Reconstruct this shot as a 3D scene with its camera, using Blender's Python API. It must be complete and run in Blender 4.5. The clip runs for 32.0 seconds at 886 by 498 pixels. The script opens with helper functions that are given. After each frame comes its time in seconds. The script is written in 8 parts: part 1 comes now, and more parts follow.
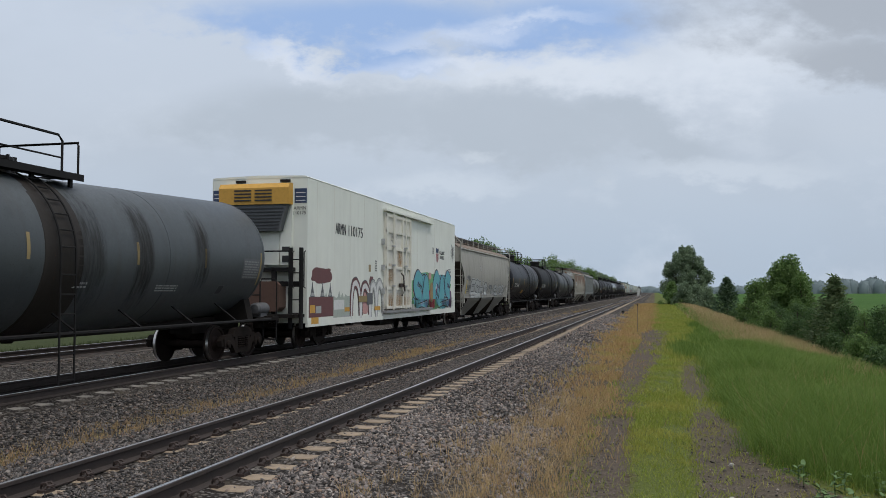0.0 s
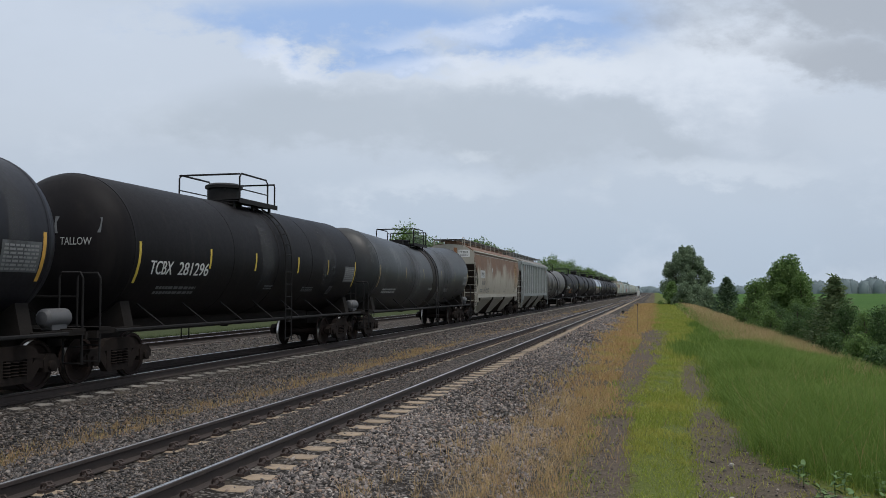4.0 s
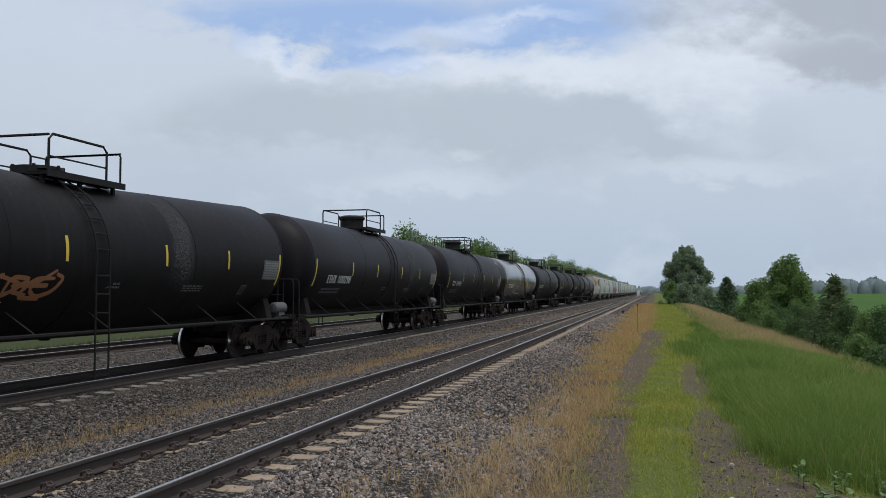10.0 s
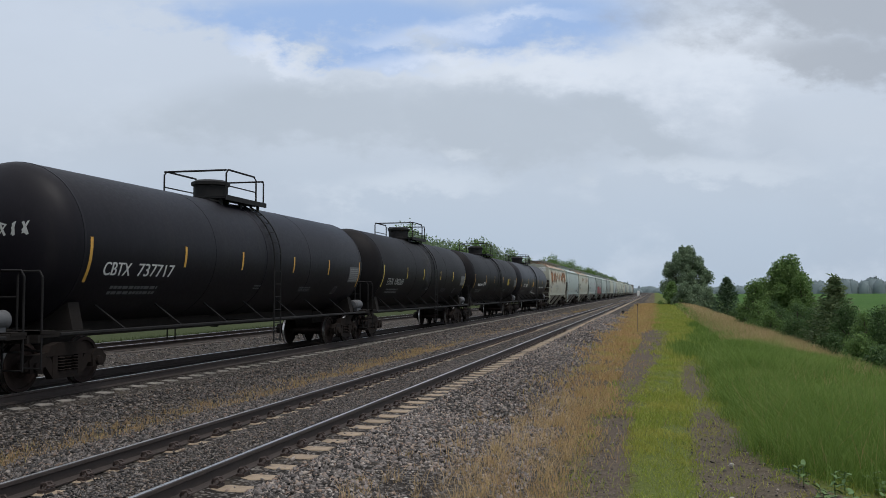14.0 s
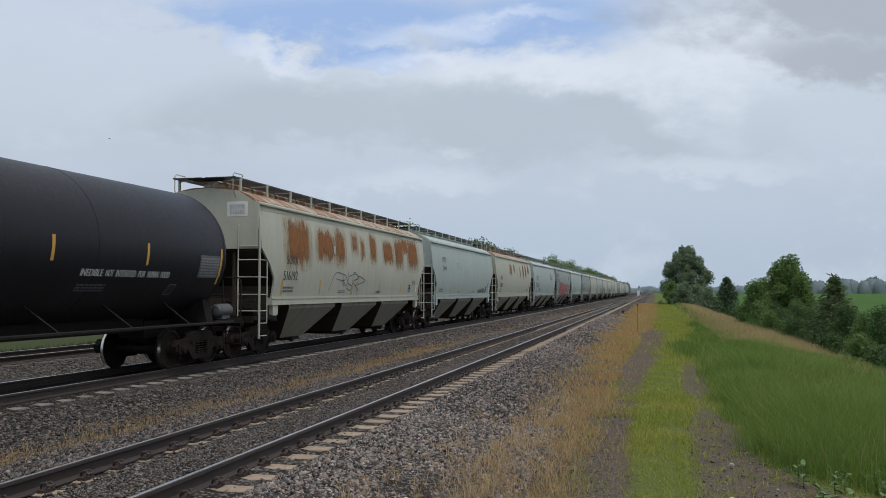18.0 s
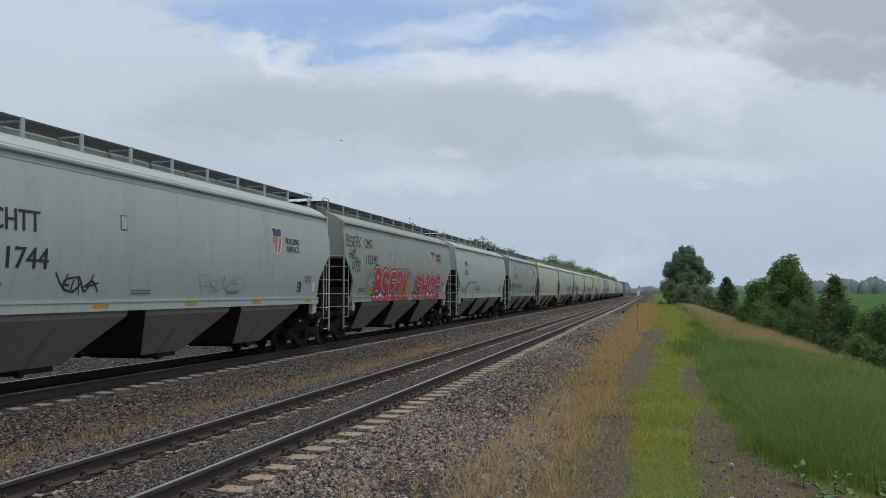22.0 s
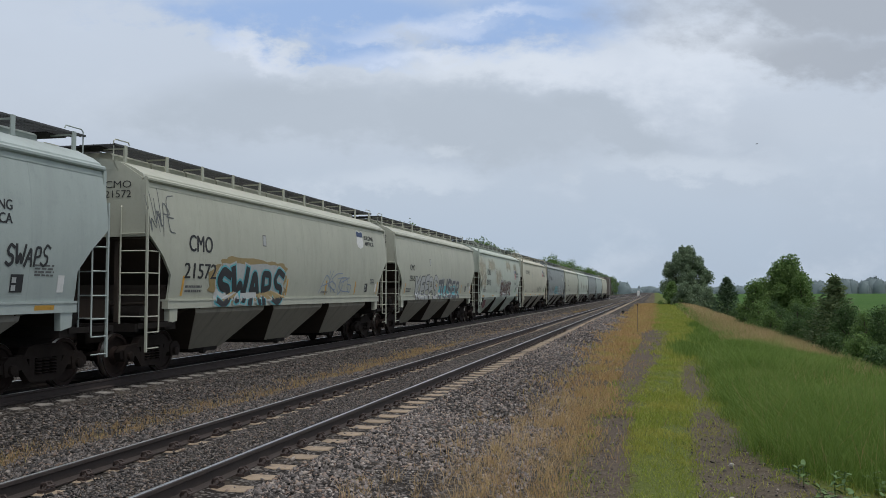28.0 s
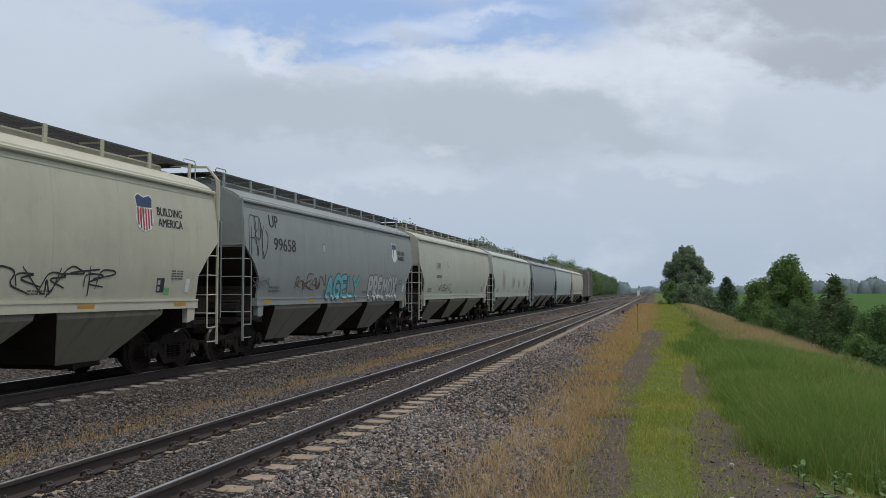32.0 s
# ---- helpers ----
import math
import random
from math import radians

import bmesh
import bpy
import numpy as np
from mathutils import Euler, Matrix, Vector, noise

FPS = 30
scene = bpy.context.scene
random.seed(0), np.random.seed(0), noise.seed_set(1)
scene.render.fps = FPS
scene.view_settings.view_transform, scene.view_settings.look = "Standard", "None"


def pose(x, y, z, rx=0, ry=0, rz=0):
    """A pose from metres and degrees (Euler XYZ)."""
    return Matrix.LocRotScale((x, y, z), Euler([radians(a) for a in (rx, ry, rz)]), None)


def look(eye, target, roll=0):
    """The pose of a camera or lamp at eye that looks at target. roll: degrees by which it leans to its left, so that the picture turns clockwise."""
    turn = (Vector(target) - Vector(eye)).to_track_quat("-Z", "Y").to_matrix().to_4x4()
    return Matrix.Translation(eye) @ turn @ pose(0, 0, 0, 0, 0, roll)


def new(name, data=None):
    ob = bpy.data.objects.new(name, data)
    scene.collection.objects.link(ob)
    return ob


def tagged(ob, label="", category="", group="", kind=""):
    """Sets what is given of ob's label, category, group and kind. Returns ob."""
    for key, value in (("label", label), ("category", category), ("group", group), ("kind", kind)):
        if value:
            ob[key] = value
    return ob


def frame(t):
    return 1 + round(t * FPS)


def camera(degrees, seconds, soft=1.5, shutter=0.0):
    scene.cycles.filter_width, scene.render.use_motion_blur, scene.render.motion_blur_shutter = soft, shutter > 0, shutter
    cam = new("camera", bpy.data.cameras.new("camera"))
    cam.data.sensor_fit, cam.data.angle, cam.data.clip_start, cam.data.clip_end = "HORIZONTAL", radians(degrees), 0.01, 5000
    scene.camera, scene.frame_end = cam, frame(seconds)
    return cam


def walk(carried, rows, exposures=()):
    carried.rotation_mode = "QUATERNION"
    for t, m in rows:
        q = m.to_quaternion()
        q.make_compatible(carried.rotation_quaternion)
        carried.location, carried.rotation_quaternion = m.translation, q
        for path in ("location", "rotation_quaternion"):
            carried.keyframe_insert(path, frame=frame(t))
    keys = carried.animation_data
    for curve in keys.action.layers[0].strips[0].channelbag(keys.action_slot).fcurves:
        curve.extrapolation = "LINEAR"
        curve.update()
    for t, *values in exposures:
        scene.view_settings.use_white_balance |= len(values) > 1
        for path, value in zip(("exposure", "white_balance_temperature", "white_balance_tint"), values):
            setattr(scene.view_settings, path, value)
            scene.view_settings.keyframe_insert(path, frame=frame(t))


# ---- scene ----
# ---------------------------------------------------------------- camera, sky and sun
EYE = (0.0, 0.0, 1.80)          # z = 0 is the top of the rails, y runs along the track
YAW, PITCH, ROLL = 13.48, 2.75, 0.0
SPEED = 16.55                   # metres a second, towards the camera

cam = camera(53.36, 32.0, soft=0.6)
CAM_POSE = pose(*EYE) @ pose(0, 0, 0, 0, 0, YAW) @ pose(0, 0, 0, 90 + PITCH, 0, 0) @ pose(0, 0, 0, 0, 0, ROLL)
walk(cam, [(0.0, CAM_POSE), (32.0, CAM_POSE)], exposures=[(0.0, 0.12, 6430, 10), (1.0, 0.10, 6430, 10), (2.5, 0.16, 6430, 10), (18.0, 0.16, 6430, 10), (20.5, 0.10, 6430, 10), (32.0, 0.11, 6430, 10)])


class Net:
    """Short hand for node trees."""

    def __init__(self, tree):
        self.t = tree

    def node(self, kind, **sets):
        n = self.t.nodes.new(kind)
        for k, v in sets.items():
            n.inputs[k].default_value = v
        return n

    def link(self, a, b):
        self.t.links.new(a, b)

    def feed(self, socket, v):
        if isinstance(v, (int, float)):
            socket.default_value = v
        elif isinstance(v, tuple):
            socket.default_value = (*v, 1.0) if len(v) == 3 and socket.type == "RGBA" else v
        else:
            self.link(v, socket)

    def math(self, op, a, b=0.0, c=None):
        n = self.t.nodes.new("ShaderNodeMath")
        n.operation = op
        self.feed(n.inputs[0], a)
        self.feed(n.inputs[1], b)
        if c is not None:
            self.feed(n.inputs[2], c)
        return n.outputs[0]

    def mix(self, f, a, b, blend="MIX"):
        n = self.t.nodes.new("ShaderNodeMix")
        n.data_type, n.blend_type = "RGBA", blend
        self.feed(n.inputs[0], f)
        self.feed(n.inputs[6], a)
        self.feed(n.inputs[7], b)
        return n.outputs[2]

    def ramp(self, f, stops):
        n = self.t.nodes.new("ShaderNodeValToRGB")
        while len(n.color_ramp.elements) < len(stops):
            n.color_ramp.elements.new(0.5)
        for e, (p, c) in zip(n.color_ramp.elements, stops):
            e.position, e.color = p, (*c, 1.0) if isinstance(c, tuple) else (c, c, c, 1.0)
        self.link(f, n.inputs[0])
        return n.outputs[0]

    def step(self, f, lo, hi):
        n = self.t.nodes.new("ShaderNodeMapRange")
        n.interpolation_type = "SMOOTHSTEP"
        self.feed(n.inputs[0], f)
        n.inputs[1].default_value, n.inputs[2].default_value = lo, hi
        return n.outputs[0]

    def noise(self, vec, scale, detail=4.0, rough=0.55, stretch=None, distortion=0.0):
        if stretch:
            m = self.t.nodes.new("ShaderNodeMapping")
            m.inputs["Scale"].default_value = stretch
            self.link(vec, m.inputs["Vector"])
            vec = m.outputs[0]
        n = self.node("ShaderNodeTexNoise", Scale=scale, Detail=detail, Roughness=rough, Distortion=distortion)
        self.link(vec, n.inputs["Vector"])
        return n.outputs["Fac"]


def make_world():
    world = bpy.data.worlds.new("overcast_sky")
    scene.world = world
    world.use_nodes = True
    world.node_tree.nodes.clear()
    k = Net(world.node_tree)
    sky = k.t.nodes.new("ShaderNodeTexSky")
    sky.sky_type, sky.sun_disc = "NISHITA", False
    sky.sun_elevation, sky.sun_rotation = radians(66.8), radians(126.4)
    where = k.t.nodes.new("ShaderNodeTexCoord").outputs["Generated"]
    sep = k.t.nodes.new("ShaderNodeSeparateXYZ")
    k.link(where, sep.inputs[0])
    up = sep.outputs["Z"]
    cloud = k.ramp(up, [(0.0, (0.40, 0.47, 0.56)), (0.12, (0.48, 0.54, 0.62)), (0.45, (0.60, 0.65, 0.72)), (1.0, (1.0, 1.02, 1.06))])
    puff = k.step(k.noise(where, 2.6, 6.0, 0.6, (1, 1, 2.2)), 0.36, 0.62)
    blue = k.mix(1.0, sky.outputs[0], (0.10, 0.10, 0.10), "MULTIPLY")
    colour = k.mix(k.math("MULTIPLY_ADD", puff, 0.35, 0.65), blue, cloud)
    bg = k.node("ShaderNodeBackground", Strength=1.0)
    k.link(colour, bg.inputs["Color"])
    out = k.t.nodes.new("ShaderNodeOutputWorld")
    k.link(bg.outputs[0], out.inputs[0])


make_world()

sun = new("sun", bpy.data.lights.new("sun", "SUN"))
sun.data.energy, sun.data.angle, sun.data.color = 1.5, radians(14), (1.0, 0.96, 0.90)
sun.matrix_world = look((38, -28, 110), (0, 0, 0))


def sky_material():
    """Drifting cloud: one grey bank under a ragged blue opening, white puffs and a darker bank to the right."""
    m = bpy.data.materials.new("cloudy_sky")
    m.use_nodes = True
    m.node_tree.nodes.clear()
    k = Net(m.node_tree)
    co = k.t.nodes.new("ShaderNodeTexCoord").outputs["Object"]
    sep = k.t.nodes.new("ShaderNodeSeparateXYZ")
    k.link(co, sep.inputs[0])
    u0 = k.math("DIVIDE", sep.outputs["X"], sep.outputs["Y"])
    v0 = k.math("DIVIDE", sep.outputs["Z"], sep.outputs["Y"])
    flat = k.t.nodes.new("ShaderNodeCombineXYZ")
    k.link(u0, flat.inputs[0])
    k.link(v0, flat.inputs[1])
    uv = flat.outputs[0]
    # ragged edges: the plan of the clouds is bent by noise
    n1 = k.noise(uv, 7.0, 6.0, 0.62, (1.0, 1.7, 1.0))
    n2 = k.noise(uv, 23.0, 6.0, 0.6, (1.0, 1.8, 1.0))
    n3 = k.noise(uv, 3.1, 4.0, 0.5, (1.0, 2.2, 1.0))
    rag = k.math("ADD", k.math("MULTIPLY", k.math("SUBTRACT", n1, 0.5), 0.085), k.math("MULTIPLY", k.math("SUBTRACT", n2, 0.5), 0.035))
    u = k.math("ADD", u0, k.math("MULTIPLY", rag, 1.3))
    v = k.math("ADD", v0, rag)

    rough = k.math("ADD", k.math("MULTIPLY", k.math("SUBTRACT", n1, 0.5), 1.5), k.math("MULTIPLY", k.math("SUBTRACT", n2, 0.5), 0.9))

    def blob(cu, cv, ru, rv, tilt=0.0):
        """Nearness to the middle of an ellipse: 1 in the middle, 0 on its rim."""
        c, s = math.cos(tilt), math.sin(tilt)
        du, dv = k.math("SUBTRACT", u, cu), k.math("SUBTRACT", v, cv)
        a = k.math("DIVIDE", k.math("ADD", k.math("MULTIPLY", du, c), k.math("MULTIPLY", dv, s)), ru)
        b = k.math("DIVIDE", k.math("SUBTRACT", k.math("MULTIPLY", dv, c), k.math("MULTIPLY", du, s)), rv)
        return k.math("SUBTRACT", 1.0, k.math("SQRT", k.math("ADD", k.math("MULTIPLY", a, a), k.math("MULTIPLY", b, b))))

    def mass(blobs, rag_share, lo, hi):
        r = blobs[0]
        for f in blobs[1:]:
            r = k.math("MAXIMUM", r, f)
        return k.step(k.math("ADD", r, k.math("MULTIPLY", rough, rag_share)), lo, hi)

    # base: haze low down, pale grey higher up
    base = k.ramp(k.math("MULTIPLY_ADD", v0, 1.6, 0.2), [(0.0, (0.335, 0.425, 0.525)), (0.20, (0.41, 0.49, 0.58)), (0.42, (0.50, 0.56, 0.63)), (0.75, (0.54, 0.61, 0.71))])
    base = k.mix(k.math("MULTIPLY", k.step(n3, 0.40, 0.70), 0.40), base, (0.40, 0.455, 0.52))
    base = k.mix(k.math("MULTIPLY", k.step(n1, 0.50, 0.75), 0.35), base, (0.62, 0.68, 0.75))
    # blue opening along the top
    hole = mass([blob(-0.09, 0.262, 0.30, 0.045, -0.04), blob(0.11, 0.258, 0.17, 0.055, 0.1), blob(-0.08, 0.222, 0.10, 0.030, -0.2), blob(0.02, 0.36, 0.42, 0.10)], 0.8, -0.05, 0.75)
    base = k.mix(k.math("MULTIPLY", hole, 0.92), base, (0.265, 0.41, 0.68))
    # white puffs
    white = mass([blob(0.10, 0.203, 0.24, 0.028, 0.06), blob(0.31, 0.215, 0.15, 0.060, 0.10)], 0.55, -0.25, 0.85)
    base = k.mix(k.math("MULTIPLY", white, 0.58), base, (0.74, 0.79, 0.85))
    wisps = mass([blob(0.00, 0.246, 0.10, 0.014, 0.12), blob(0.07, 0.262, 0.09, 0.010, 0.1), blob(-0.19, 0.226, 0.06, 0.016, -0.4), blob(-0.02, 0.214, 0.10, 0.012, 0.05)], 1.2, -0.35, 1.05)
    base = k.mix(k.math("MULTIPLY", wisps, 0.50), base, (0.74, 0.79, 0.87))
    # grey bank in the middle, sharper at its upper rim
    bank = mass([blob(0.06, 0.140, 0.22, 0.055, -0.10), blob(0.18, 0.150, 0.075, 0.032, -0.25), blob(0.21, 0.128, 0.10, 0.035, -0.2), blob(-0.16, 0.150, 0.20, 0.050, -0.03)], 0.45, -0.08, 0.55)
    base = k.mix(k.math("MULTIPLY", bank, k.math("MULTIPLY_ADD", n1, 0.55, 0.48)), base, (0.405, 0.460, 0.515))
    pale = mass([blob(-0.02, 0.075, 0.12, 0.020), blob(0.02, 0.110, 0.03, 0.012), blob(0.30, 0.09, 0.16, 0.02)], 0.9, -0.1, 0.8)
    base = k.mix(k.math("MULTIPLY", pale, 0.4), base, (0.64, 0.70, 0.76))
    # dark bank at the right
    dark = mass([blob(0.45, 0.285, 0.26, 0.085, -0.06), blob(0.47, 0.215, 0.18, 0.035, -0.05)], 0.6, -0.15, 0.7)
    base = k.mix(k.math("MULTIPLY", dark, 0.85), base, (0.345, 0.38, 0.42))
    base = k.mix(0.10, base, (0.50, 0.57, 0.76))
    glow = k.node("ShaderNodeEmission", Strength=1.0)
    k.link(base, glow.inputs["Color"])
    clear = k.t.nodes.new("ShaderNodeBsdfTransparent")
    edge = k.math("MULTIPLY", k.step(k.math("ABSOLUTE", u0), 1.25, 0.85), k.step(v0, 0.85, 0.5))
    both = k.t.nodes.new("ShaderNodeMixShader")
    k.link(edge, both.inputs[0])
    k.link(clear.outputs[0], both.inputs[1])
    k.link(glow.outputs[0], both.inputs[2])
    out = k.t.nodes.new("ShaderNodeOutputMaterial")
    k.link(both.outputs[0], out.inputs[0])
    return m
# ---------------------------------------------------------------- mesh tools
class Shape:
    """Collects vertices and faces of one mesh."""

    def __init__(self):
        self.v, self.f = [], []

    def add(self, verts, faces):
        n = len(self.v)
        self.v += [tuple(p) for p in verts]
        self.f += [tuple(i + n for i in f) for f in faces]
        return self

    def box(self, x0, x1, y0, y1, z0, z1):
        return self.add([(x, y, z) for z in (z0, z1) for y in (y0, y1) for x in (x0, x1)],
                        [(0, 2, 3, 1), (4, 5, 7, 6), (0, 1, 5, 4), (2, 6, 7, 3), (0, 4, 6, 2), (1, 3, 7, 5)])

    def prism(self, outline, axis, a, b):
        """An outline (pairs, counter-clockwise seen from the axis's end) drawn out along an axis from a to b."""
        put = {"x": lambda p, q, s: (s, p, q), "y": lambda p, q, s: (p, s, q), "z": lambda p, q, s: (p, q, s)}[axis]
        n = len(outline)
        verts = [put(p, q, a) for p, q in outline] + [put(p, q, b) for p, q in outline]
        faces = [(i, (i + 1) % n, n + (i + 1) % n, n + i) for i in range(n)] + [tuple(reversed(range(n))), tuple(range(n, 2 * n))]
        return self.add(verts, faces)

    def cbox(self, x0, x1, y0, y1, z0, z1, c):
        """A box whose edges along y are cut off by c."""
        return self.prism([(x0 + c, z0), (x1 - c, z0), (x1, z0 + c), (x1, z1 - c), (x1 - c, z1), (x0 + c, z1), (x0, z1 - c), (x0, z0 + c)], "y", y0, y1)

    def loft(self, rings, close=True, caps=True):
        n = len(rings[0])
        verts = [p for r in rings for p in r]
        faces = []
        for j in range(len(rings) - 1):
            for i in range(n if close else n - 1):
                k = (i + 1) % n
                faces.append((j * n + i, j * n + k, (j + 1) * n + k, (j + 1) * n + i))
        if caps:
            faces += [tuple(reversed(range(n))), tuple(range((len(rings) - 1) * n, len(rings) * n))]
        return self.add(verts, faces)

    def tube(self, points, r, n=6):
        pts = [Vector(p) for p in points]
        rings = []
        for i, p in enumerate(pts):
            d = (pts[min(i + 1, len(pts) - 1)] - pts[max(i - 1, 0)]).normalized()
            side = d.cross(Vector((0, 0, 1)) if abs(d.z) < 0.9 else Vector((1, 0, 0))).normalized()
            up = side.cross(d)
            rings.append([p + r * (math.cos(a) * side + math.sin(a) * up) for a in (2 * math.pi * (j + 0.5) / n for j in range(n))])
        return self.loft(rings)

    def drum(self, centre, axis, outline, n=20, caps=True):
        """Turned about an axis through centre; outline: pairs of place along the axis and radius."""
        cx, cy, cz = centre
        rings = []
        for s, r in outline:
            ring = []
            for j in range(n):
                a = 2 * math.pi * j / n
                p, q = r * math.cos(a), r * math.sin(a)
                ring.append({"x": (cx + s, cy + p, cz + q), "y": (cx + p, cy + s, cz + q), "z": (cx + p, cy + q, cz + s)}[axis])
            rings.append(ring)
        return self.loft(rings, caps=caps)

    def mesh(self, name, material, smooth=False):
        me = bpy.data.meshes.new(name)
        me.from_pydata(self.v, [], self.f)
        if material:
            me.materials.append(material)
        b = bmesh.new()
        b.from_mesh(me)
        bmesh.ops.recalc_face_normals(b, faces=b.faces)
        b.to_mesh(me)
        b.free()
        if smooth:
            me.shade_smooth()
            me.set_sharp_from_angle(angle=radians(smooth if smooth is not True else 40))
        return me


def part(name, shape, material, parent, label="", smooth=False, at=None):
    """Links a shape (or a ready mesh) as one mesh object under a thing or a part."""
    me = shape if isinstance(shape, bpy.types.Mesh) else shape.mesh(name, material, smooth)
    ob = new(name, me)
    if isinstance(shape, bpy.types.Mesh) and material and (not me.materials or me.materials[0] != material):
        if not me.materials:
            me.materials.append(None)
        ob.material_slots[0].link = "OBJECT"
        ob.material_slots[0].material = material
    ob.parent = parent
    if at is not None:
        ob.matrix_basis = at
    return tagged(ob, label) if label else ob


def thing(name, label, category, group="", at=None, kind="", mesh=None):
    ob = new(name, mesh)
    if at is not None:
        ob.matrix_basis = at
    return tagged(ob, label, category, group, kind)


def bulk(name, verts, faces, material, smooth=False):
    """A mesh from numpy arrays of vertices and of equal-sided faces."""
    me = bpy.data.meshes.new(name)
    n = faces.shape[1]
    me.vertices.add(len(verts))
    me.vertices.foreach_set("co", np.ascontiguousarray(verts, dtype=np.float32).ravel())
    me.loops.add(faces.size)
    me.loops.foreach_set("vertex_index", np.ascontiguousarray(faces, dtype=np.int32).ravel())
    me.polygons.add(len(faces))
    me.polygons.foreach_set("loop_start", np.arange(0, faces.size, n, dtype=np.int32))
    me.update(calc_edges=True)
    me.materials.append(material)
    if smooth:
        me.shade_smooth()
    return me


# ---------------------------------------------------------------- materials
def surface(name, rough=0.6, metal=0.0):
    m = bpy.data.materials.new(name)
    m.use_nodes = True
    k = Net(m.node_tree)
    b = m.node_tree.nodes["Principled BSDF"]
    b.inputs["Roughness"].default_value, b.inputs["Metallic"].default_value = rough, metal
    return m, k, b


def place(k, kind="Object"):
    return k.t.nodes.new("ShaderNodeTexCoord").outputs[kind]


def relief(k, b, height, strength, distance=0.02):
    n = k.node("ShaderNodeBump", Strength=strength, Distance=distance)
    k.link(height, n.inputs["Height"])
    k.link(n.outputs[0], b.inputs["Normal"])


def plain(name, colour, rough=0.6, metal=0.0, vary=0.25, scale=4.0):
    """A paint or metal with slight mottling."""
    m, k, b = surface(name, rough, metal)
    co = place(k)
    f = k.noise(co, scale, 5.0, 0.6)
    g = k.noise(co, scale * 9, 3.0, 0.6)
    low, high = tuple(c * (1 - vary) for c in colour), tuple(min(1, c * (1 + vary)) for c in colour)
    c = k.mix(f, low, high)
    c = k.mix(k.math("MULTIPLY", k.step(g, 0.55, 0.75), vary), c, tuple(v * 0.5 for v in colour))
    k.link(c, b.inputs["Base Color"])
    k.link(k.math("MULTIPLY_ADD", g, 0.2, rough - 0.1), b.inputs["Roughness"])
    relief(k, b, g, 0.08)
    return m


RUST = (0.20, 0.075, 0.028)
GRIME = (0.045, 0.038, 0.032)


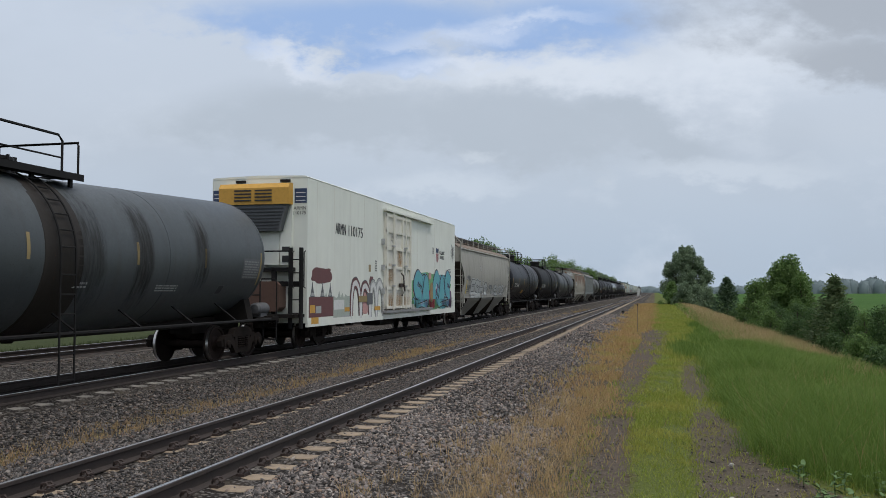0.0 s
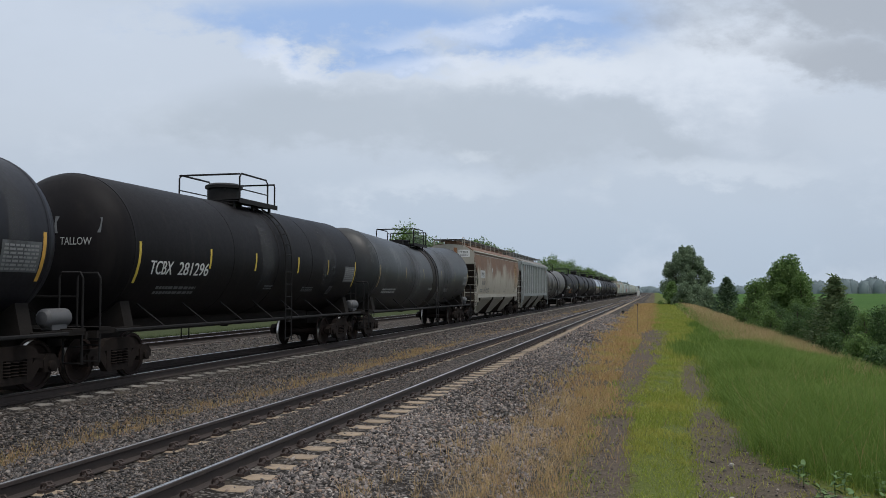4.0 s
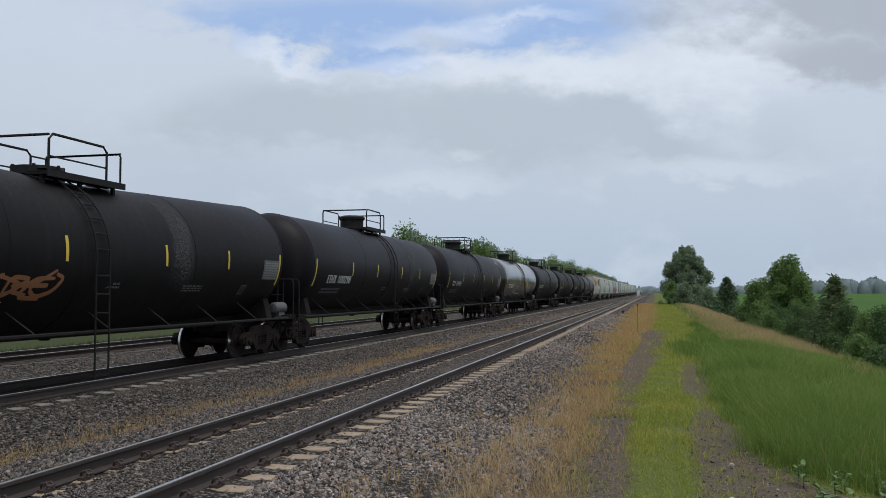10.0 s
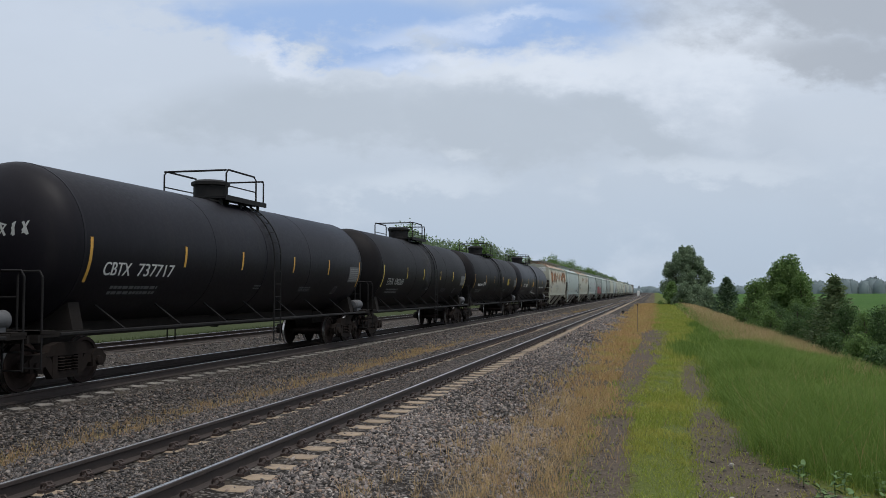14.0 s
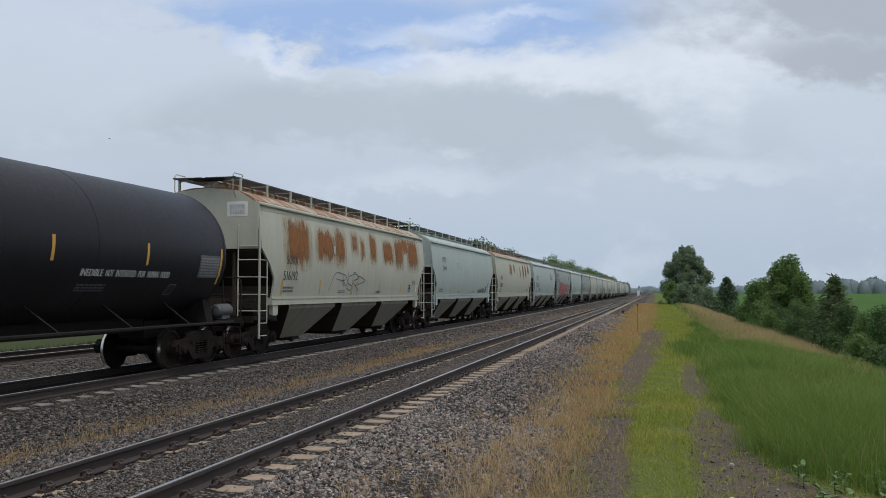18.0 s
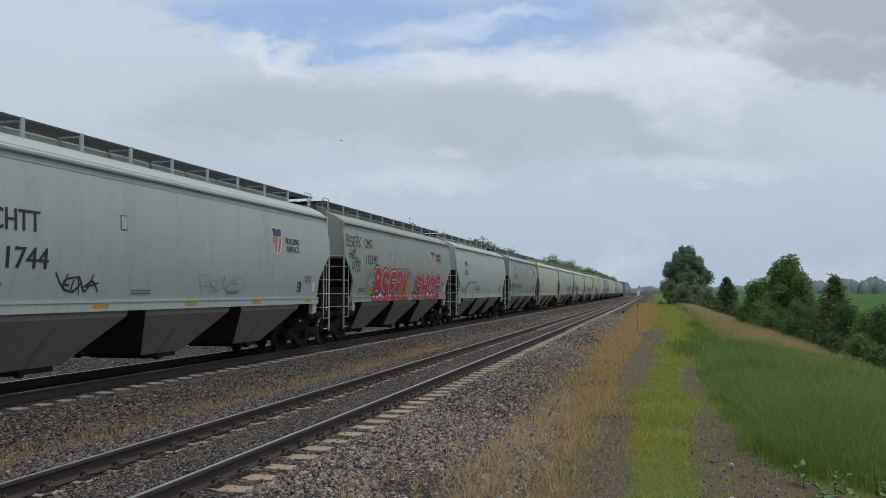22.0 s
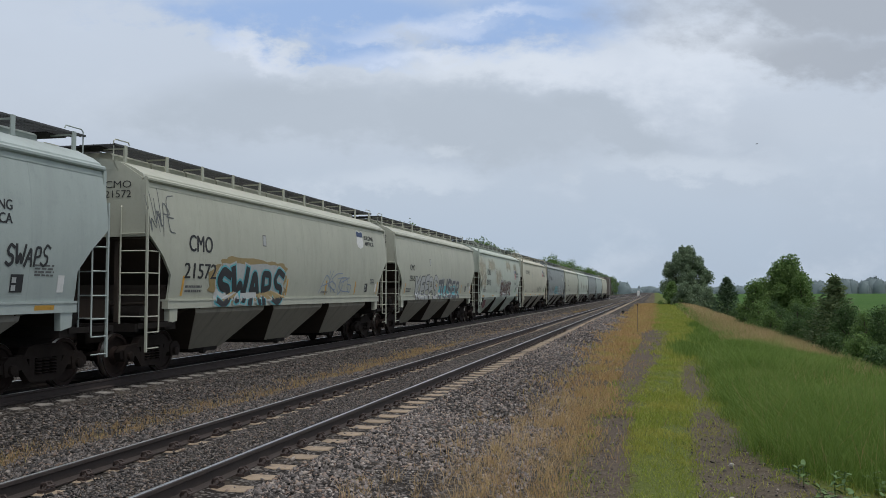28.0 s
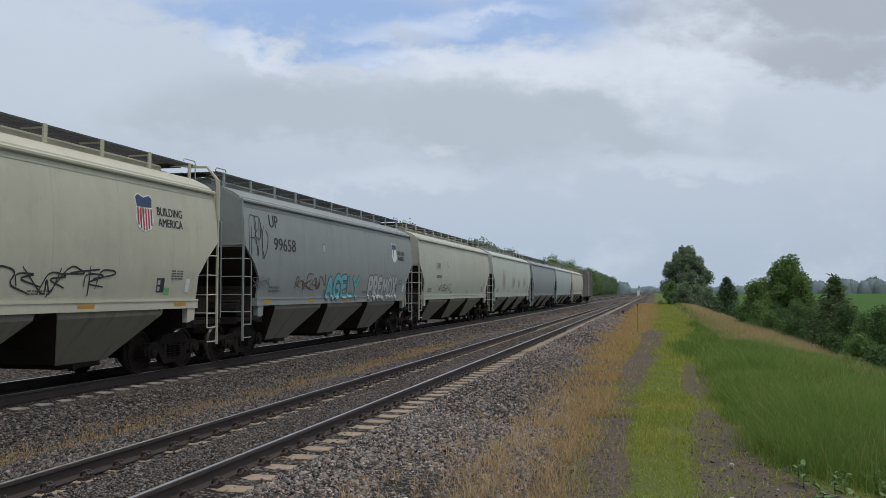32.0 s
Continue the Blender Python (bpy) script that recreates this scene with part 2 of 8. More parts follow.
def car_paint(name, colour, rust=0.1, grime=0.3, rough=0.55, seed=0.0, coat=0.0, wash=0.0, shine=0.35, rust_from=None, wear=0.6):
    """Railway paint: dust streaks that run down, scattered rust, grime in patches. wash: pale drips of old paint."""
    m, k, b = surface(name, rough)
    raw = place(k)
    shift = k.t.nodes.new("ShaderNodeVectorMath")
    shift.operation = "ADD"
    k.link(raw, shift.inputs[0])
    shift.inputs[1].default_value = (seed * 3.7, seed * 11.3, seed * 5.1)
    co = shift.outputs[0]
    broad = k.noise(co, 0.5, 4.0, 0.55)
    streak = k.noise(co, 1.0, 4.0, 0.6, (1.0, 3.4, 0.28))
    fine = k.noise(co, 14.0, 4.0, 0.65)
    drips = k.noise(co, 1.0, 5.0, 0.65, (1.0, 2.2, 0.5))
    c = k.mix(k.math("MULTIPLY", k.step(broad, 0.3, 0.7), 0.35), colour, tuple(v * 0.78 for v in colour))
    blot = k.noise(co, 2.6, 7.0, 0.68, (1.0, 1.0, 0.7))
    c = k.mix(k.math("MULTIPLY", k.step(blot, 0.52, 0.72), 0.5 * wear), c, tuple(min(1, v * 1.22 + 0.004) for v in colour))
    c = k.mix(k.math("MULTIPLY", k.step(blot, 0.48, 0.30), 0.5 * wear), c, tuple(v * 0.66 for v in colour))
    c = k.mix(k.math("MULTIPLY", k.step(k.noise(co, 42.0, 3.0, 0.7), 0.56, 0.70), (0.3 + 0.4 * grime) * wear), c, tuple(v * 0.5 for v in colour))
    c = k.mix(k.math("MULTIPLY", k.step(streak, 0.45, 0.75), 0.16), c, tuple(min(1, v * 1.12 + 0.01) for v in colour))
    c = k.mix(k.math("MULTIPLY", k.step(streak, 0.52, 0.26), 0.40 * grime), c, GRIME)
    c = k.mix(k.math("MULTIPLY", k.step(k.math("ADD", k.math("MULTIPLY", drips, 0.75), k.math("MULTIPLY", fine, 0.25)), 0.70 - 0.36 * rust, 0.84 - 0.36 * rust), 0.9), c, RUST)
    if rust_from:
        # old rust that has eaten down from the roof edge
        sep = k.t.nodes.new("ShaderNodeSeparateXYZ")
        k.link(raw, sep.inputs[0])
        eaten = k.math("ADD", k.math("MULTIPLY", k.math("SUBTRACT", sep.outputs["Z"], rust_from), 0.55), k.math("ADD", k.math("MULTIPLY_ADD", broad, 2.2, -1.1), k.math("MULTIPLY_ADD", streak, 1.2, -0.6)))
        c = k.mix(k.math("MULTIPLY", k.step(eaten, -0.15, 0.45), k.math("MULTIPLY_ADD", fine, 0.4, 0.70)), c, k.mix(drips, (0.055, 0.026, 0.015), (0.180, 0.080, 0.034)))
    if wash:
        c = k.mix(k.math("MULTIPLY", k.step(k.noise(co, 0.8, 6.0, 0.7, (1, 1.0, 0.5)), 0.5, 0.72), wash), c, (0.33, 0.34, 0.33))
    c = k.mix(k.math("MULTIPLY", k.step(fine, 0.60, 0.78), 0.35 * grime), c, GRIME)
    k.link(c, b.inputs["Base Color"])
    k.link(k.math("MULTIPLY_ADD", fine, 0.25, rough - 0.12), b.inputs["Roughness"])
    b.inputs["Specular IOR Level"].default_value = shine
    b.inputs["Coat Weight"].default_value = coat
    b.inputs["Coat Roughness"].default_value = 0.15
    # slight oil-canning of the sheets
    relief(k, b, k.math("ADD", broad, k.math("MULTIPLY", fine, 0.05)), 0.12, 0.05)
    return m
# ---------------------------------------------------------------- the setting
TRACKS = (-5.215, -11.75, -18.0)      # middle lines: main track, the train's track, siding
GAUGE_HALF = 0.755                    # to the middle of a rail head


def ground_height(x):
    """The bank in cross-section, the tracks at the left and the ditch at the right."""
    xs = [-4000, -400, -60, -30, -23, -20.5, -19.6, -16.4, -15.2, -14.2, -13.3, -12.9, -12.6, -11.0, -10.5, -10.2, -9.2, -8.2, -7.0, -6.5, -6.02, -5.74, -5.56, -4.52, -4.42, -3.95, -3.7, -3.0, -2.2, -1.0, 0.0,
          1.0, 2.5, 4.5, 6.0, 9.0, 13.0, 25, 60, 400, 1200, 4000]
    zs = [1.6, 0.2, -1.2, -1.1, -0.8, -0.45, -0.22, -0.22, -0.42, -0.45, -0.23, -0.21, -0.17, -0.17, -0.215, -0.23, -0.36, -0.42, -0.24, -0.17, -0.19, -0.185, -0.15, -0.15, -0.19, -0.19, -0.165, -0.22, -0.34, -0.36, -0.34,
          -0.36, -0.38, -0.48, -0.75, -2.0, -2.6, -2.6, -2.4, -1.2, 5.0, 9.0]
    return np.interp(x, xs, zs)


def along(y, *knots):
    """A value that changes along the line: knots are pairs (y, value)."""
    return np.interp(y, [k[0] for k in knots], [k[1] for k in knots])


def worn(x, y):
    """How bare the path is, 0 to 1: two ruts with a green strip between them."""
    a0 = along(y, (4, -0.76), (9.6, -0.76), (11.4, -0.83), (14.2, -0.90), (17.6, -0.80), (23, -0.90), (30.6, -0.82), (52, -0.3), (70, 0.1))
    a1 = along(y, (4, -0.26), (9.6, -0.28), (11.4, -0.35), (14.2, -0.41), (17.6, -0.36), (23, -0.17), (30.6, 0.21), (52, 0.9), (70, 0.8))
    sa = along(y, (4, 0.7), (9, 0.8), (14.4, 0.95), (16, 0.5), (18, 0.55), (22, 1.0), (46, 1.0), (56, 0.3), (64, 0.0))
    b0 = along(y, (4, 0.40), (8, 0.42), (11.8, 0.45), (14.6, 0.51), (18, 0.62), (21.4, 0.52), (28.7, 0.8), (40, 1.0))
    b1 = along(y, (4, 3.6), (8, 3.2), (9.4, 2.6), (10.4, 1.8), (11.9, 1.32), (14.6, 1.25), (18, 0.95), (21.4, 1.26), (28.7, 1.45), (40, 1.3))
    sb = along(y, (4, 0.75), (8, 0.8), (11, 1.0), (15.5, 1.0), (17.3, 0.4), (18.6, 0.45), (20, 1.0), (23, 0.9), (29, 0.5), (36, 0.0))

    def strip(lo, hi, s):
        return s * np.clip((0.13 + np.minimum(x - lo, hi - x)) / 0.26, 0, 1)
    return np.maximum(strip(a0, a1, sa), strip(b0, b1, sb))


def tall_edge(y):
    """x at which the tall grass begins."""
    return along(y, (4, 4.6), (8.6, 4.2), (9.6, 3.4), (10.6, 2.3), (11.3, 1.6), (12, 1.25), (14.2, 1.26), (16.2, 1.42), (19.9, 1.25), (25.9, 1.55), (35.5, 2.25), (49, 2.75), (66, 2.95), (150, 3.2))


def straw_edge(y):
    """x at which the dry grass begins, beside the gravel."""
    return along(y, (4, -2.1), (9.2, -1.95), (11.1, -1.8), (14, -1.7), (21.4, -1.7), (26.9, -1.95), (60, -2.0), (150, -1.9))


def ground_material():
    m, k, b = surface("bank_of_gravel_and_grass", 0.95)
    b.inputs["Specular IOR Level"].default_value = 0.05
    co = place(k)
    sep = k.t.nodes.new("ShaderNodeSeparateXYZ")
    k.link(co, sep.inputs[0])
    big = k.noise(co, 0.45, 4.0, 0.6)
    mid = k.noise(co, 2.3, 5.0, 0.65)
    tiny = k.noise(co, 24.0, 4.0, 0.7)
    speck = k.node("ShaderNodeTexVoronoi", Scale=17.0)
    k.link(co, speck.inputs["Vector"])
    x = k.math("ADD", sep.outputs["X"], k.math("ADD", k.math("MULTIPLY_ADD", big, 1.6, -0.8), k.math("MULTIPLY_ADD", mid, 1.1, -0.55)))
    stone = k.mix(k.step(speck.outputs["Distance"], 0.05, 0.5), (0.175, 0.162, 0.153), (0.024, 0.021, 0.019))
    pick = k.t.nodes.new("ShaderNodeSeparateColor")
    k.link(speck.outputs["Color"], pick.inputs[0])
    stone = k.mix(k.math("MULTIPLY", k.step(pick.outputs[0], 0.72, 0.95), 0.6), stone, (0.21, 0.19, 0.17))
    stone = k.mix(k.math("MULTIPLY", k.step(mid, 0.45, 0.7), 0.4), stone, (0.105, 0.085, 0.066))
    dry = k.mix(k.step(tiny, 0.3, 0.7), (0.060, 0.047, 0.030), (0.22, 0.168, 0.085))
    dirt = k.mix(k.step(tiny, 0.25, 0.75), (0.055, 0.044, 0.036), (0.132, 0.106, 0.086))
    short = k.mix(tiny, (0.060, 0.080, 0.020), (0.130, 0.160, 0.040))
    deep = k.mix(tiny, (0.045, 0.080, 0.014), (0.105, 0.165, 0.036))
    field = k.mix(k.noise(co, 0.02, 3.0, 0.5), (0.040, 0.088, 0.022), (0.062, 0.122, 0.030))

    # strip between the train's rails: the shade under the cars painted into the ballast
    under_shade = k.math("MULTIPLY", k.step(sep.outputs["X"], -12.75, -12.45), k.step(sep.outputs["X"], -10.75, -11.05))
    stone = k.mix(k.math("MULTIPLY", under_shade, 0.85), stone, k.mix(speck.outputs["Distance"], (0.030, 0.026, 0.023), (0.010, 0.009, 0.008)))

    def band(edge, soft=0.25):
        return k.step(x, edge - soft, edge + soft)

    # between the tracks: dry grass patches in the gravel
    c = k.mix(k.math("MULTIPLY", k.math("MULTIPLY", k.math("MULTIPLY", band(-9.0, 0.4), k.math("SUBTRACT", 1.0, band(-7.5, 0.4))), k.step(mid, 0.46, 0.66)), 0.6), stone, dry)
    fuzz = k.math("ADD", k.math("MULTIPLY_ADD", mid, 1.5, -0.75), k.math("MULTIPLY_ADD", tiny, 0.8, -0.4))

    def zone(name, soft=0.22):
        at = k.node("ShaderNodeAttribute")
        at.attribute_name = name
        return k.step(k.math("ADD", at.outputs["Fac"], fuzz), 0.5 - soft, 0.5 + soft)
    c = k.mix(k.math("MULTIPLY", zone("straw"), 0.42), c, dry)
    c = k.mix(k.math("MULTIPLY", zone("green"), 0.85), c, short)
    c = k.mix(zone("lush"), c, deep)
    grit = k.mix(k.step(speck.outputs["Distance"], 0.10, 0.42), (0.15, 0.125, 0.105), dirt)
    c = k.mix(k.math("MULTIPLY", zone("worn", 0.3), 0.92), c, k.mix(k.step(pick.outputs[1], 0.5, 0.8), dirt, grit))
    c = k.mix(k.math("MULTIPLY", k.step(sep.outputs["X"], 22.0, 34.0), 1.0), c, field)
    c = k.mix(k.step(sep.outputs["X"], -22.4, -23.4), c, k.mix(mid, (0.030, 0.040, 0.016), (0.056, 0.066, 0.028)))
    k.link(c, b.inputs["Base Color"])
    relief(k, b, k.math("ADD", k.math("MULTIPLY", speck.outputs["Distance"], -0.6), k.math("MULTIPLY", tiny, 0.6)), 0.7, 0.05)
    return m


def make_ground():
    xs = np.unique(np.concatenate([np.linspace(-24, -3.5, 62), np.linspace(-3.4, 5.0, 106), np.linspace(5.2, 14, 28), [-4000, -1500, -400, -150, -60, -40, -30, 18, 25, 40, 60, 120, 400, 1500, 4000]]))
    ys = np.unique(np.concatenate([np.linspace(4, 40, 180), np.linspace(0, 60, 90), np.linspace(60, 400, 40), [-4000, -800, -150, -60, -25, -10, -4, 600, 900, 1500, 2500, 4200]]))
    gx, gy = np.meshgrid(xs, ys)
    gz = ground_height(gx)
    near = (np.abs(gx) < 30) & (gy < 200)
    bump = np.sin(gx * 2.1 + gy * 0.7) * np.sin(gy * 1.3 - gx) * 0.018 + np.sin(gy * 0.31 + gx * 0.5) * 0.02
    gz = gz + np.where(near & (gx > -3.4), bump, 0.0)
    nx, ny = len(xs), len(ys)
    i, j = np.meshgrid(np.arange(nx - 1), np.arange(ny - 1))
    a = (j * nx + i).ravel()
    me = bulk("ground", np.stack([gx, gy, gz], -1).reshape(-1, 3), np.stack([a, a + 1, a + nx + 1, a + nx], -1), MAT["ground"], True)
    zones = {"worn": worn(gx, gy), "lush": np.clip(0.5 + (gx - tall_edge(gy) - 0.1) / 0.5, 0, 1),
             "green": np.clip(0.5 + (gx - along(gy, (4, -0.30), (17, -0.34), (23, -0.17), (30, 0.1), (60, 0.0), (150, 0.0))) / 0.45, 0, 1),
             "straw": np.clip(0.5 + (gx - straw_edge(gy)) / 0.9, 0, 1)}
    for key, value in zones.items():
        me.attributes.new(key, "FLOAT", "POINT").data.foreach_set("value", np.ascontiguousarray(value, dtype=np.float32).ravel())
    return tagged(new("ground", me), "gravel railway bank with dry and green grass and a dirt path", "ground", kind="structure")


def ballast_stones():
    """Loose stones on the shoulders of the tracks."""
    rng = np.random.default_rng(4)
    base = np.array([(1, 0, 0), (-1, 0, 0), (0, 1, 0), (0, -1, 0), (0, 0, 1), (0, 0, -0.6)], float)
    tri = np.array([(0, 2, 4), (2, 1, 4), (1, 3, 4), (3, 0, 4), (2, 0, 5), (1, 2, 5), (3, 1, 5), (0, 3, 5)])
    spots = []
    for x0, x1, y0, y1, n in ((-3.92, -1.3, 6.4, 14, 23000), (-3.92, -1.6, 13, 34, 15500), (-5.58, -4.62, 6.5, 24, 15000), (-5.85, -5.5, 6.0, 22, 400), (-4.35, -3.8, 5.0, 20, 260), (-10.1, -6.5, 7, 24, 21000), (-10.1, -6.5, 24, 46, 9000), (-17, -13.2, 20, 46, 4000), (-2.0, -0.5, 4.5, 18, 3500), (0.4, 1.8, 5.5, 16, 1500)):
        spots.append(np.stack([rng.uniform(x0, x1, n), y0 + (y1 - y0) * rng.uniform(0, 1, n) ** 1.3], -1))
    p = np.concatenate(spots)
    p = np.concatenate([p, np.stack([rng.uniform(-4.0, -1.7, 9000), rng.uniform(26, 75, 9000)], -1), np.stack([rng.uniform(-10.2, -6.5, 9000), rng.uniform(34, 85, 9000)], -1),
                        np.stack([rng.uniform(-5.6, -4.5, 5000), rng.uniform(20, 75, 5000)], -1)])
    n = len(p)
    size = rng.uniform(0.015, 0.036, n) * np.clip(p[:, 1] / 26, 1, 2.2) * np.where(p[:, 0] > -1.4, 0.5, np.where((p[:, 0] > -5.6) & (p[:, 0] < -4.6), 0.6, 1.0))
    s = size[:, None] * rng.uniform(0.5, 1.35, (n, 3)) * np.array([1.1, 0.9, 0.72])
    v = base[None] * s[:, None, :] + rng.normal(0, 0.32, (n, 6, 3)) * size[:, None, None]
    a, t = rng.uniform(0, 6.28, n), rng.uniform(-0.6, 0.6, n)
    ca, sa, ct, st = np.cos(a)[:, None], np.sin(a)[:, None], np.cos(t)[:, None], np.sin(t)[:, None]
    y1, z1 = v[..., 1] * ct - v[..., 2] * st, v[..., 1] * st + v[..., 2] * ct
    x2, y2 = v[..., 0] * ca - y1 * sa, v[..., 0] * sa + y1 * ca
    v = np.stack([x2, y2, z1], -1)
    v[..., 0] += p[:, :1]
    v[..., 1] += p[:, 1:]
    v[..., 2] += (ground_height(p[:, 0]) + size * 0.35)[:, None]
    for name, label, some, mat in (("ballast", "loose grey crushed stone along the main track", p[:, 0] > -4.5, "stone"), ("old_ballast", "darker old crushed stone round the train's track", p[:, 0] <= -4.5, "old_stone")):
        f = (tri[None] + (np.arange(some.sum()) * 6)[:, None, None]).reshape(-1, 3)
        tagged(new(name, bulk(name, v[some].reshape(-1, 3), f, MAT[mat])), label, "ballast", kind="stuff")


def rail_outline(cx, top=0.0):
    half = [(0.037, 0.0), (0.037, -0.032), (0.010, -0.048), (0.010, -0.135), (0.076, -0.160), (0.076, -0.172)]
    return [(cx - p, top + q) for p, q in half] + [(cx + p, top + q) for p, q in reversed(half)]


def make_track(cx, name, label, tie_step, tie_mat, near_from, near_to, tie_half, sunk, clips):
    track = tagged(new(name), label, "railway track", kind="structure")
    for side in (-1, 1):
        c = cx + side * GAUGE_HALF
        web = Shape().prism(rail_outline(c), "y", -60, 1800)
        rail = part("rail", web, MAT["rail"], track, "rusty brown steel rail")
        part("rail_head", Shape().prism([(c - 0.030, 0.0005), (c + 0.014, 0.0005), (c + 0.014, 0.003), (c + 0.004, 0.005), (c - 0.010, 0.0055), (c - 0.022, 0.004), (c - 0.030, 0.002)], "y", -60, 1800), MAT["polished"], rail, "polished running surface")
    # sleepers: bevelled bars, the nearest as pieces of their own, the rest joined
    z = -0.172 - sunk
    def tie_shape(y0):
        h, w = tie_half, 0.125
        return [[(cx + s * h, y0 - w, z - 0.12), (cx + s * h, y0 + w, z - 0.12), (cx + s * h, y0 + w, z - 0.012), (cx + s * h, y0 + w - 0.02, z), (cx + s * h, y0 - w + 0.02, z), (cx + s * h, y0 - w, z - 0.012)] for s in (-1, 1)]
    one = Shape().loft([[(p[0] - cx, p[1], p[2]) for p in r] for r in tie_shape(0.0)]).mesh("sleeper", tie_mat)
    clip = None
    if clips:
        cs = Shape()
        for side in (-1, 1):
            for inner in (-1, 1):
                x = side * GAUGE_HALF + inner * 0.115
                for q in (-0.034, 0.034):
                    cs.tube([(x - inner * 0.045, q * 0.5, z + 0.040), (x - inner * 0.02, q, z + 0.085), (x + inner * 0.03, q, z + 0.092), (x + inner * 0.06, q * 1.2, z + 0.055), (x + inner * 0.02, q * 1.4, z + 0.030)], 0.013, 5)
                cs.box(x - 0.045, x + 0.05, -0.075, 0.075, z, z + 0.030)
                cs.tube([(x + inner * 0.055, -0.05, z + 0.06), (x + inner * 0.055, 0.05, z + 0.06)], 0.016, 5)
        clip = cs.mesh("clip", MAT["clip"])
    rng = random.Random(int(-cx * 10))
    count = int((near_to - near_from) / tie_step)
    for i in range(count):
        y = near_from + i * tie_step
        tie = part("sleeper", one, None, track, at=pose(cx + rng.uniform(-0.03, 0.03), y + rng.uniform(-0.015, 0.015), rng.uniform(-0.006, 0.004), 0, 0, rng.uniform(-0.6, 0.6)))
        if clip and y < 45:
            part("clip", clip, None, tie)
    far = Shape()
    y = near_from + count * tie_step
    while y < 420:
        far.loft(tie_shape(y))
        y += tie_step
    y = near_from - tie_step
    while y > -40:
        far.loft(tie_shape(y))
        y -= tie_step
    tagged(part("far_sleepers", far, tie_mat, track), kind="stuff")
    return track


def make_setting_materials():
    MAT["ground"] = ground_material()
    for key, name, dull in (("stone", "crushed_stone", 1.12), ("old_stone", "dirty_crushed_stone", 0.74)):
        m, k, b = surface(name, 0.85)
        geo = k.t.nodes.new("ShaderNodeNewGeometry")
        c = k.ramp(geo.outputs["Random Per Island"], [(a, (dull * 1.05 * rgb[0], dull * rgb[1], dull * 0.98 * rgb[2])) for a, rgb in ((0.0, (0.012, 0.011, 0.010)), (0.30, (0.060, 0.054, 0.050)), (0.50, (0.155, 0.140, 0.130)), (0.76, (0.225, 0.206, 0.192)), (0.84, (0.20, 0.135, 0.10)),
                                                                                                         (0.92, (0.27, 0.215, 0.165)), (1.0, (0.36, 0.335, 0.305)))])
        c = k.mix(k.math("MULTIPLY", k.noise(place(k), 60.0), 0.5), c, (0.05, 0.047, 0.045))
        k.link(c, b.inputs["Base Color"])
        MAT[key] = m
    MAT["rail"] = plain("rusty_rail", (0.036, 0.026, 0.022), 0.8, 0.0, 0.45, 6.0)
    MAT["polished"] = plain("polished_steel", (0.62, 0.60, 0.58), 0.30, 1.0, 0.1, 5.0)
    MAT["clip"] = plain("rusty_clip", (0.040, 0.026, 0.021), 0.75, 0.0, 0.4, 20.0)

    def tie(name, light, dark):
        m, k, b = surface(name, 0.85)
        info = k.t.nodes.new("ShaderNodeObjectInfo")
        co = place(k)
        f = k.noise(co, 7.0, 5.0, 0.65)
        c = k.mix(k.step(f, 0.42, 0.72), light, dark)
        c = k.mix(k.math("MULTIPLY", info.outputs["Random"], 0.45), c, tuple(0.6 * v for v in light))
        k.link(c, b.inputs["Base Color"])
        relief(k, b, k.noise(co, 40.0), 0.3)
        return m
    MAT["concrete"] = tie("sleeper_concrete", (0.285, 0.218, 0.150), (0.15, 0.112, 0.078))
    MAT["grey_concrete"] = tie("grey_sleeper_concrete", (0.31, 0.285, 0.25), (0.15, 0.135, 0.12))
    MAT["timber"] = tie("sleeper_timber", (0.085, 0.068, 0.055), (0.035, 0.028, 0.023))


MAT = {}
make_setting_materials()
make_ground()


def make_sky():
    """A far shell of sky in front of the camera; the clouds drift with it."""
    r = 3600.0
    s = Shape()
    az = [radians(a) for a in range(-58, 59, 4)]
    el = [radians(a) for a in range(-4, 46, 4)]
    s.loft([[(r * math.sin(a) * math.cos(e), r * math.cos(a) * math.cos(e), r * math.sin(e)) for a in az] for e in el], close=False, caps=False)
    me = s.mesh("sky_backdrop", sky_material(), True)
    return tagged(new("sky_backdrop", me), "pale grey clouds with a ragged blue opening", "sky", kind="structure")


SKY = make_sky()
SKY.matrix_basis = pose(*EYE, PITCH, 0, YAW)
# ---------------------------------------------------------------- decals: lettering, reflectors, spray paint
LETTERS = {}
DATUM = {}          # cars whose lettering is set out from a line beside their middle, and how far off it lies


def lettering(body, bold=0.0, strips=1):
    """Flat lettering as 2D points and faces, from 0 to 1 both ways; cut in level strips so that it bends with a curved side."""
    key = (body, bold, strips)
    if key not in LETTERS:
        cu = bpy.data.curves.new("lettering", "FONT")
        cu.body, cu.size, cu.offset, cu.resolution_u = body, 1.0, bold, 3
        ob = bpy.data.objects.new("lettering", cu)
        me = bpy.data.meshes.new_from_object(ob)
        if strips > 1:
            b = bmesh.new()
            b.from_mesh(me)
            for n in range(strips):
                bmesh.ops.bisect_plane(b, geom=b.verts[:] + b.edges[:] + b.faces[:], plane_co=(0, 0.76 * n / strips, 0), plane_no=(0, 1, 0))
            b.to_mesh(me)
            b.free()
        co = np.array([v.co[:2] for v in me.vertices])
        lo, hi = co.min(0), co.max(0)
        LETTERS[key] = ((co - lo) / (hi - lo), [tuple(p.vertices) for p in me.polygons])
        bpy.data.objects.remove(ob)
        bpy.data.meshes.remove(me)
        bpy.data.curves.remove(cu)
    return LETTERS[key]


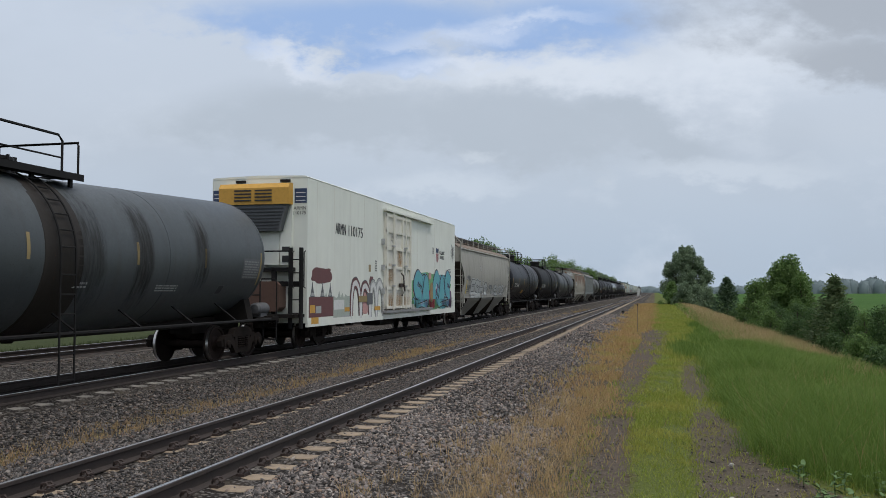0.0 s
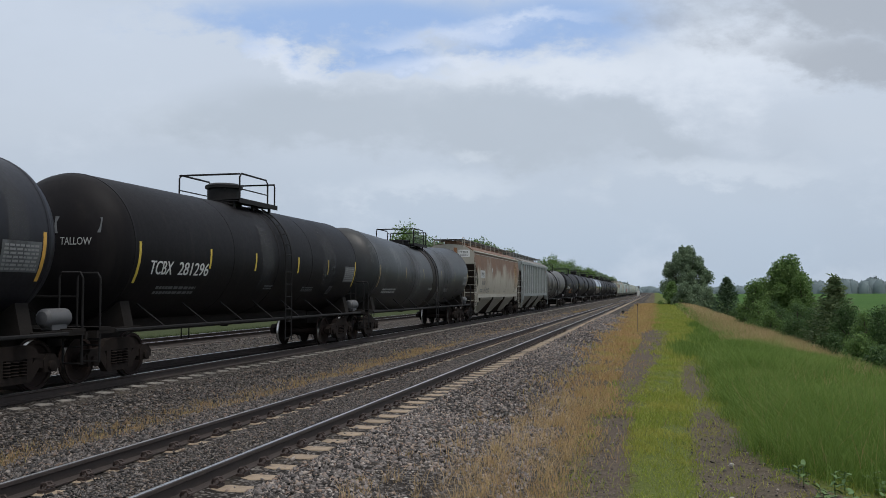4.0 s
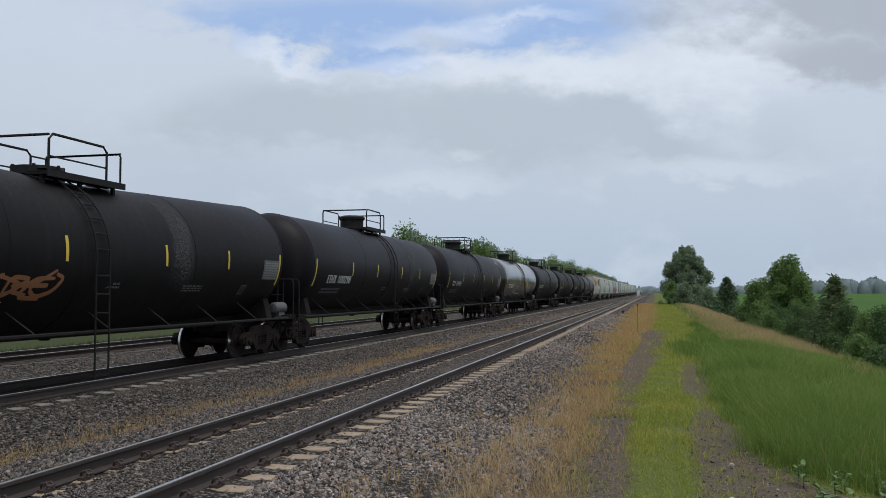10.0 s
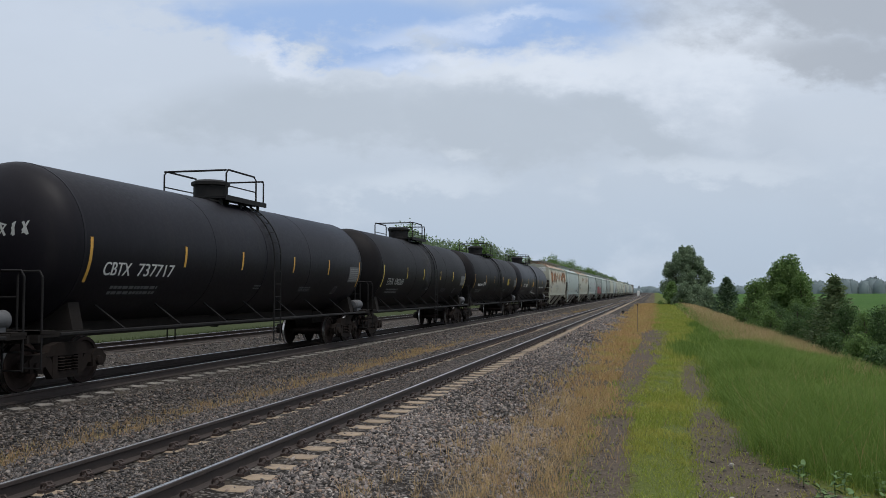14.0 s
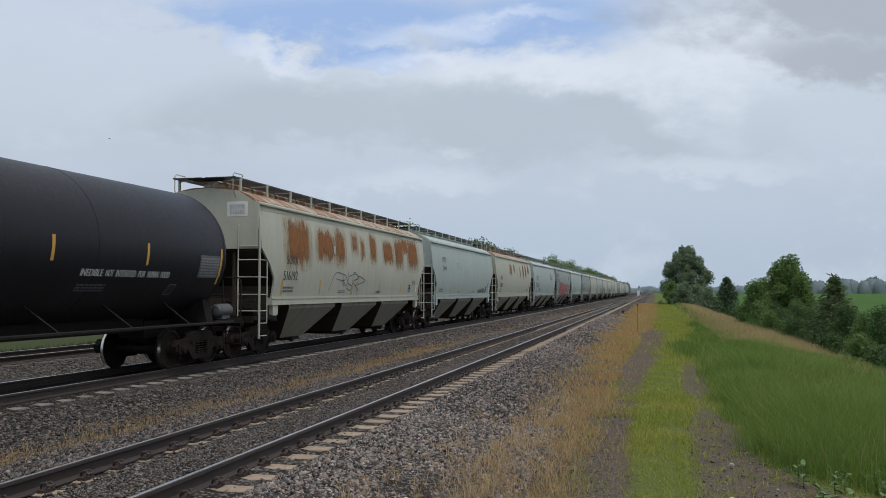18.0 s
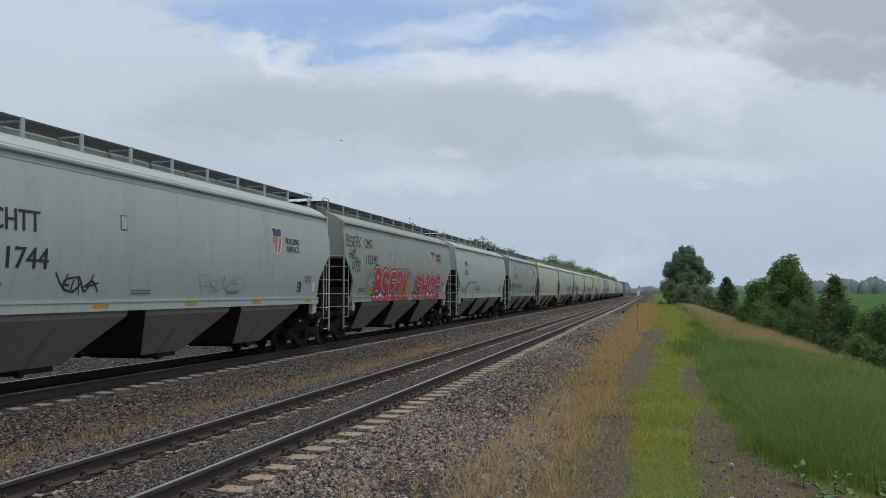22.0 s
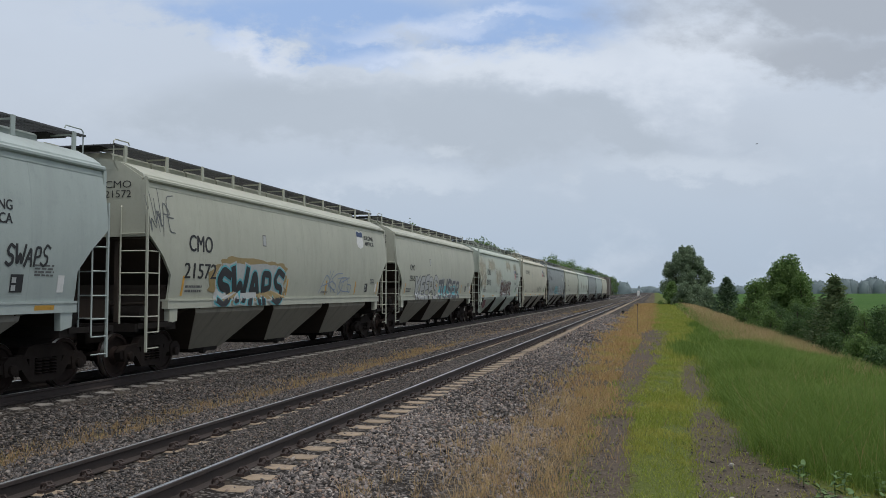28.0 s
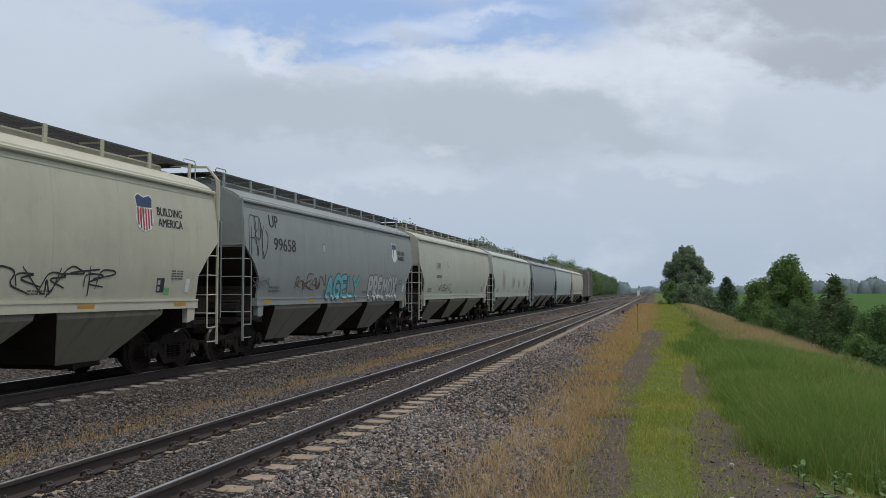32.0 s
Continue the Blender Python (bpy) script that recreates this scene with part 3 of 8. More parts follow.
def put_flat(points, faces, name, material, parent, skin, y0, z0, w, h, lift=0.006, label="", slant=0.0):
    """Lays flat work, 0 to 1 both ways, on the skin of a car: skin(z, y) gives x."""
    verts = []
    for p, q in points:
        z = z0 + q * h
        y = y0 + p * w + slant * q * h - DATUM.get(parent, 0.0)
        verts.append((skin(z, y) + lift, y, z))
    me = bpy.data.meshes.new(name)
    me.from_pydata(verts, [], faces)
    me.materials.append(material)
    me.update()
    return part(name, me, None, parent, label)


def words(body, material, parent, skin, y0, z0, w, h, bold=0.0, lift=0.006, name="lettering", slant=0.0):
    pts, faces = lettering(body, bold, 4 if h > 0.22 else 1)
    return put_flat(pts, faces, name, material, parent, skin, y0, z0, w, h, lift, slant=slant)


def patch(name, material, parent, skin, y0, z0, w, h, lift=0.005, label="", slant=0.0, rows=4):
    pts = [(p, q / rows) for q in range(rows + 1) for p in (0.0, 1.0)]
    faces = [(2 * i, 2 * i + 1, 2 * i + 3, 2 * i + 2) for i in range(rows)]
    return put_flat(pts, faces, name, material, parent, skin, y0, z0, w, h, lift, label, slant)


def bars(material, parent, skin, y0, z0, w, h, lines=2, cols=2, seed=0, lift=0.006, name="small_print"):
    """Print too small to read: rows of short bars."""
    rng = random.Random(seed)
    pts, faces = [], []
    for i in range(lines):
        q = i / lines
        p = 0.0
        while p < 0.97:
            step = min(rng.uniform(0.5, 1.3) / (cols * 3), 1 - p)
            n = len(pts)
            pts += [(p, q), (p + step * 0.8, q), (p + step * 0.8, q + 0.55 / lines), (p, q + 0.55 / lines)]
            faces.append((n, n + 1, n + 2, n + 3))
            p += step
    return put_flat(pts, faces, name, material, parent, skin, y0, z0, w, h, lift)


# strokes of hand-drawn signs, in a unit square
SIGNS = (((0, 0), (0.15, 1), (0.9, 0.8), (0.3, 0.5), (1.05, 0.05)),), (((0.9, 0.95), (0.2, 0.9), (0.15, 0.55), (0.8, 0.42), (0.7, 0.03), (0, 0.12)),), (((0, 1), (0.3, 0), (0.5, 0.65), (0.7, 0), (1, 1.05)),), \
    (((0, 0), (0.45, 1.05), (0.9, 0)), ((0.05, 0.32), (1.0, 0.42))), (((0, -0.1), (0.1, 1), (0.95, 0.85), (0.85, 0.5), (0.05, 0.45)),), (((0.95, 0.95), (0.1, 1), (0.05, 0.0), (1, 0.05)), ((0.05, 0.5), (0.75, 0.55))), \
    (((0.05, 1.05), (0.1, -0.05)), ((0.95, 1), (0.08, 0.5), (1.05, 0))), (((0.0, 0.92), (1.0, 1.0)), ((0.5, 0.98), (0.42, -0.05))), (((0, 0), (0.05, 1), (0.9, 0), (1, 1.05)),), (((0.5, 1), (0.05, 0.6), (0.3, 0), (0.9, 0.2), (0.95, 0.8), (0.4, 1.0)),)


def scribble(material, parent, skin, y0, z0, w, h, letters=5, seed=0, thick=0.035, lift=0.007, name="graffiti", label=""):
    """A sprayed tag: looping strokes, one knot of them for each sign."""
    rng = random.Random(seed)
    pts, faces = [], []
    for c in range(letters):
        cx, wide = (c + 0.5) / letters, 0.95 / letters
        lean, drop, tall = rng.uniform(-0.1, 0.35), rng.uniform(0.0, 0.18), rng.uniform(0.7, 1.0)
        for stroke in rng.choice(SIGNS):
            line = [(p + rng.uniform(-0.32, 0.32), q + rng.uniform(-0.2, 0.2)) for p, q in stroke]
            for _ in range(2):
                line = [line[0]] + [(a[0] + (b[0] - a[0]) * f, a[1] + (b[1] - a[1]) * f) for a, b in zip(line, line[1:]) for f in (0.2, 0.8)] + [line[-1]]
            line = [(cx + wide * (2 * p - 1 + lean * (q - 0.5)), drop + q * (tall - drop)) for p, q in line]
            n = len(pts)
            for i, (p, q) in enumerate(line):
                a, b = line[max(i - 1, 0)], line[min(i + 1, len(line) - 1)]
                dx, dy = (b[0] - a[0]) * w, (b[1] - a[1]) * h
                d = math.hypot(dx, dy) or 1.0
                t = thick * (0.7 + 0.5 * math.sin(3.1 * i / len(line))) / 2
                pts += [(p - dy / d * t / w, q + dx / d * t / h), (p + dy / d * t / w, q - dx / d * t / h)]
            faces += [(n + 2 * i, n + 2 * i + 1, n + 2 * i + 3, n + 2 * i + 2) for i in range(len(line) - 1)]
    return put_flat(pts, faces, name, material, parent, skin, y0, z0, w, h, lift, label)


def cloud_patch(material, parent, skin, y0, z0, w, h, seed=0, lift=0.005, name="graffiti", lobes=9, label=""):
    """A sprayed field of colour with a lobed rim."""
    rng = random.Random(seed)
    n = 56
    ph = [rng.uniform(0, 6.28) for _ in range(4)]
    rim = []
    for i in range(n):
        a = 2 * math.pi * i / n
        c, s = math.cos(a), math.sin(a)
        r = 0.86 + 0.10 * abs(math.sin(lobes * a / 2 + ph[0])) + 0.05 * math.sin(5 * a + ph[1])
        rim.append((0.5 + 0.5 * r * math.copysign(abs(c) ** 0.6, c), 0.5 + 0.5 * r * math.copysign(abs(s) ** 0.6, s)))
    pts, faces = [(0.5, 0.5)] + [(0.5 + (p - 0.5) * 0.5, 0.5 + (q - 0.5) * 0.5) for p, q in rim] + rim, []
    for i in range(n):
        j = (i + 1) % n
        faces += [(0, 1 + i, 1 + j), (1 + i, 1 + n + i, 1 + n + j, 1 + j)]
    return put_flat(pts, faces, name, material, parent, skin, y0, z0, w, h, lift, label)


def soft_stain(material, parent, skin, y0, z1, w, h, lift=0.004, name="rust_stain"):
    """A stain whose thin edges let the paint show through."""
    return patch(name, material, parent, skin, y0 - 0.15 * w, z1 - h * 1.1, w * 1.3, h * 1.2, lift, rows=26)


def stain_material(name, colour, other, stretch, strength, low=0.42, high=0.62):
    m, k, b = surface(name, 0.85)
    co = place(k)
    sep = k.t.nodes.new("ShaderNodeSeparateXYZ")
    k.link(place(k, "Generated"), sep.inputs[0])
    fades = []
    for axis, soft in (("Y", 0.3), ("Z", 0.4)):
        a = sep.outputs[axis]
        fades.append(k.step(k.math("MINIMUM", a, k.math("SUBTRACT", 1.0, a)), 0.0, soft))
    grain = k.math("ADD", k.math("MULTIPLY", k.noise(co, 1.0, 5.0, 0.65, stretch), 0.6), k.math("MULTIPLY", k.noise(co, 4.0, 4.0, 0.7, stretch), 0.4))
    body = k.step(k.math("ADD", grain, k.math("MULTIPLY_ADD", k.math("MULTIPLY", *fades), 0.26, -0.15)), low, high)
    k.link(k.mix(k.noise(co, 5.0, 4.0, 0.6), colour, other), b.inputs["Base Color"])
    b.inputs["Specular IOR Level"].default_value = 0.15
    clear = k.t.nodes.new("ShaderNodeBsdfTransparent")
    both = k.t.nodes.new("ShaderNodeMixShader")
    k.link(k.math("MULTIPLY", k.math("MULTIPLY", body, strength), k.step(k.math("MULTIPLY", *fades), 0.0, 0.2)), both.inputs[0])
    k.link(clear.outputs[0], both.inputs[1])
    k.link(b.outputs[0], both.inputs[2])
    k.link(both.outputs[0], m.node_tree.nodes["Material Output"].inputs[0])
    return m


# the strokes of sprayed capitals, in a unit square
CAPITALS = {"A": (((0.02, 0), (0.5, 1), (0.98, 0)), ((0.25, 0.36), (0.78, 0.36))), "B": (((0.12, 0), (0.12, 1), (0.75, 0.95), (0.78, 0.62), (0.2, 0.52), (0.95, 0.42), (0.88, 0.03), (0.12, 0)),),
            "C": (((0.95, 0.85), (0.5, 1.02), (0.08, 0.75), (0.08, 0.25), (0.5, -0.02), (0.95, 0.15)),), "E": (((0.92, 0.97), (0.14, 0.95), (0.1, 0.03), (0.96, 0.03)), ((0.14, 0.5), (0.78, 0.53))),
            "G": (((0.95, 0.85), (0.5, 1.02), (0.08, 0.75), (0.08, 0.25), (0.5, -0.02), (0.95, 0.15), (0.9, 0.5), (0.5, 0.48)),), "H": (((0.1, 0), (0.14, 1)), ((0.88, 0), (0.9, 1)), ((0.12, 0.48), (0.88, 0.52))),
            "I": (((0.5, 0), (0.5, 1)),), "J": (((0.1, 0.95), (1.0, 1.0)), ((0.7, 1.0), (0.7, 0.2), (0.4, -0.02), (0.02, 0.15))), "K": (((0.12, 0), (0.12, 1)), ((0.95, 1), (0.2, 0.48), (1.0, 0))), "L": (((0.12, 1), (0.12, 0.03), (0.96, 0.04)),),
            "M": (((0, 0), (0.15, 1), (0.5, 0.3), (0.85, 1), (1, 0)),), "N": (((0.08, 0), (0.1, 1), (0.9, 0), (0.92, 1)),), "O": (((0.5, 1.02), (0.05, 0.8), (0.05, 0.2), (0.5, -0.02), (0.95, 0.2), (0.95, 0.8), (0.5, 1.02)),),
            "P": (((0.12, 0), (0.12, 0.97), (0.85, 0.95), (0.85, 0.5), (0.15, 0.42)),), "R": (((0.12, 0), (0.12, 0.97), (0.85, 0.95), (0.85, 0.55), (0.2, 0.45), (1.0, 0)),), "S": (((0.95, 0.9), (0.4, 1.05), (0.05, 0.75), (0.3, 0.52), (0.85, 0.45), (0.95, 0.15), (0.5, -0.04), (0.02, 0.1)),),
            "T": (((0, 0.95), (1, 1.0)), ((0.5, 0.97), (0.48, 0))), "U": (((0.08, 1), (0.08, 0.25), (0.5, -0.03), (0.92, 0.25), (0.92, 1)),), "V": (((0, 1), (0.5, 0), (1, 1)),), "W": (((0, 1), (0.25, 0), (0.5, 0.65), (0.75, 0), (1, 1)),),
            "X": (((0, 0), (1, 1)), ((0, 1), (1, 0))), "Y": (((0, 1), (0.5, 0.5), (1, 1)), ((0.5, 0.5), (0.45, 0)))}


def spray_word(body, paints, parent, skin, y0, z0, w, h, thick, rim, seed=0, slant=0.0, name="graffiti"):
    """A word in sprayed capitals: ribbons of paint, each front coat narrower than the coat behind it by a rim."""
    rng = random.Random(seed * 13 + len(body))
    wide = [0.5 if c == "I" else 1.25 if c in "MW" else 0.9 if c in "ELJ" else 1.0 for c in body]
    look_of = [(rng.uniform(-0.14, 0.14), rng.uniform(0.0, 0.06), rng.uniform(0.88, 1.02)) for c in body]
    full = thick * h
    for n, paint in enumerate(paints):
        verts, faces = [], []
        t = full + 2 * rim * (len(paints) - 1 - n)
        at = 0.0
        for j, c in enumerate(body):
            lw = wide[j] / sum(wide) * w
            lean, drop, tall = look_of[j]
            for s, stroke in enumerate(CAPITALS.get(c, ())):
                line = list(stroke)
                for _ in range(3):
                    line = [line[0]] + [(a[0] + (b[0] - a[0]) * f, a[1] + (b[1] - a[1]) * f) for a, b in zip(line, line[1:]) for f in (0.16, 0.84)] + [line[-1]]
                line = [(y0 + at + full * 0.4 + p * (lw * 1.04 - full * 0.8) + (lean + slant) * (q - 0.5) * h, z0 + h * (drop + q * (tall - drop))) for p, q in line]
                (ay, az), (by, bz) = line[0], line[1]
                d = math.hypot(ay - by, az - bz) or 1.0
                line[0] = (ay + (ay - by) / d * t * 0.42, az + (az - bz) / d * t * 0.42)
                (ay, az), (by, bz) = line[-1], line[-2]
                d = math.hypot(ay - by, az - bz) or 1.0
                line[-1] = (ay + (ay - by) / d * t * 0.42, az + (az - bz) / d * t * 0.42)
                k = len(verts)
                for i, (y, z) in enumerate(line):
                    a, b = line[max(i - 1, 0)], line[min(i + 1, len(line) - 1)]
                    dy, dz = b[0] - a[0], b[1] - a[1]
                    d = math.hypot(dy, dz) or 1.0
                    half = t / 2 * (0.92 + 0.16 * math.sin(2.2 * i / len(line) + j))
                    for q in (1, 0, -1):
                        zz = max(z + q * dy / d * half, 1.43)
                        yy = y - q * dz / d * half - DATUM.get(parent, 0.0)
                        verts.append((skin(zz, yy) + 0.006 + 0.006 * n + 0.0011 * (j % 4) + 0.0004 * s + 0.0000015 * i, yy, zz))
                faces += [(k + 3 * i + q, k + 3 * i + q + 1, k + 3 * i + q + 4, k + 3 * i + q + 3) for i in range(len(line) - 1) for q in (0, 1)]
            at += lw
        me = bpy.data.meshes.new(name)
        me.from_pydata(verts, [], faces)
        me.materials.append(paint)
        me.update()
        part(name, me, None, parent)


def brush(material, parent, skin, line, thick, lift=0.010, name="graffiti"):
    """One sprayed stroke through some places (y, z) on the side of a car."""
    line = np.array(line, float)
    t = np.linspace(0, len(line) - 1, (len(line) - 1) * 6 + 1)
    y, z = (np.interp(t, np.arange(len(line)), line[:, c]) for c in (0, 1))
    for c in (y, z):
        c[1:-1] = (c[:-2] + 2 * c[1:-1] + c[2:]) / 4
        c[1:-1] = (c[:-2] + 2 * c[1:-1] + c[2:]) / 4
    dy, dz = np.gradient(y), np.gradient(z)
    q = thick / 2 / (np.hypot(dy, dz) + 1e-9) * (0.75 + 0.35 * np.sin(np.linspace(0.4, 2.8, len(t))))
    pts = [p for a, b, u, v, w in zip(y, z, dy, dz, q) for p in ((a - v * w, b + u * w), (a + v * w, b - u * w))]
    return put_flat(pts, [(2 * i, 2 * i + 1, 2 * i + 3, 2 * i + 2) for i in range(len(t) - 1)], name, material, parent, skin, 0, 0, 1, 1, lift)


def shield(parent, skin, y0, z0, w, h, faded=False):
    """A small shield: blue head, white body with red bars."""
    out = [(0.5, 0.0), (0.86, 0.1), (1.0, 0.32), (0.93, 0.62), (1.0, 0.9), (0.82, 1.0), (0.5, 0.93), (0.18, 1.0), (0.0, 0.9), (0.07, 0.62), (0.0, 0.32), (0.14, 0.1)]
    put_flat(out, [tuple(range(12))], "emblem", MAT["p_white"], parent, skin, y0, z0, w, h, 0.005)
    head = [(0.10, 0.66), (0.90, 0.66), (0.955, 0.89), (0.81, 0.965), (0.5, 0.895), (0.19, 0.965), (0.045, 0.89)]
    put_flat(head, [tuple(range(7))], "emblem_head", MAT["p_blue"], parent, skin, y0, z0, w, h, 0.009)
    if not faded:
        pts, faces = [], []
        for i in range(6):
            p = 0.10 + i * 0.145
            low = 0.05 + abs(p + 0.04 - 0.5) ** 2 * 1.0
            n = len(pts)
            pts += [(p, low), (p + 0.075, low), (p + 0.075, 0.62), (p, 0.62)]
            faces.append((n, n + 1, n + 2, n + 3))
        put_flat(pts, faces, "emblem_bars", MAT["p_red"], parent, skin, y0, z0, w, h, 0.009)


# ---------------------------------------------------------------- running gear
WHEEL_R = 0.457
WHEELS = []
GEAR = {}


def make_gear():
    """Meshes of a two-axle bogie, shared by all cars."""
    w = Shape()
    for side in (-1, 1):
        x = side * 0.72
        w.drum((x, 0, 0), "x", [(-0.065 * side, 0.10), (-0.062 * side, WHEEL_R + 0.027), (-0.03 * side, WHEEL_R + 0.024), (-0.022 * side, WHEEL_R), (0.068 * side, WHEEL_R - 0.006),
                                (0.07 * side, WHEEL_R - 0.07), (0.035 * side, WHEEL_R - 0.085), (0.02 * side, 0.20), (0.075 * side, 0.14), (0.08 * side, 0.05)], 28)
    w.drum((0, 0, 0), "x", [(-1.03, 0.065), (-0.8, 0.075), (-0.6, 0.085), (0.6, 0.085), (0.8, 0.075), (1.03, 0.065)], 12)
    GEAR["wheelset"] = w.mesh("wheelset", MAT["wheel"], 35)
    t = Shape().drum((0, 0, 0), "x", [(-0.03, WHEEL_R + 0.0015), (0.045, WHEEL_R + 0.0008)], 36, False)
    GEAR["tread"] = t.mesh("tread", MAT["polished"], 35)
    f = Shape()
    # cast frame: arched top chord, dipped lower chord, columns and axle boxes
    z = WHEEL_R
    f.prism([(-1.16, z - 0.06), (-0.62, z - 0.02), (-0.40, z - 0.26), (0.40, z - 0.26), (0.62, z - 0.02), (1.16, z - 0.06), (1.18, z + 0.08), (0.98, z + 0.20), (0.55, z + 0.24), (0.42, z + 0.02), (0.30, z - 0.13),
             (-0.30, z - 0.13), (-0.42, z + 0.02), (-0.55, z + 0.24), (-0.98, z + 0.20), (-1.18, z + 0.08)], "x", -0.07, 0.07)
    f.prism([(-0.62, z + 0.16), (0.62, z + 0.16), (0.48, z + 0.36), (0.30, z + 0.40), (-0.30, z + 0.40), (-0.48, z + 0.36)], "x", -0.08, 0.08)
    for y in (-0.36, 0.36):
        f.box(-0.075, 0.075, y - 0.07, y + 0.07, z - 0.2, z + 0.3)
    for y in (-0.89, 0.89):
        f.prism([(y - 0.17, z - 0.11), (y + 0.17, z - 0.11), (y + 0.19, z + 0.12), (y + 0.10, z + 0.21), (y - 0.10, z + 0.21), (y - 0.19, z + 0.12)], "x", -0.10, 0.10)
        f.drum((0.10, y, z), "x", [(0.0, 0.095), (0.05, 0.09), (0.06, 0.05)], 12)
        f.drum((-0.10, y, z), "x", [(-0.06, 0.05), (-0.05, 0.09), (0.0, 0.095)], 12)
    GEAR["side_frame"] = f.mesh("side_frame", MAT["casting"])
    s = Shape()
    for y in (-0.2, 0.0, 0.2):
        for x in (-0.03, 0.05):
            for i in range(5):
                s.drum((x, y, z - 0.12 + 0.055 * i), "z", [(0.0, 0.06), (0.018, 0.085), (0.036, 0.06)], 8)
    GEAR["spring"] = s.mesh("spring_nest", MAT["casting"])
    b = Shape().cbox(-1.05, 1.05, -0.2, 0.2, z + 0.08, z + 0.34, 0.05)
    b.drum((0, 0, z + 0.34), "z", [(0, 0.2), (0.12, 0.2)], 14)
    for y in (-0.5, 0.5):
        b.box(-0.9, 0.9, y - 0.05, y + 0.05, z - 0.15, z - 0.03)
        for x in (-0.72, 0.72):
            b.box(x - 0.05, x + 0.05, y - 0.09 * (1 if y > 0 else -1) - 0.06, y + 0.06, z - 0.22, z + 0.10)
    GEAR["bolster"] = b.mesh("bolster", MAT["casting"])
    c = Shape()
    c.cbox(-0.11, 0.11, -0.02, 0.55, 0.80, 1.0, 0.02)
    c.prism([(-0.13, -0.02), (0.12, -0.02), (0.17, -0.16), (0.09, -0.32), (0.02, -0.34), (0.05, -0.18), (-0.06, -0.12), (-0.15, -0.24), (-0.18, -0.12)], "z", 0.74, 1.06)
    c.tube([(0.05, 0.2, 0.84), (0.16, -0.05, 0.62), (0.14, -0.28, 0.50), (0.02, -0.36, 0.56)], 0.022, 6)
    GEAR["coupler"] = c.mesh("coupler", MAT["casting"])


def add_bogie(car, y):
    bogie = part("bogie", GEAR["bolster"], None, car, "dark rusty cast steel bogie", at=pose(0, y, 0))
    for dy in (-0.89, 0.89):
        wheelset = part("wheelset", GEAR["wheelset"], None, bogie)
        wheelset.matrix_parent_inverse = pose(0, dy, WHEEL_R)
        WHEELS.append(wheelset)
        for side in (-1, 1):
            part("tread", GEAR["tread"], None, bogie, "polished wheel tread", at=pose(side * 0.735, dy, WHEEL_R))
    for side in (-1, 1):
        part("side_frame", GEAR["side_frame"], None, bogie, at=pose(side * 1.0, 0, 0))
        tagged(part("spring_nest", GEAR["spring"], None, bogie, at=pose(side * 1.0, 0, 0)), kind="stuff")


def add_couplers(car, reach):
    part("coupler", GEAR["coupler"], None, car, at=pose(0, -reach + 0.34, 0))
    part("coupler", GEAR["coupler"], None, car, at=pose(0, reach - 0.34, 0, 0, 0, 180))


# ---------------------------------------------------------------- covered hopper
def hopper_skin(z, y=0.0):
    return 1.61 - 0.14 * ((z - 2.75) / 1.35) ** 2


def flat_skin(x):
    return lambda z, y=0.0: x


HOPPERS = {}
SIDE_RUNGS, END_RUNGS = (0.62, 0.95, 1.28, 1.72, 2.18, 2.64), (1.28, 1.72, 2.18, 2.64, 3.0)
EAVE, ROOF = 4.12, 4.60


END_CUT = {"curved": ((1.6, 2.16, 2.56, 2.96), (0.86, 0.86, 0.50, 0.0)),
           "old": ((1.6, 1.85, 2.25, 2.6, 2.95, 3.2, 3.44), (0.55, 0.74, 0.90, 0.80, 0.48, 0.24, 0.0)),
           "ribbed": ((1.6, 2.45, 3.46), (0.84, 0.84, 0.0))}
END_LOW = {"curved": 2.94, "old": 3.42, "ribbed": 3.44}      # foot of the upper end sheet


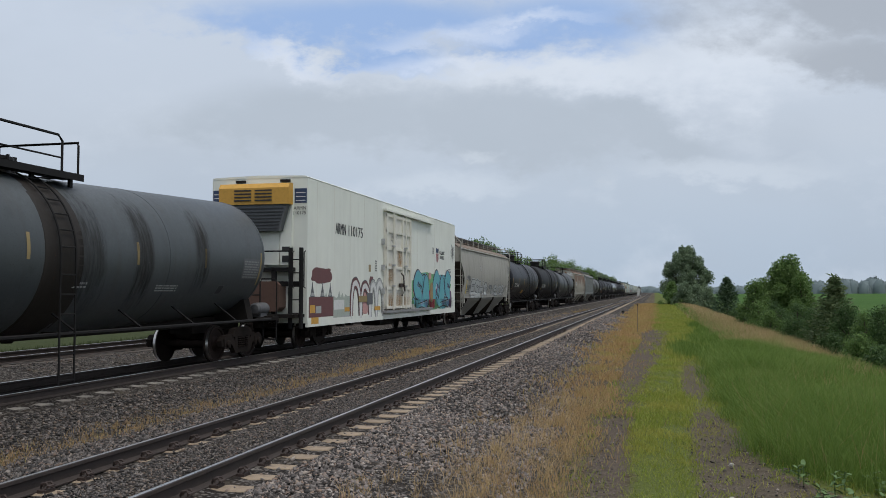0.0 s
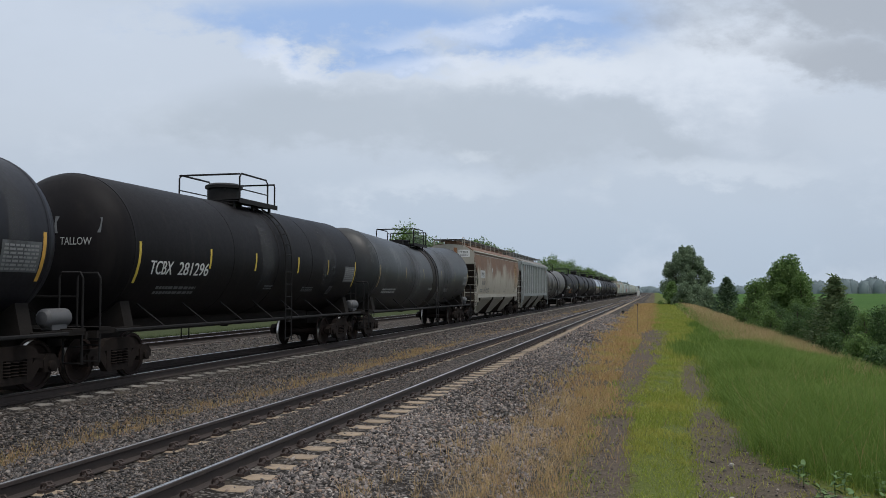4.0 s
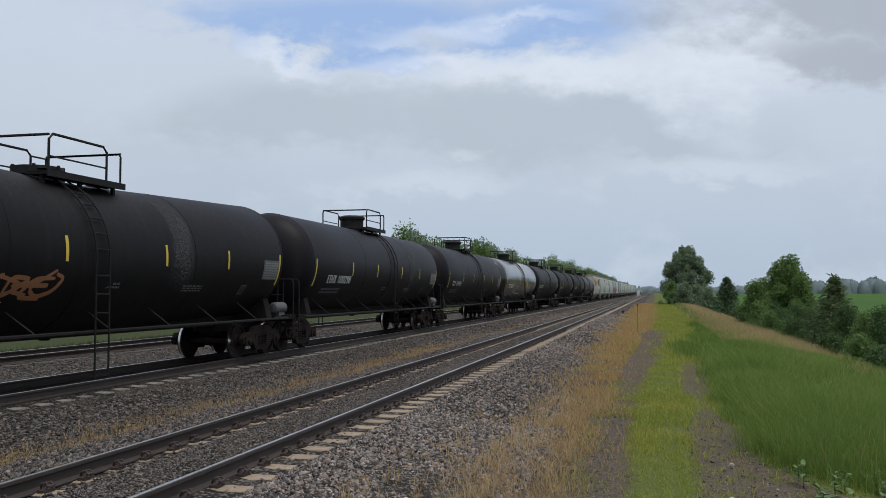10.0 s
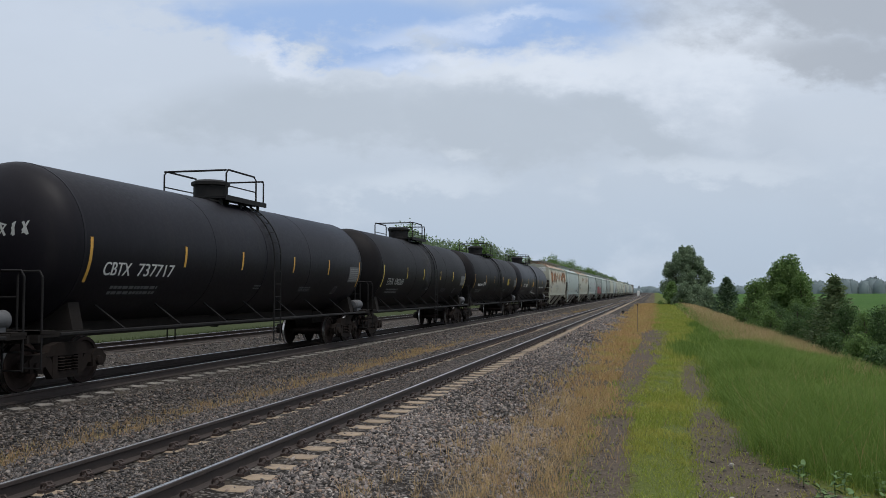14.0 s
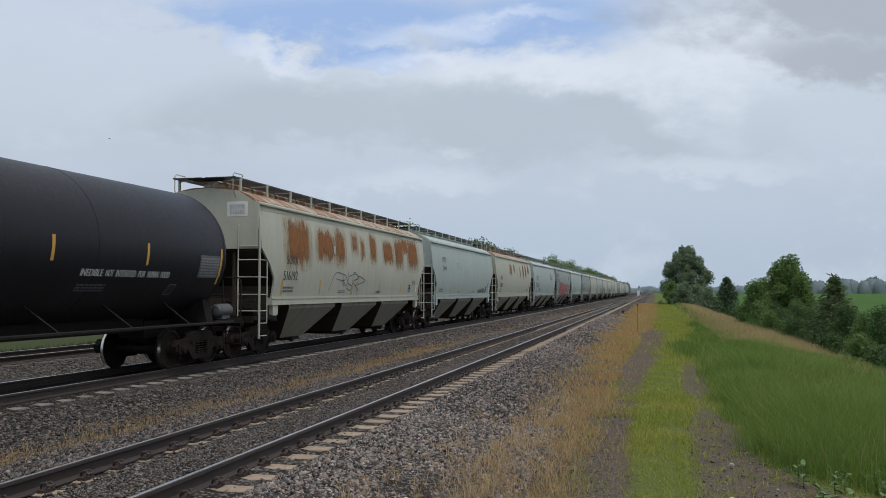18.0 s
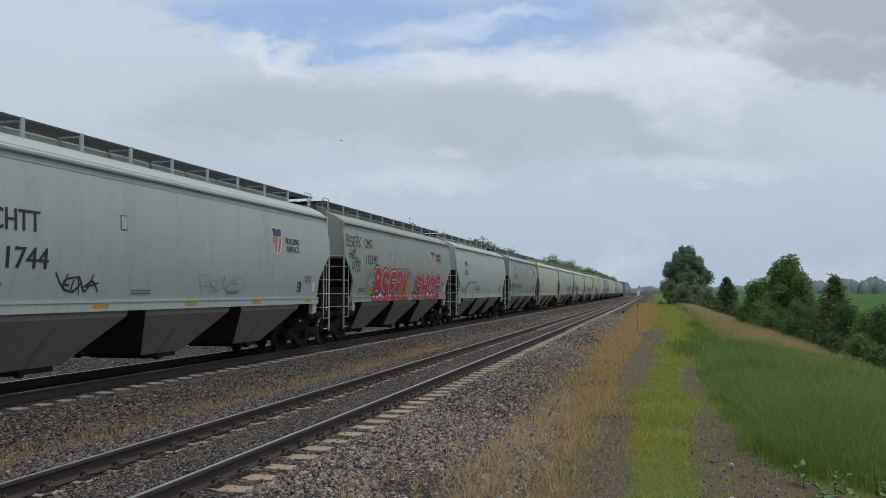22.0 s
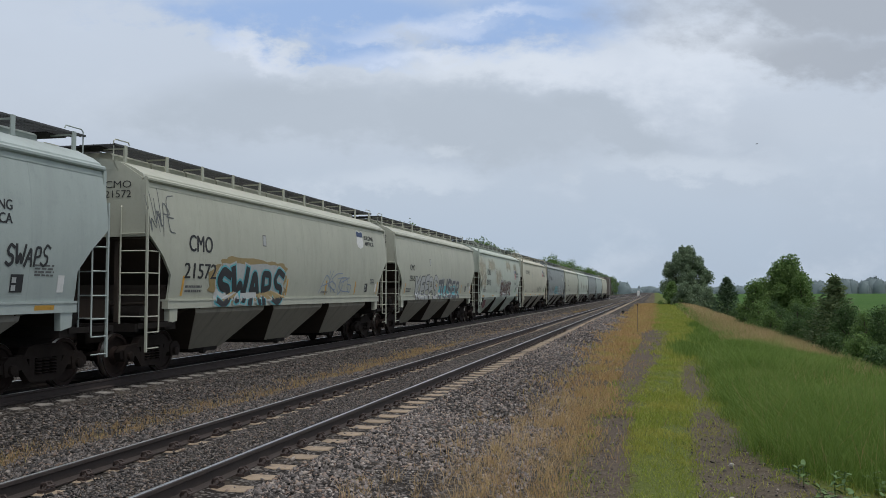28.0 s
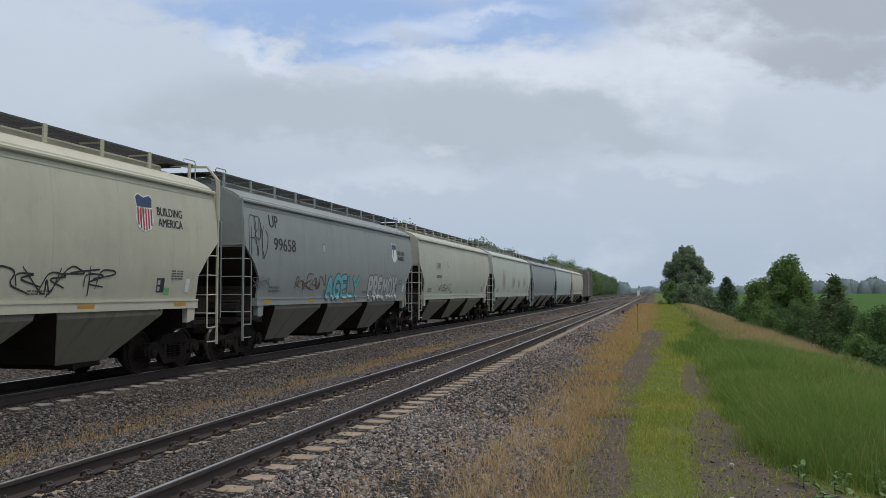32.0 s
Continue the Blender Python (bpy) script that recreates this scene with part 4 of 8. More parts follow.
def hopper_meshes(length, style):
    key = (round(length, 1), style)
    if key in HOPPERS:
        return HOPPERS[key]
    h, e = {}, length / 2
    bulge = (lambda z: 1.55) if style == "ribbed" else hopper_skin
    zs = [1.5, 1.6, 1.85, 2.16, 2.35, 2.56, 2.75, 2.96, 3.2, 3.44, 3.7, 3.95, EAVE + 0.02]
    foot = END_LOW[style]

    def end_inset(z):
        return float(np.interp(z, *END_CUT[style]))
    for side in (-1, 1):
        s = Shape()
        s.loft([[(side * bulge(z), -e + end_inset(z), z), (side * bulge(z), e - end_inset(z), z), (side * (bulge(z) - 0.05), e - end_inset(z), z), (side * (bulge(z) - 0.05), -e + end_inset(z), z)] for z in zs])
        h["side_sheet", side] = s.mesh("side_sheet", MAT["p_white"], 50)
    # seams or ribs on the visible sides
    for side in (-1, 1):
        s = Shape()
        if style == "ribbed":
            h["seam_places"] = [-e + 1.1 + (length - 2.2) * i / 13 for i in range(14)]
            s.box(min(side * 1.55, side * 1.64), max(side * 1.55, side * 1.64), -0.05, 0.05, 1.62, EAVE - 0.06)
        else:
            h["seam_places"] = [-e + length * i / 8 for i in range(1, 8)]
            for y in (0.0,):
                ring = [[(side * (bulge(z) + d), y + w, z) for w, d in ((-0.03, -0.004), (-0.010, 0.0025), (0.010, 0.0025), (0.03, -0.004))] for z in zs[1:]]
                s.loft(ring)
        h["seam", side] = s.mesh("rib" if style == "ribbed" else "seam", MAT["p_white"])
    s = Shape()
    top = bulge(EAVE)
    roof = [(top - 0.03, EAVE + 0.05), (top - 0.05, EAVE + 0.13), (1.25, EAVE + 0.24), (0.9, ROOF - 0.08), (0.5, ROOF), (0, ROOF + 0.02)]
    s.prism(roof + [(-p, q) for p, q in reversed(roof[:-1])] + [(-top + 0.1, EAVE), (top - 0.1, EAVE)], "y", -e, e)
    h["roof"] = s.mesh("roof", MAT["p_white"], 40)
    for side in (-1, 1):
        s = Shape()
        s.tube([(side * (top + 0.015), -e, EAVE + 0.03), (side * (top + 0.015), e, EAVE + 0.03)], 0.055, 8)
        s.box(min(side * (top - 0.04), side * (top + 0.035)), max(side * (top - 0.04), side * (top + 0.035)), -e, e, EAVE - 0.135, EAVE - 0.105)
        if style == "ribbed":
            s.box(min(side * 1.5, side * 1.63), max(side * 1.5, side * 1.63), -e, e, EAVE - 0.14, EAVE)
        h["eave_rail", side] = s.mesh("eave_rail", MAT["p_white"], 40)
    # upper end sheet and the slope below it
    for name, d in (("front", -1), ("rear", 1)):
        s = Shape()
        out = [(-1.52, foot), (1.52, foot), (top - 0.06, EAVE + 0.06), (0.9, ROOF - 0.09), (0, ROOF), (-0.9, ROOF - 0.09), (-top + 0.06, EAVE + 0.06)]
        s.prism(out, "y", d * e - 0.03, d * e + 0.03)
        for x in (-1.47, 1.47):
            s.box(x - 0.05, x + 0.05, d * e - 0.045, d * e + 0.045, foot, EAVE)
        h[name + "_sheet"] = s.mesh("end_sheet", MAT["p_white"])
        s = Shape()
        a, b = d * (e - 0.05), d * (e - 2.35)
        s.add([(-1.5, a, foot + 0.01), (1.5, a, foot + 0.01), (1.48, b, 1.45), (-1.48, b, 1.45), (-1.5, a, foot - 0.05), (1.5, a, foot - 0.05), (1.48, b - d * -0.03, 1.39), (-1.48, b - d * -0.03, 1.39)],
              [(0, 1, 2, 3), (7, 6, 5, 4), (0, 4, 5, 1), (1, 5, 6, 2), (2, 6, 7, 3), (3, 7, 4, 0)])
        h[name + "_slope"] = s.mesh("slope_sheet", MAT["p_white"])
        s = Shape()
        for x in (0.0,):
            s.prism([(d * (e - 0.1), 1.15), (d * (e - 0.18), 1.15), (d * (e - 0.18), foot - 0.06), (d * (e - 0.1), foot - 0.02)], "x", x - 0.04, x + 0.04)
        h[name + "_post"] = s.mesh("end_post", MAT["p_white"])
        s = Shape()
        s.box(-1.42, 1.42, d * (e - 0.98) - 0.02, d * (e - 0.98) + 0.02, 1.15, 1.94)
        s.box(-1.42, 1.42, d * (e - 0.95) - 0.03, d * (e - 0.95) + 0.03, 1.86, 1.94)
        s.cbox(-0.5, 0.35, d * (e - 0.55) - 0.16, d * (e - 0.55) + 0.16, 1.2, 1.62, 0.08)
        s.tube([(-1.1, d * (e - 0.5), 1.45), (1.2, d * (e - 0.5), 1.55)], 0.03, 6)
        h[name + "_bulkhead"] = s.mesh("bulkhead", MAT["p_white"])
    # frame: sills, bolsters, end platforms
    for side in (-1, 1):
        s = Shape()
        sx = 1.60 if style == "ribbed" else 1.548
        s.box(min(side * 1.40, side * sx), max(side * 1.40, side * sx), -e + 0.82, e - 0.82, 1.42, 1.60)
        s.box(min(side * 1.36, side * (sx + 0.014)), max(side * 1.36, side * (sx + 0.014)), -e + 0.82, e - 0.82, 1.585, 1.625)
        for d in (-1, 1):
            y = d * (e - 1.08)
            s.prism([(y - 0.15, 1.10), (y + 0.15, 1.16), (y + 0.17, 1.42), (y - 0.16, 1.42)], "x", min(side * 1.40, side * (sx - 0.02)), max(side * 1.40, side * (sx - 0.02)))
        h["side_sill", side] = s.mesh("side_sill", MAT["p_white"])
    s = Shape()
    s.box(-0.30, 0.30, -e - 0.25, e + 0.25, 0.72, 1.06)
    for d in (-1, 1):
        s.box(-1.5, 1.5, d * (e - 1.0) - 0.22, d * (e - 1.0) + 0.22, 0.98, 1.16)
        s.box(-1.52, 1.52, d * (e + 0.30) - 0.05, d * (e + 0.30) + 0.05, 0.98, 1.14)
        for x in (-1.5, -0.5, 0.5, 1.5):
            s.box(x - 0.04, x + 0.04, min(d * (e + 0.3), d * (e - 1.0)), max(d * (e + 0.3), d * (e - 1.0)), 1.04, 1.14)
    h["underframe"] = s.mesh("underframe", MAT["p_white"])
    h["reservoir"] = Shape().drum((0.95, 0, 1.33), "x", [(-0.45, 0.1), (-0.42, 0.17), (0.25, 0.17), (0.28, 0.1)], 14).mesh("air_reservoir", MAT["p_white"], 35)
    h["valve"] = Shape().cbox(-0.9, -0.4, -0.15, 0.15, 1.14, 1.5, 0.04).mesh("brake_valve", MAT["p_white"])
    # three chutes
    bay = (length - 3.7) / 3
    rings = [((1.47, bay * 0.43), 1.45), ((1.45, bay * 0.42), 1.30), ((0.72, bay * 0.19), 0.40)]
    for side in (-1, 1):
        s = Shape()
        s.loft([[(side * p, -q, z), (side * p, q, z), (side * (p - 0.02), q, z - 0.01), (side * (p - 0.02), -q, z - 0.01)] for (p, q), z in rings])
        h["chute", side] = s.mesh("chute", MAT["p_white"])
        s = Shape()
        s.loft([[(-p + 0.004, side * (q - 0.004), z), (p - 0.004, side * (q - 0.004), z), (p - 0.004, side * (q - 0.03), z), (-p + 0.004, side * (q - 0.03), z)] for (p, q), z in rings])
        h["chute_slope", side] = s.mesh("chute_slope", MAT["p_white"])
    s = Shape()
    s.box(-0.72, 0.72, -0.60, 0.60, 0.30, 0.42)
    s.tube([(-1.0, -0.66, 0.36), (1.0, -0.66, 0.36)], 0.03, 6)
    for x in (-1.0, 1.0):
        s.drum((x, -0.66, 0.36), "x", [(-0.06, 0.07), (0.06, 0.07)], 8)
    h["gate"] = s.mesh("outlet_gate", MAT["p_white"])
    h["bay"] = bay
    h["floor"] = Shape().prism([(-1.40, 1.44), (1.40, 1.44), (0.5, 1.06), (-0.5, 1.06)], "y", -e + 1.9, e - 1.9).mesh("hopper_floor", MAT["p_white"])
    # roof walkway
    for side in (-1, 1):
        s = Shape()
        x = side * 0.70
        for dx in (-0.6, -0.3, -0.10, 0.10, 0.20):
            dx *= side
            s.box(x + dx - 0.006, x + dx + 0.006, -e - 0.25, e + 0.25, 4.765, 4.795)
        s.box(x + side * 0.19 - 0.012, x + side * 0.19 + 0.012, -e - 0.25, e + 0.25, 4.760, 4.802)
        n = int((length + 0.5) / 0.085)
        for i in range(n):
            y = -e - 0.25 + 0.085 * i
            s.box(min(side * 0.06, side * 0.90), max(side * 0.06, side * 0.90), y, y + 0.030, 4.770, 4.790)
        h["walkway", side] = s.mesh("roof_walkway", MAT["dark_steel"])
    h["cross_walk"] = Shape().box(-0.5, 0.5, -0.3, 0.3, 4.752, 4.783).mesh("cross_walk", MAT["dark_steel"])
    for side in (-1, 1):
        s = Shape()
        s.box(min(side * 0.895, side * 0.93), max(side * 0.895, side * 0.93), -0.05, 0.05, 4.34, 4.806)
        s.box(min(side * 0.40, side * 0.895), max(side * 0.40, side * 0.895), -0.02, 0.02, 4.725, 4.757)
        h["post", side] = s.mesh("walkway_post", MAT["p_white"])
    h["hatch"] = Shape().cbox(-0.36, 0.36, -0.74, 0.74, ROOF, ROOF + 0.20, 0.05).mesh("roof_hatch", MAT["p_white"])
    # ladders at the corners: one on the side, one on the end
    for name, d in (("front", -1), ("rear", 1)):
        for side in (-1, 1):
            s = Shape()
            x, a, b = side * 1.57, d * (e + 0.05), d * (e - 0.42)
            s.box(x - 0.022, x + 0.022, a - 0.022, a + 0.022, 0.55, 3.5)
            s.tube([(x, b, 0.95), (x, b, 2.65), (x, b - d * 0.08, 2.85), (x - side * 0.03, b - d * 0.22, 3.0)], 0.018, 6)
            if side < 0:
                for z in SIDE_RUNGS:
                    s.tube([(x, a, z), (x, b, z)], 0.014, 5)
            else:
                h[name + "_rung"] = Shape().tube([(x, a, 0), (x, b, 0)], 0.014, 5).mesh("rung", MAT["p_white"])
            c = side * 0.95
            s.tube([(c, a, 1.1), (c, a, 3.55)], 0.020, 6)
            if side < 0:
                for z in END_RUNGS:
                    s.tube([(x, a, z), (c, a, z)], 0.014, 5)
            else:
                h[name + "_end_rung"] = Shape().tube([(x, a, 0), (c, a, 0)], 0.014, 5).mesh("rung", MAT["p_white"])
            s.tube([(x, a, 3.45), (side * 1.45, d * e, 3.5)], 0.02, 5)
            s.tube([(c, a, 3.55), (c, d * e, 3.6)], 0.02, 5)
            h[name + "_ladder", side] = s.mesh("ladder", MAT["p_white"])
            s = Shape()
            s.box(x - 0.035, x + 0.035, a - 0.04, a + 0.04, 3.5, 4.48)
            s.tube([(x, a, 4.46), (x - side * 0.30, a, 4.80), (side * 0.75, a, 4.82)], 0.035, 6)
            h[name + "_tall", side] = s.mesh("corner_post", MAT["p_white"])
            x = side * 0.86
            s = Shape().tube([(x, d * (e + 0.05), 4.25), (x, d * (e + 0.22), 4.45), (x, d * (e + 0.22), 4.86), (x, d * (e + 0.16), 4.90), (x, d * (e - 0.30), 4.90), (x, d * (e - 0.34), 4.84)], 0.014, 5)
            h[name + "_grab", side] = s.mesh("grab_iron", MAT["p_white"])
    HOPPERS[key] = h
    return h


def make_hopper(label, length, paint, roof=None, style="curved", chute=None, trim=None, ends=None, tall=False, seam=None):
    h = hopper_meshes(length, style)
    e = length / 2
    roof, trim = roof or paint, trim or paint
    chute = chute or paint
    car = thing("covered_hopper", label, "freight car", "cars of the freight train")
    walkways = {}
    for side in (-1, 1):
        body = part("side_sheet", h["side_sheet", side], paint, car)
        for y in h["seam_places"]:
            part("rib" if style == "ribbed" else "seam", h["seam", side], seam or paint, body, at=pose(0, y, 0))
        part("eave_rail", h["eave_rail", side], trim, car)
        part("side_sill", h["side_sill", side], trim, car)
        walkways[side] = part("roof_walkway", h["walkway", side], MAT["grating"], car, "dark steel grating walkway", at=pose(0, 0, 0.07))
        n = max(3, int(round(length / 1.66)))
        for i in range(n + 1):
            part("walkway_post", h["post", side], trim, walkways[side], at=pose(0, -e + 0.12 + (length - 0.24) * i / n, 0))
        for name in ("front", "rear"):
            ladder = part("ladder", h[name + "_ladder", side], trim, car)
            if side > 0:
                for z in SIDE_RUNGS:
                    part("rung", h[name + "_rung"], trim, ladder, at=pose(0, 0, z))
                for z in END_RUNGS:
                    part("rung", h[name + "_end_rung"], trim, ladder, at=pose(0, 0, z))
            if tall:
                part("corner_post", h[name + "_tall", side], trim, car)
            part("grab_iron", h[name + "_grab", side], trim, walkways[side])
    part("roof", h["roof"], roof, car)
    for d, name in ((-1, "front"), (1, "rear")):
        part("end_sheet", h[name + "_sheet"], ends or paint, car)
        part("slope_sheet", h[name + "_slope"], MAT["inner_grime"], car, "grimy brown slope sheet")
        part("bulkhead", h[name + "_bulkhead"], MAT["inner_grime"], car, "grimy brown bulkhead above the bogie")
        for x in (-0.75, 0.75):
            part("end_post", h[name + "_post"], MAT["inner_grime"], car, at=pose(x, 0, 0))
        part("cross_walk", h["cross_walk"], MAT["dark_steel"], car, at=pose(0, d * (e - 0.1), 0.07))
        part("air_reservoir", h["reservoir"], MAT["underframe"], car, at=pose(0, d * (e - 0.45), 0))
        part("brake_valve", h["valve"], MAT["underframe"], car, at=pose(0, d * (e - 0.55), 0))
    part("underframe", h["underframe"], MAT["underframe"], car, "grimy steel underframe")
    # floor and end slopes take a dark paint that carries the shade between chutes
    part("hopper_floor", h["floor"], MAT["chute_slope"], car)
    for i in (-1, 0, 1):
        c = part("chute", h["chute", 1], chute, car, "dirty painted chute", at=pose(0, i * h["bay"], 0))
        part("chute_side", h["chute", -1], chute, c)
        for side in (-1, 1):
            part("chute_slope", h["chute_slope", side], MAT["chute_slope"], c, "end slope with grime and shade in its dark colour")
        part("outlet_gate", h["gate"], MAT["underframe"], c)
    for i in range(10):
        part("roof_hatch", h["hatch"], roof, car, at=pose(0, -e + 1.2 + (length - 2.4) * i / 9, 0))
    add_bogie(car, -e + 1.0)
    add_bogie(car, e - 1.0)
    add_couplers(car, e + 0.70)
    return car, (flat_skin(1.552) if style == "ribbed" else hopper_skin)


# ---------------------------------------------------------------- tank car
TANKS = {}
AXIS = 2.70
SAG = 0.27           # dip of the older tanks towards their middle


def tank_skin(r, sag=0.0, e=1.0):
    """Side of a tank; its two halves may slope down to the middle."""
    return lambda z, y=0.0: math.sqrt(max(0.05, r * r - (z - AXIS + sag * max(0.0, 1 - abs(y) / e)) ** 2))


def tank_meshes(length, r, dome):
    key = (round(length, 1), r, dome)
    if key in TANKS:
        return TANKS[key]
    h, e = {}, length / 2
    deep = 0.5 * r
    head = [(-e - deep * math.cos(a), r * math.sin(a)) for a in (math.pi / 2 * i / 9 for i in range(1, 10))]
    outline = [(-e - deep, 0.02)] + head + [(y, r) for y in (-e * 0.66, -e * 0.33, 0, e * 0.33, e * 0.66)] + [(-p, q) for p, q in reversed(head)] + [(e + deep, 0.02)]
    shell = Shape().drum((0, 0, AXIS), "y", outline, 56)
    h["shell"] = shell.mesh("shell", MAT["p_white"], 45)
    if not dome:
        for v in h["shell"].vertices:
            v.co.z -= SAG * max(0.0, 1 - abs(v.co.y) / e)
    h["weld_band"] = Shape().drum((0, 0, AXIS), "y", [(-0.035, r - 0.01), (-0.028, r + 0.005), (0.028, r + 0.005), (0.035, r - 0.01)], 56).mesh("weld_band", MAT["p_white"], 30)
    h["belt"] = Shape().drum((0, 0, AXIS), "y", [(-0.55, r - 0.01), (-0.52, r + 0.012), (0.52, r + 0.012), (0.55, r - 0.01)], 56).mesh("belt", MAT["p_white"], 30)
    # platform, railing and manway on top
    z = AXIS + r
    s = Shape()
    for side in (-1, 1):
        s.box(min(side * 0.45, side * 0.92), max(side * 0.45, side * 0.92), -1.0, 1.45, z - 0.02, z + 0.03)
        for y in (-0.9, 0.2, 1.3):
            s.box(min(side * 0.7, side * 0.76), max(side * 0.7, side * 0.76), y - 0.04, y + 0.04, z - 0.42, z)
        s.box(min(side * 0.9, side * 0.93), max(side * 0.9, side * 0.93), -1.0, 1.45, z - 0.06, z + 0.07)
    for y in (-0.9, 1.35):
        s.box(-0.9, 0.9, y - 0.1, y + 0.1, z + 0.005, z + 0.04)
    h["platform"] = s.mesh("platform", MAT["dark_steel"])
    s = Shape()
    up = z + 0.74
    for side in (-1, 1):
        x = side * 0.9
        s.tube([(x, -0.95, z), (x, -0.95, up - 0.1), (x, -0.85, up), (x, 0.7, up), (x, 0.82, up - 0.1), (x, 0.82, z)], 0.026, 6)
        s.tube([(x, -0.95, up - 0.42), (x, 0.82, up - 0.42)], 0.018, 5)
        s.tube([(x, 1.3, z), (x, 1.3, up - 0.12), (x * 0.96, 1.3, up - 0.06), (-x, 1.3, up - 0.06)], 0.024, 6)
    s.tube([(-0.9, -0.95, up - 0.02), (0.9, -0.95, up - 0.02)], 0.026, 6)
    s.tube([(-0.9, 0.82, up - 0.1), (-0.9, 1.3, up - 0.1)], 0.02, 5)
    h["railing"] = s.mesh("railing", MAT["dark_steel"])
    s = Shape()
    if dome:
        s.drum((0, -0.1, z - 0.1), "z", [(0.0, 0.50), (0.18, 0.50), (0.2, 0.46), (0.50, 0.46), (0.52, 0.52), (0.60, 0.52), (0.66, 0.40), (0.67, 0.02)], 22)
    else:
        s.drum((0, -0.1, z - 0.1), "z", [(0.0, 0.42), (0.26, 0.42), (0.28, 0.47), (0.34, 0.46), (0.38, 0.02)], 18)
        s.tube([(0.1, 0.45, z), (0.1, 0.45, z + 0.3)], 0.09, 8)
        s.tube([(-0.25, 0.65, z), (-0.25, 0.65, z + 0.22)], 0.07, 8)
        s.box(-0.1, 0.3, -0.75, -0.5, z - 0.05, z + 0.2)
    for i in range(6):
        a = i * math.pi / 3
        s.drum((0.47 * math.cos(a), -0.1 + 0.47 * math.sin(a), z + (0.36 if dome else 0.14)), "z", [(0, 0.035), (0.12, 0.035)], 6)
    h["manway"] = s.mesh("manway", MAT["dark_steel"], 35)
    # side ladders follow the curve of the shell, then hang down
    for side in (-1, 1):
        s = Shape()
        for y in (-0.21, 0.21):
            pts = [(side * (r + 0.07) * math.sin(a), y, AXIS + (r + 0.07) * math.cos(a)) for a in (radians(d) for d in range(24, 96, 8))]
            s.tube(pts + [(side * (r + 0.07), y, 1.6), (side * (r + 0.07), y, 0.42)], 0.02, 5)
        for d in (30, 41, 52, 63, 74, 85):
            a = radians(d)
            x, q = side * (r + 0.07) * math.sin(a), AXIS + (r + 0.07) * math.cos(a)
            s.tube([(x, -0.21, q), (x, 0.21, q)], 0.016, 5)
        for q in (2.35, 2.0, 1.65, 1.3, 0.95, 0.48):
            s.tube([(side * (r + 0.07), -0.21, q), (side * (r + 0.07), 0.21, q)], 0.016, 5)
        h["ladder", side] = s.mesh("ladder", MAT["dark_steel"])
    # running rail low on both sides
    for side in (-1, 1):
        s = Shape()
        x = side * 1.5
        s.tube([(x, -e - 0.6, 1.04), (x, e + 0.6, 1.04)], 0.035, 6)
        n = 7
        for i in range(n):
            y = -e * 0.82 + 1.64 * e * i / (n - 1)
            s.tube([(x, y, 1.04), (side * 1.02, y - 0.35, AXIS - math.sqrt(r * r - 1.02 ** 2) - 0.0)], 0.022, 5)
        h["side_rail", side] = s.mesh("side_rail", MAT["dark_steel"])
    for d in (-1, 1):
        y = d * (e - 0.2)
        h["stub_sill", d] = Shape().box(-0.32, 0.32, min(d * (e - 1.5), d * (e + 1.05)), max(d * (e - 1.5), d * (e + 1.05)), 0.72, 1.12).mesh("stub_sill", MAT["dark_steel"])
        s = Shape().prism([(-1.3, 1.02), (1.3, 1.02), (1.16, 1.60), (0.98, 1.52), (0.5, 1.22), (-0.5, 1.22), (-0.98, 1.52), (-1.16, 1.60)], "y", y - 0.16, y + 0.16)
        h["saddle", d] = s.mesh("saddle", MAT["dark_steel"])
        s = Shape()
        s.box(-1.5, 1.5, d * (e + 0.95) - 0.22, d * (e + 0.95) + 0.22, 1.06, 1.12)
        s.box(-1.5, 1.5, d * (e + 1.14) - 0.03, d * (e + 1.14) + 0.03, 0.92, 1.12)
        for x in (-1.46, 1.46):
            s.box(x - 0.03, x + 0.03, min(d * (e - 0.3), d * (e + 1.1)), max(d * (e - 0.3), d * (e + 1.1)), 1.0, 1.1)
        h["end_platform", d] = s.mesh("end_platform", MAT["dark_steel"])
    for d in (-1, 1):
        s = Shape()
        y = d * (e + 1.05)
        for side in (-1, 1):
            x = side * 1.47
            s.tube([(x, y, 1.1), (x, y, 2.05), (x - side * 0.06, y, 2.15), (x - side * 0.45, y, 2.15), (x - side * 0.5, y, 2.05), (x - side * 0.5, y, 1.1)], 0.022, 6)
            s.tube([(x, y, 1.08), (x, y, 0.45)], 0.02, 5)
            s.tube([(x - side * 0.4, y, 1.08), (x - side * 0.4, y, 0.45)], 0.02, 5)
            for q in (0.47, 0.78):
                s.tube([(x, y, q), (x - side * 0.4, y, q)], 0.018, 5)
        s.tube([(-0.97, y, 1.7), (0.97, y, 1.7)], 0.018, 5)
        h["end_rail", d] = s.mesh("end_railing", MAT["dark_steel"])
    s = Shape().drum((0, 0, AXIS - r - 0.32), "z", [(0, 0.10), (0.12, 0.16), (0.2, 0.16), (0.22, 0.30), (0.4, 0.30)], 14)
    s.tube([(-1.2, 0.1, AXIS - r - 0.12), (1.2, 0.1, AXIS - r - 0.12)], 0.02, 5)
    h["sill"] = Shape().box(-0.30, 0.30, -e + 1.5, e - 1.5, 0.88, AXIS - r + 0.06).mesh("centre_sill", MAT["dark_steel"])
    h["outlet"] = s.mesh("bottom_outlet", MAT["dark_steel"], 35)
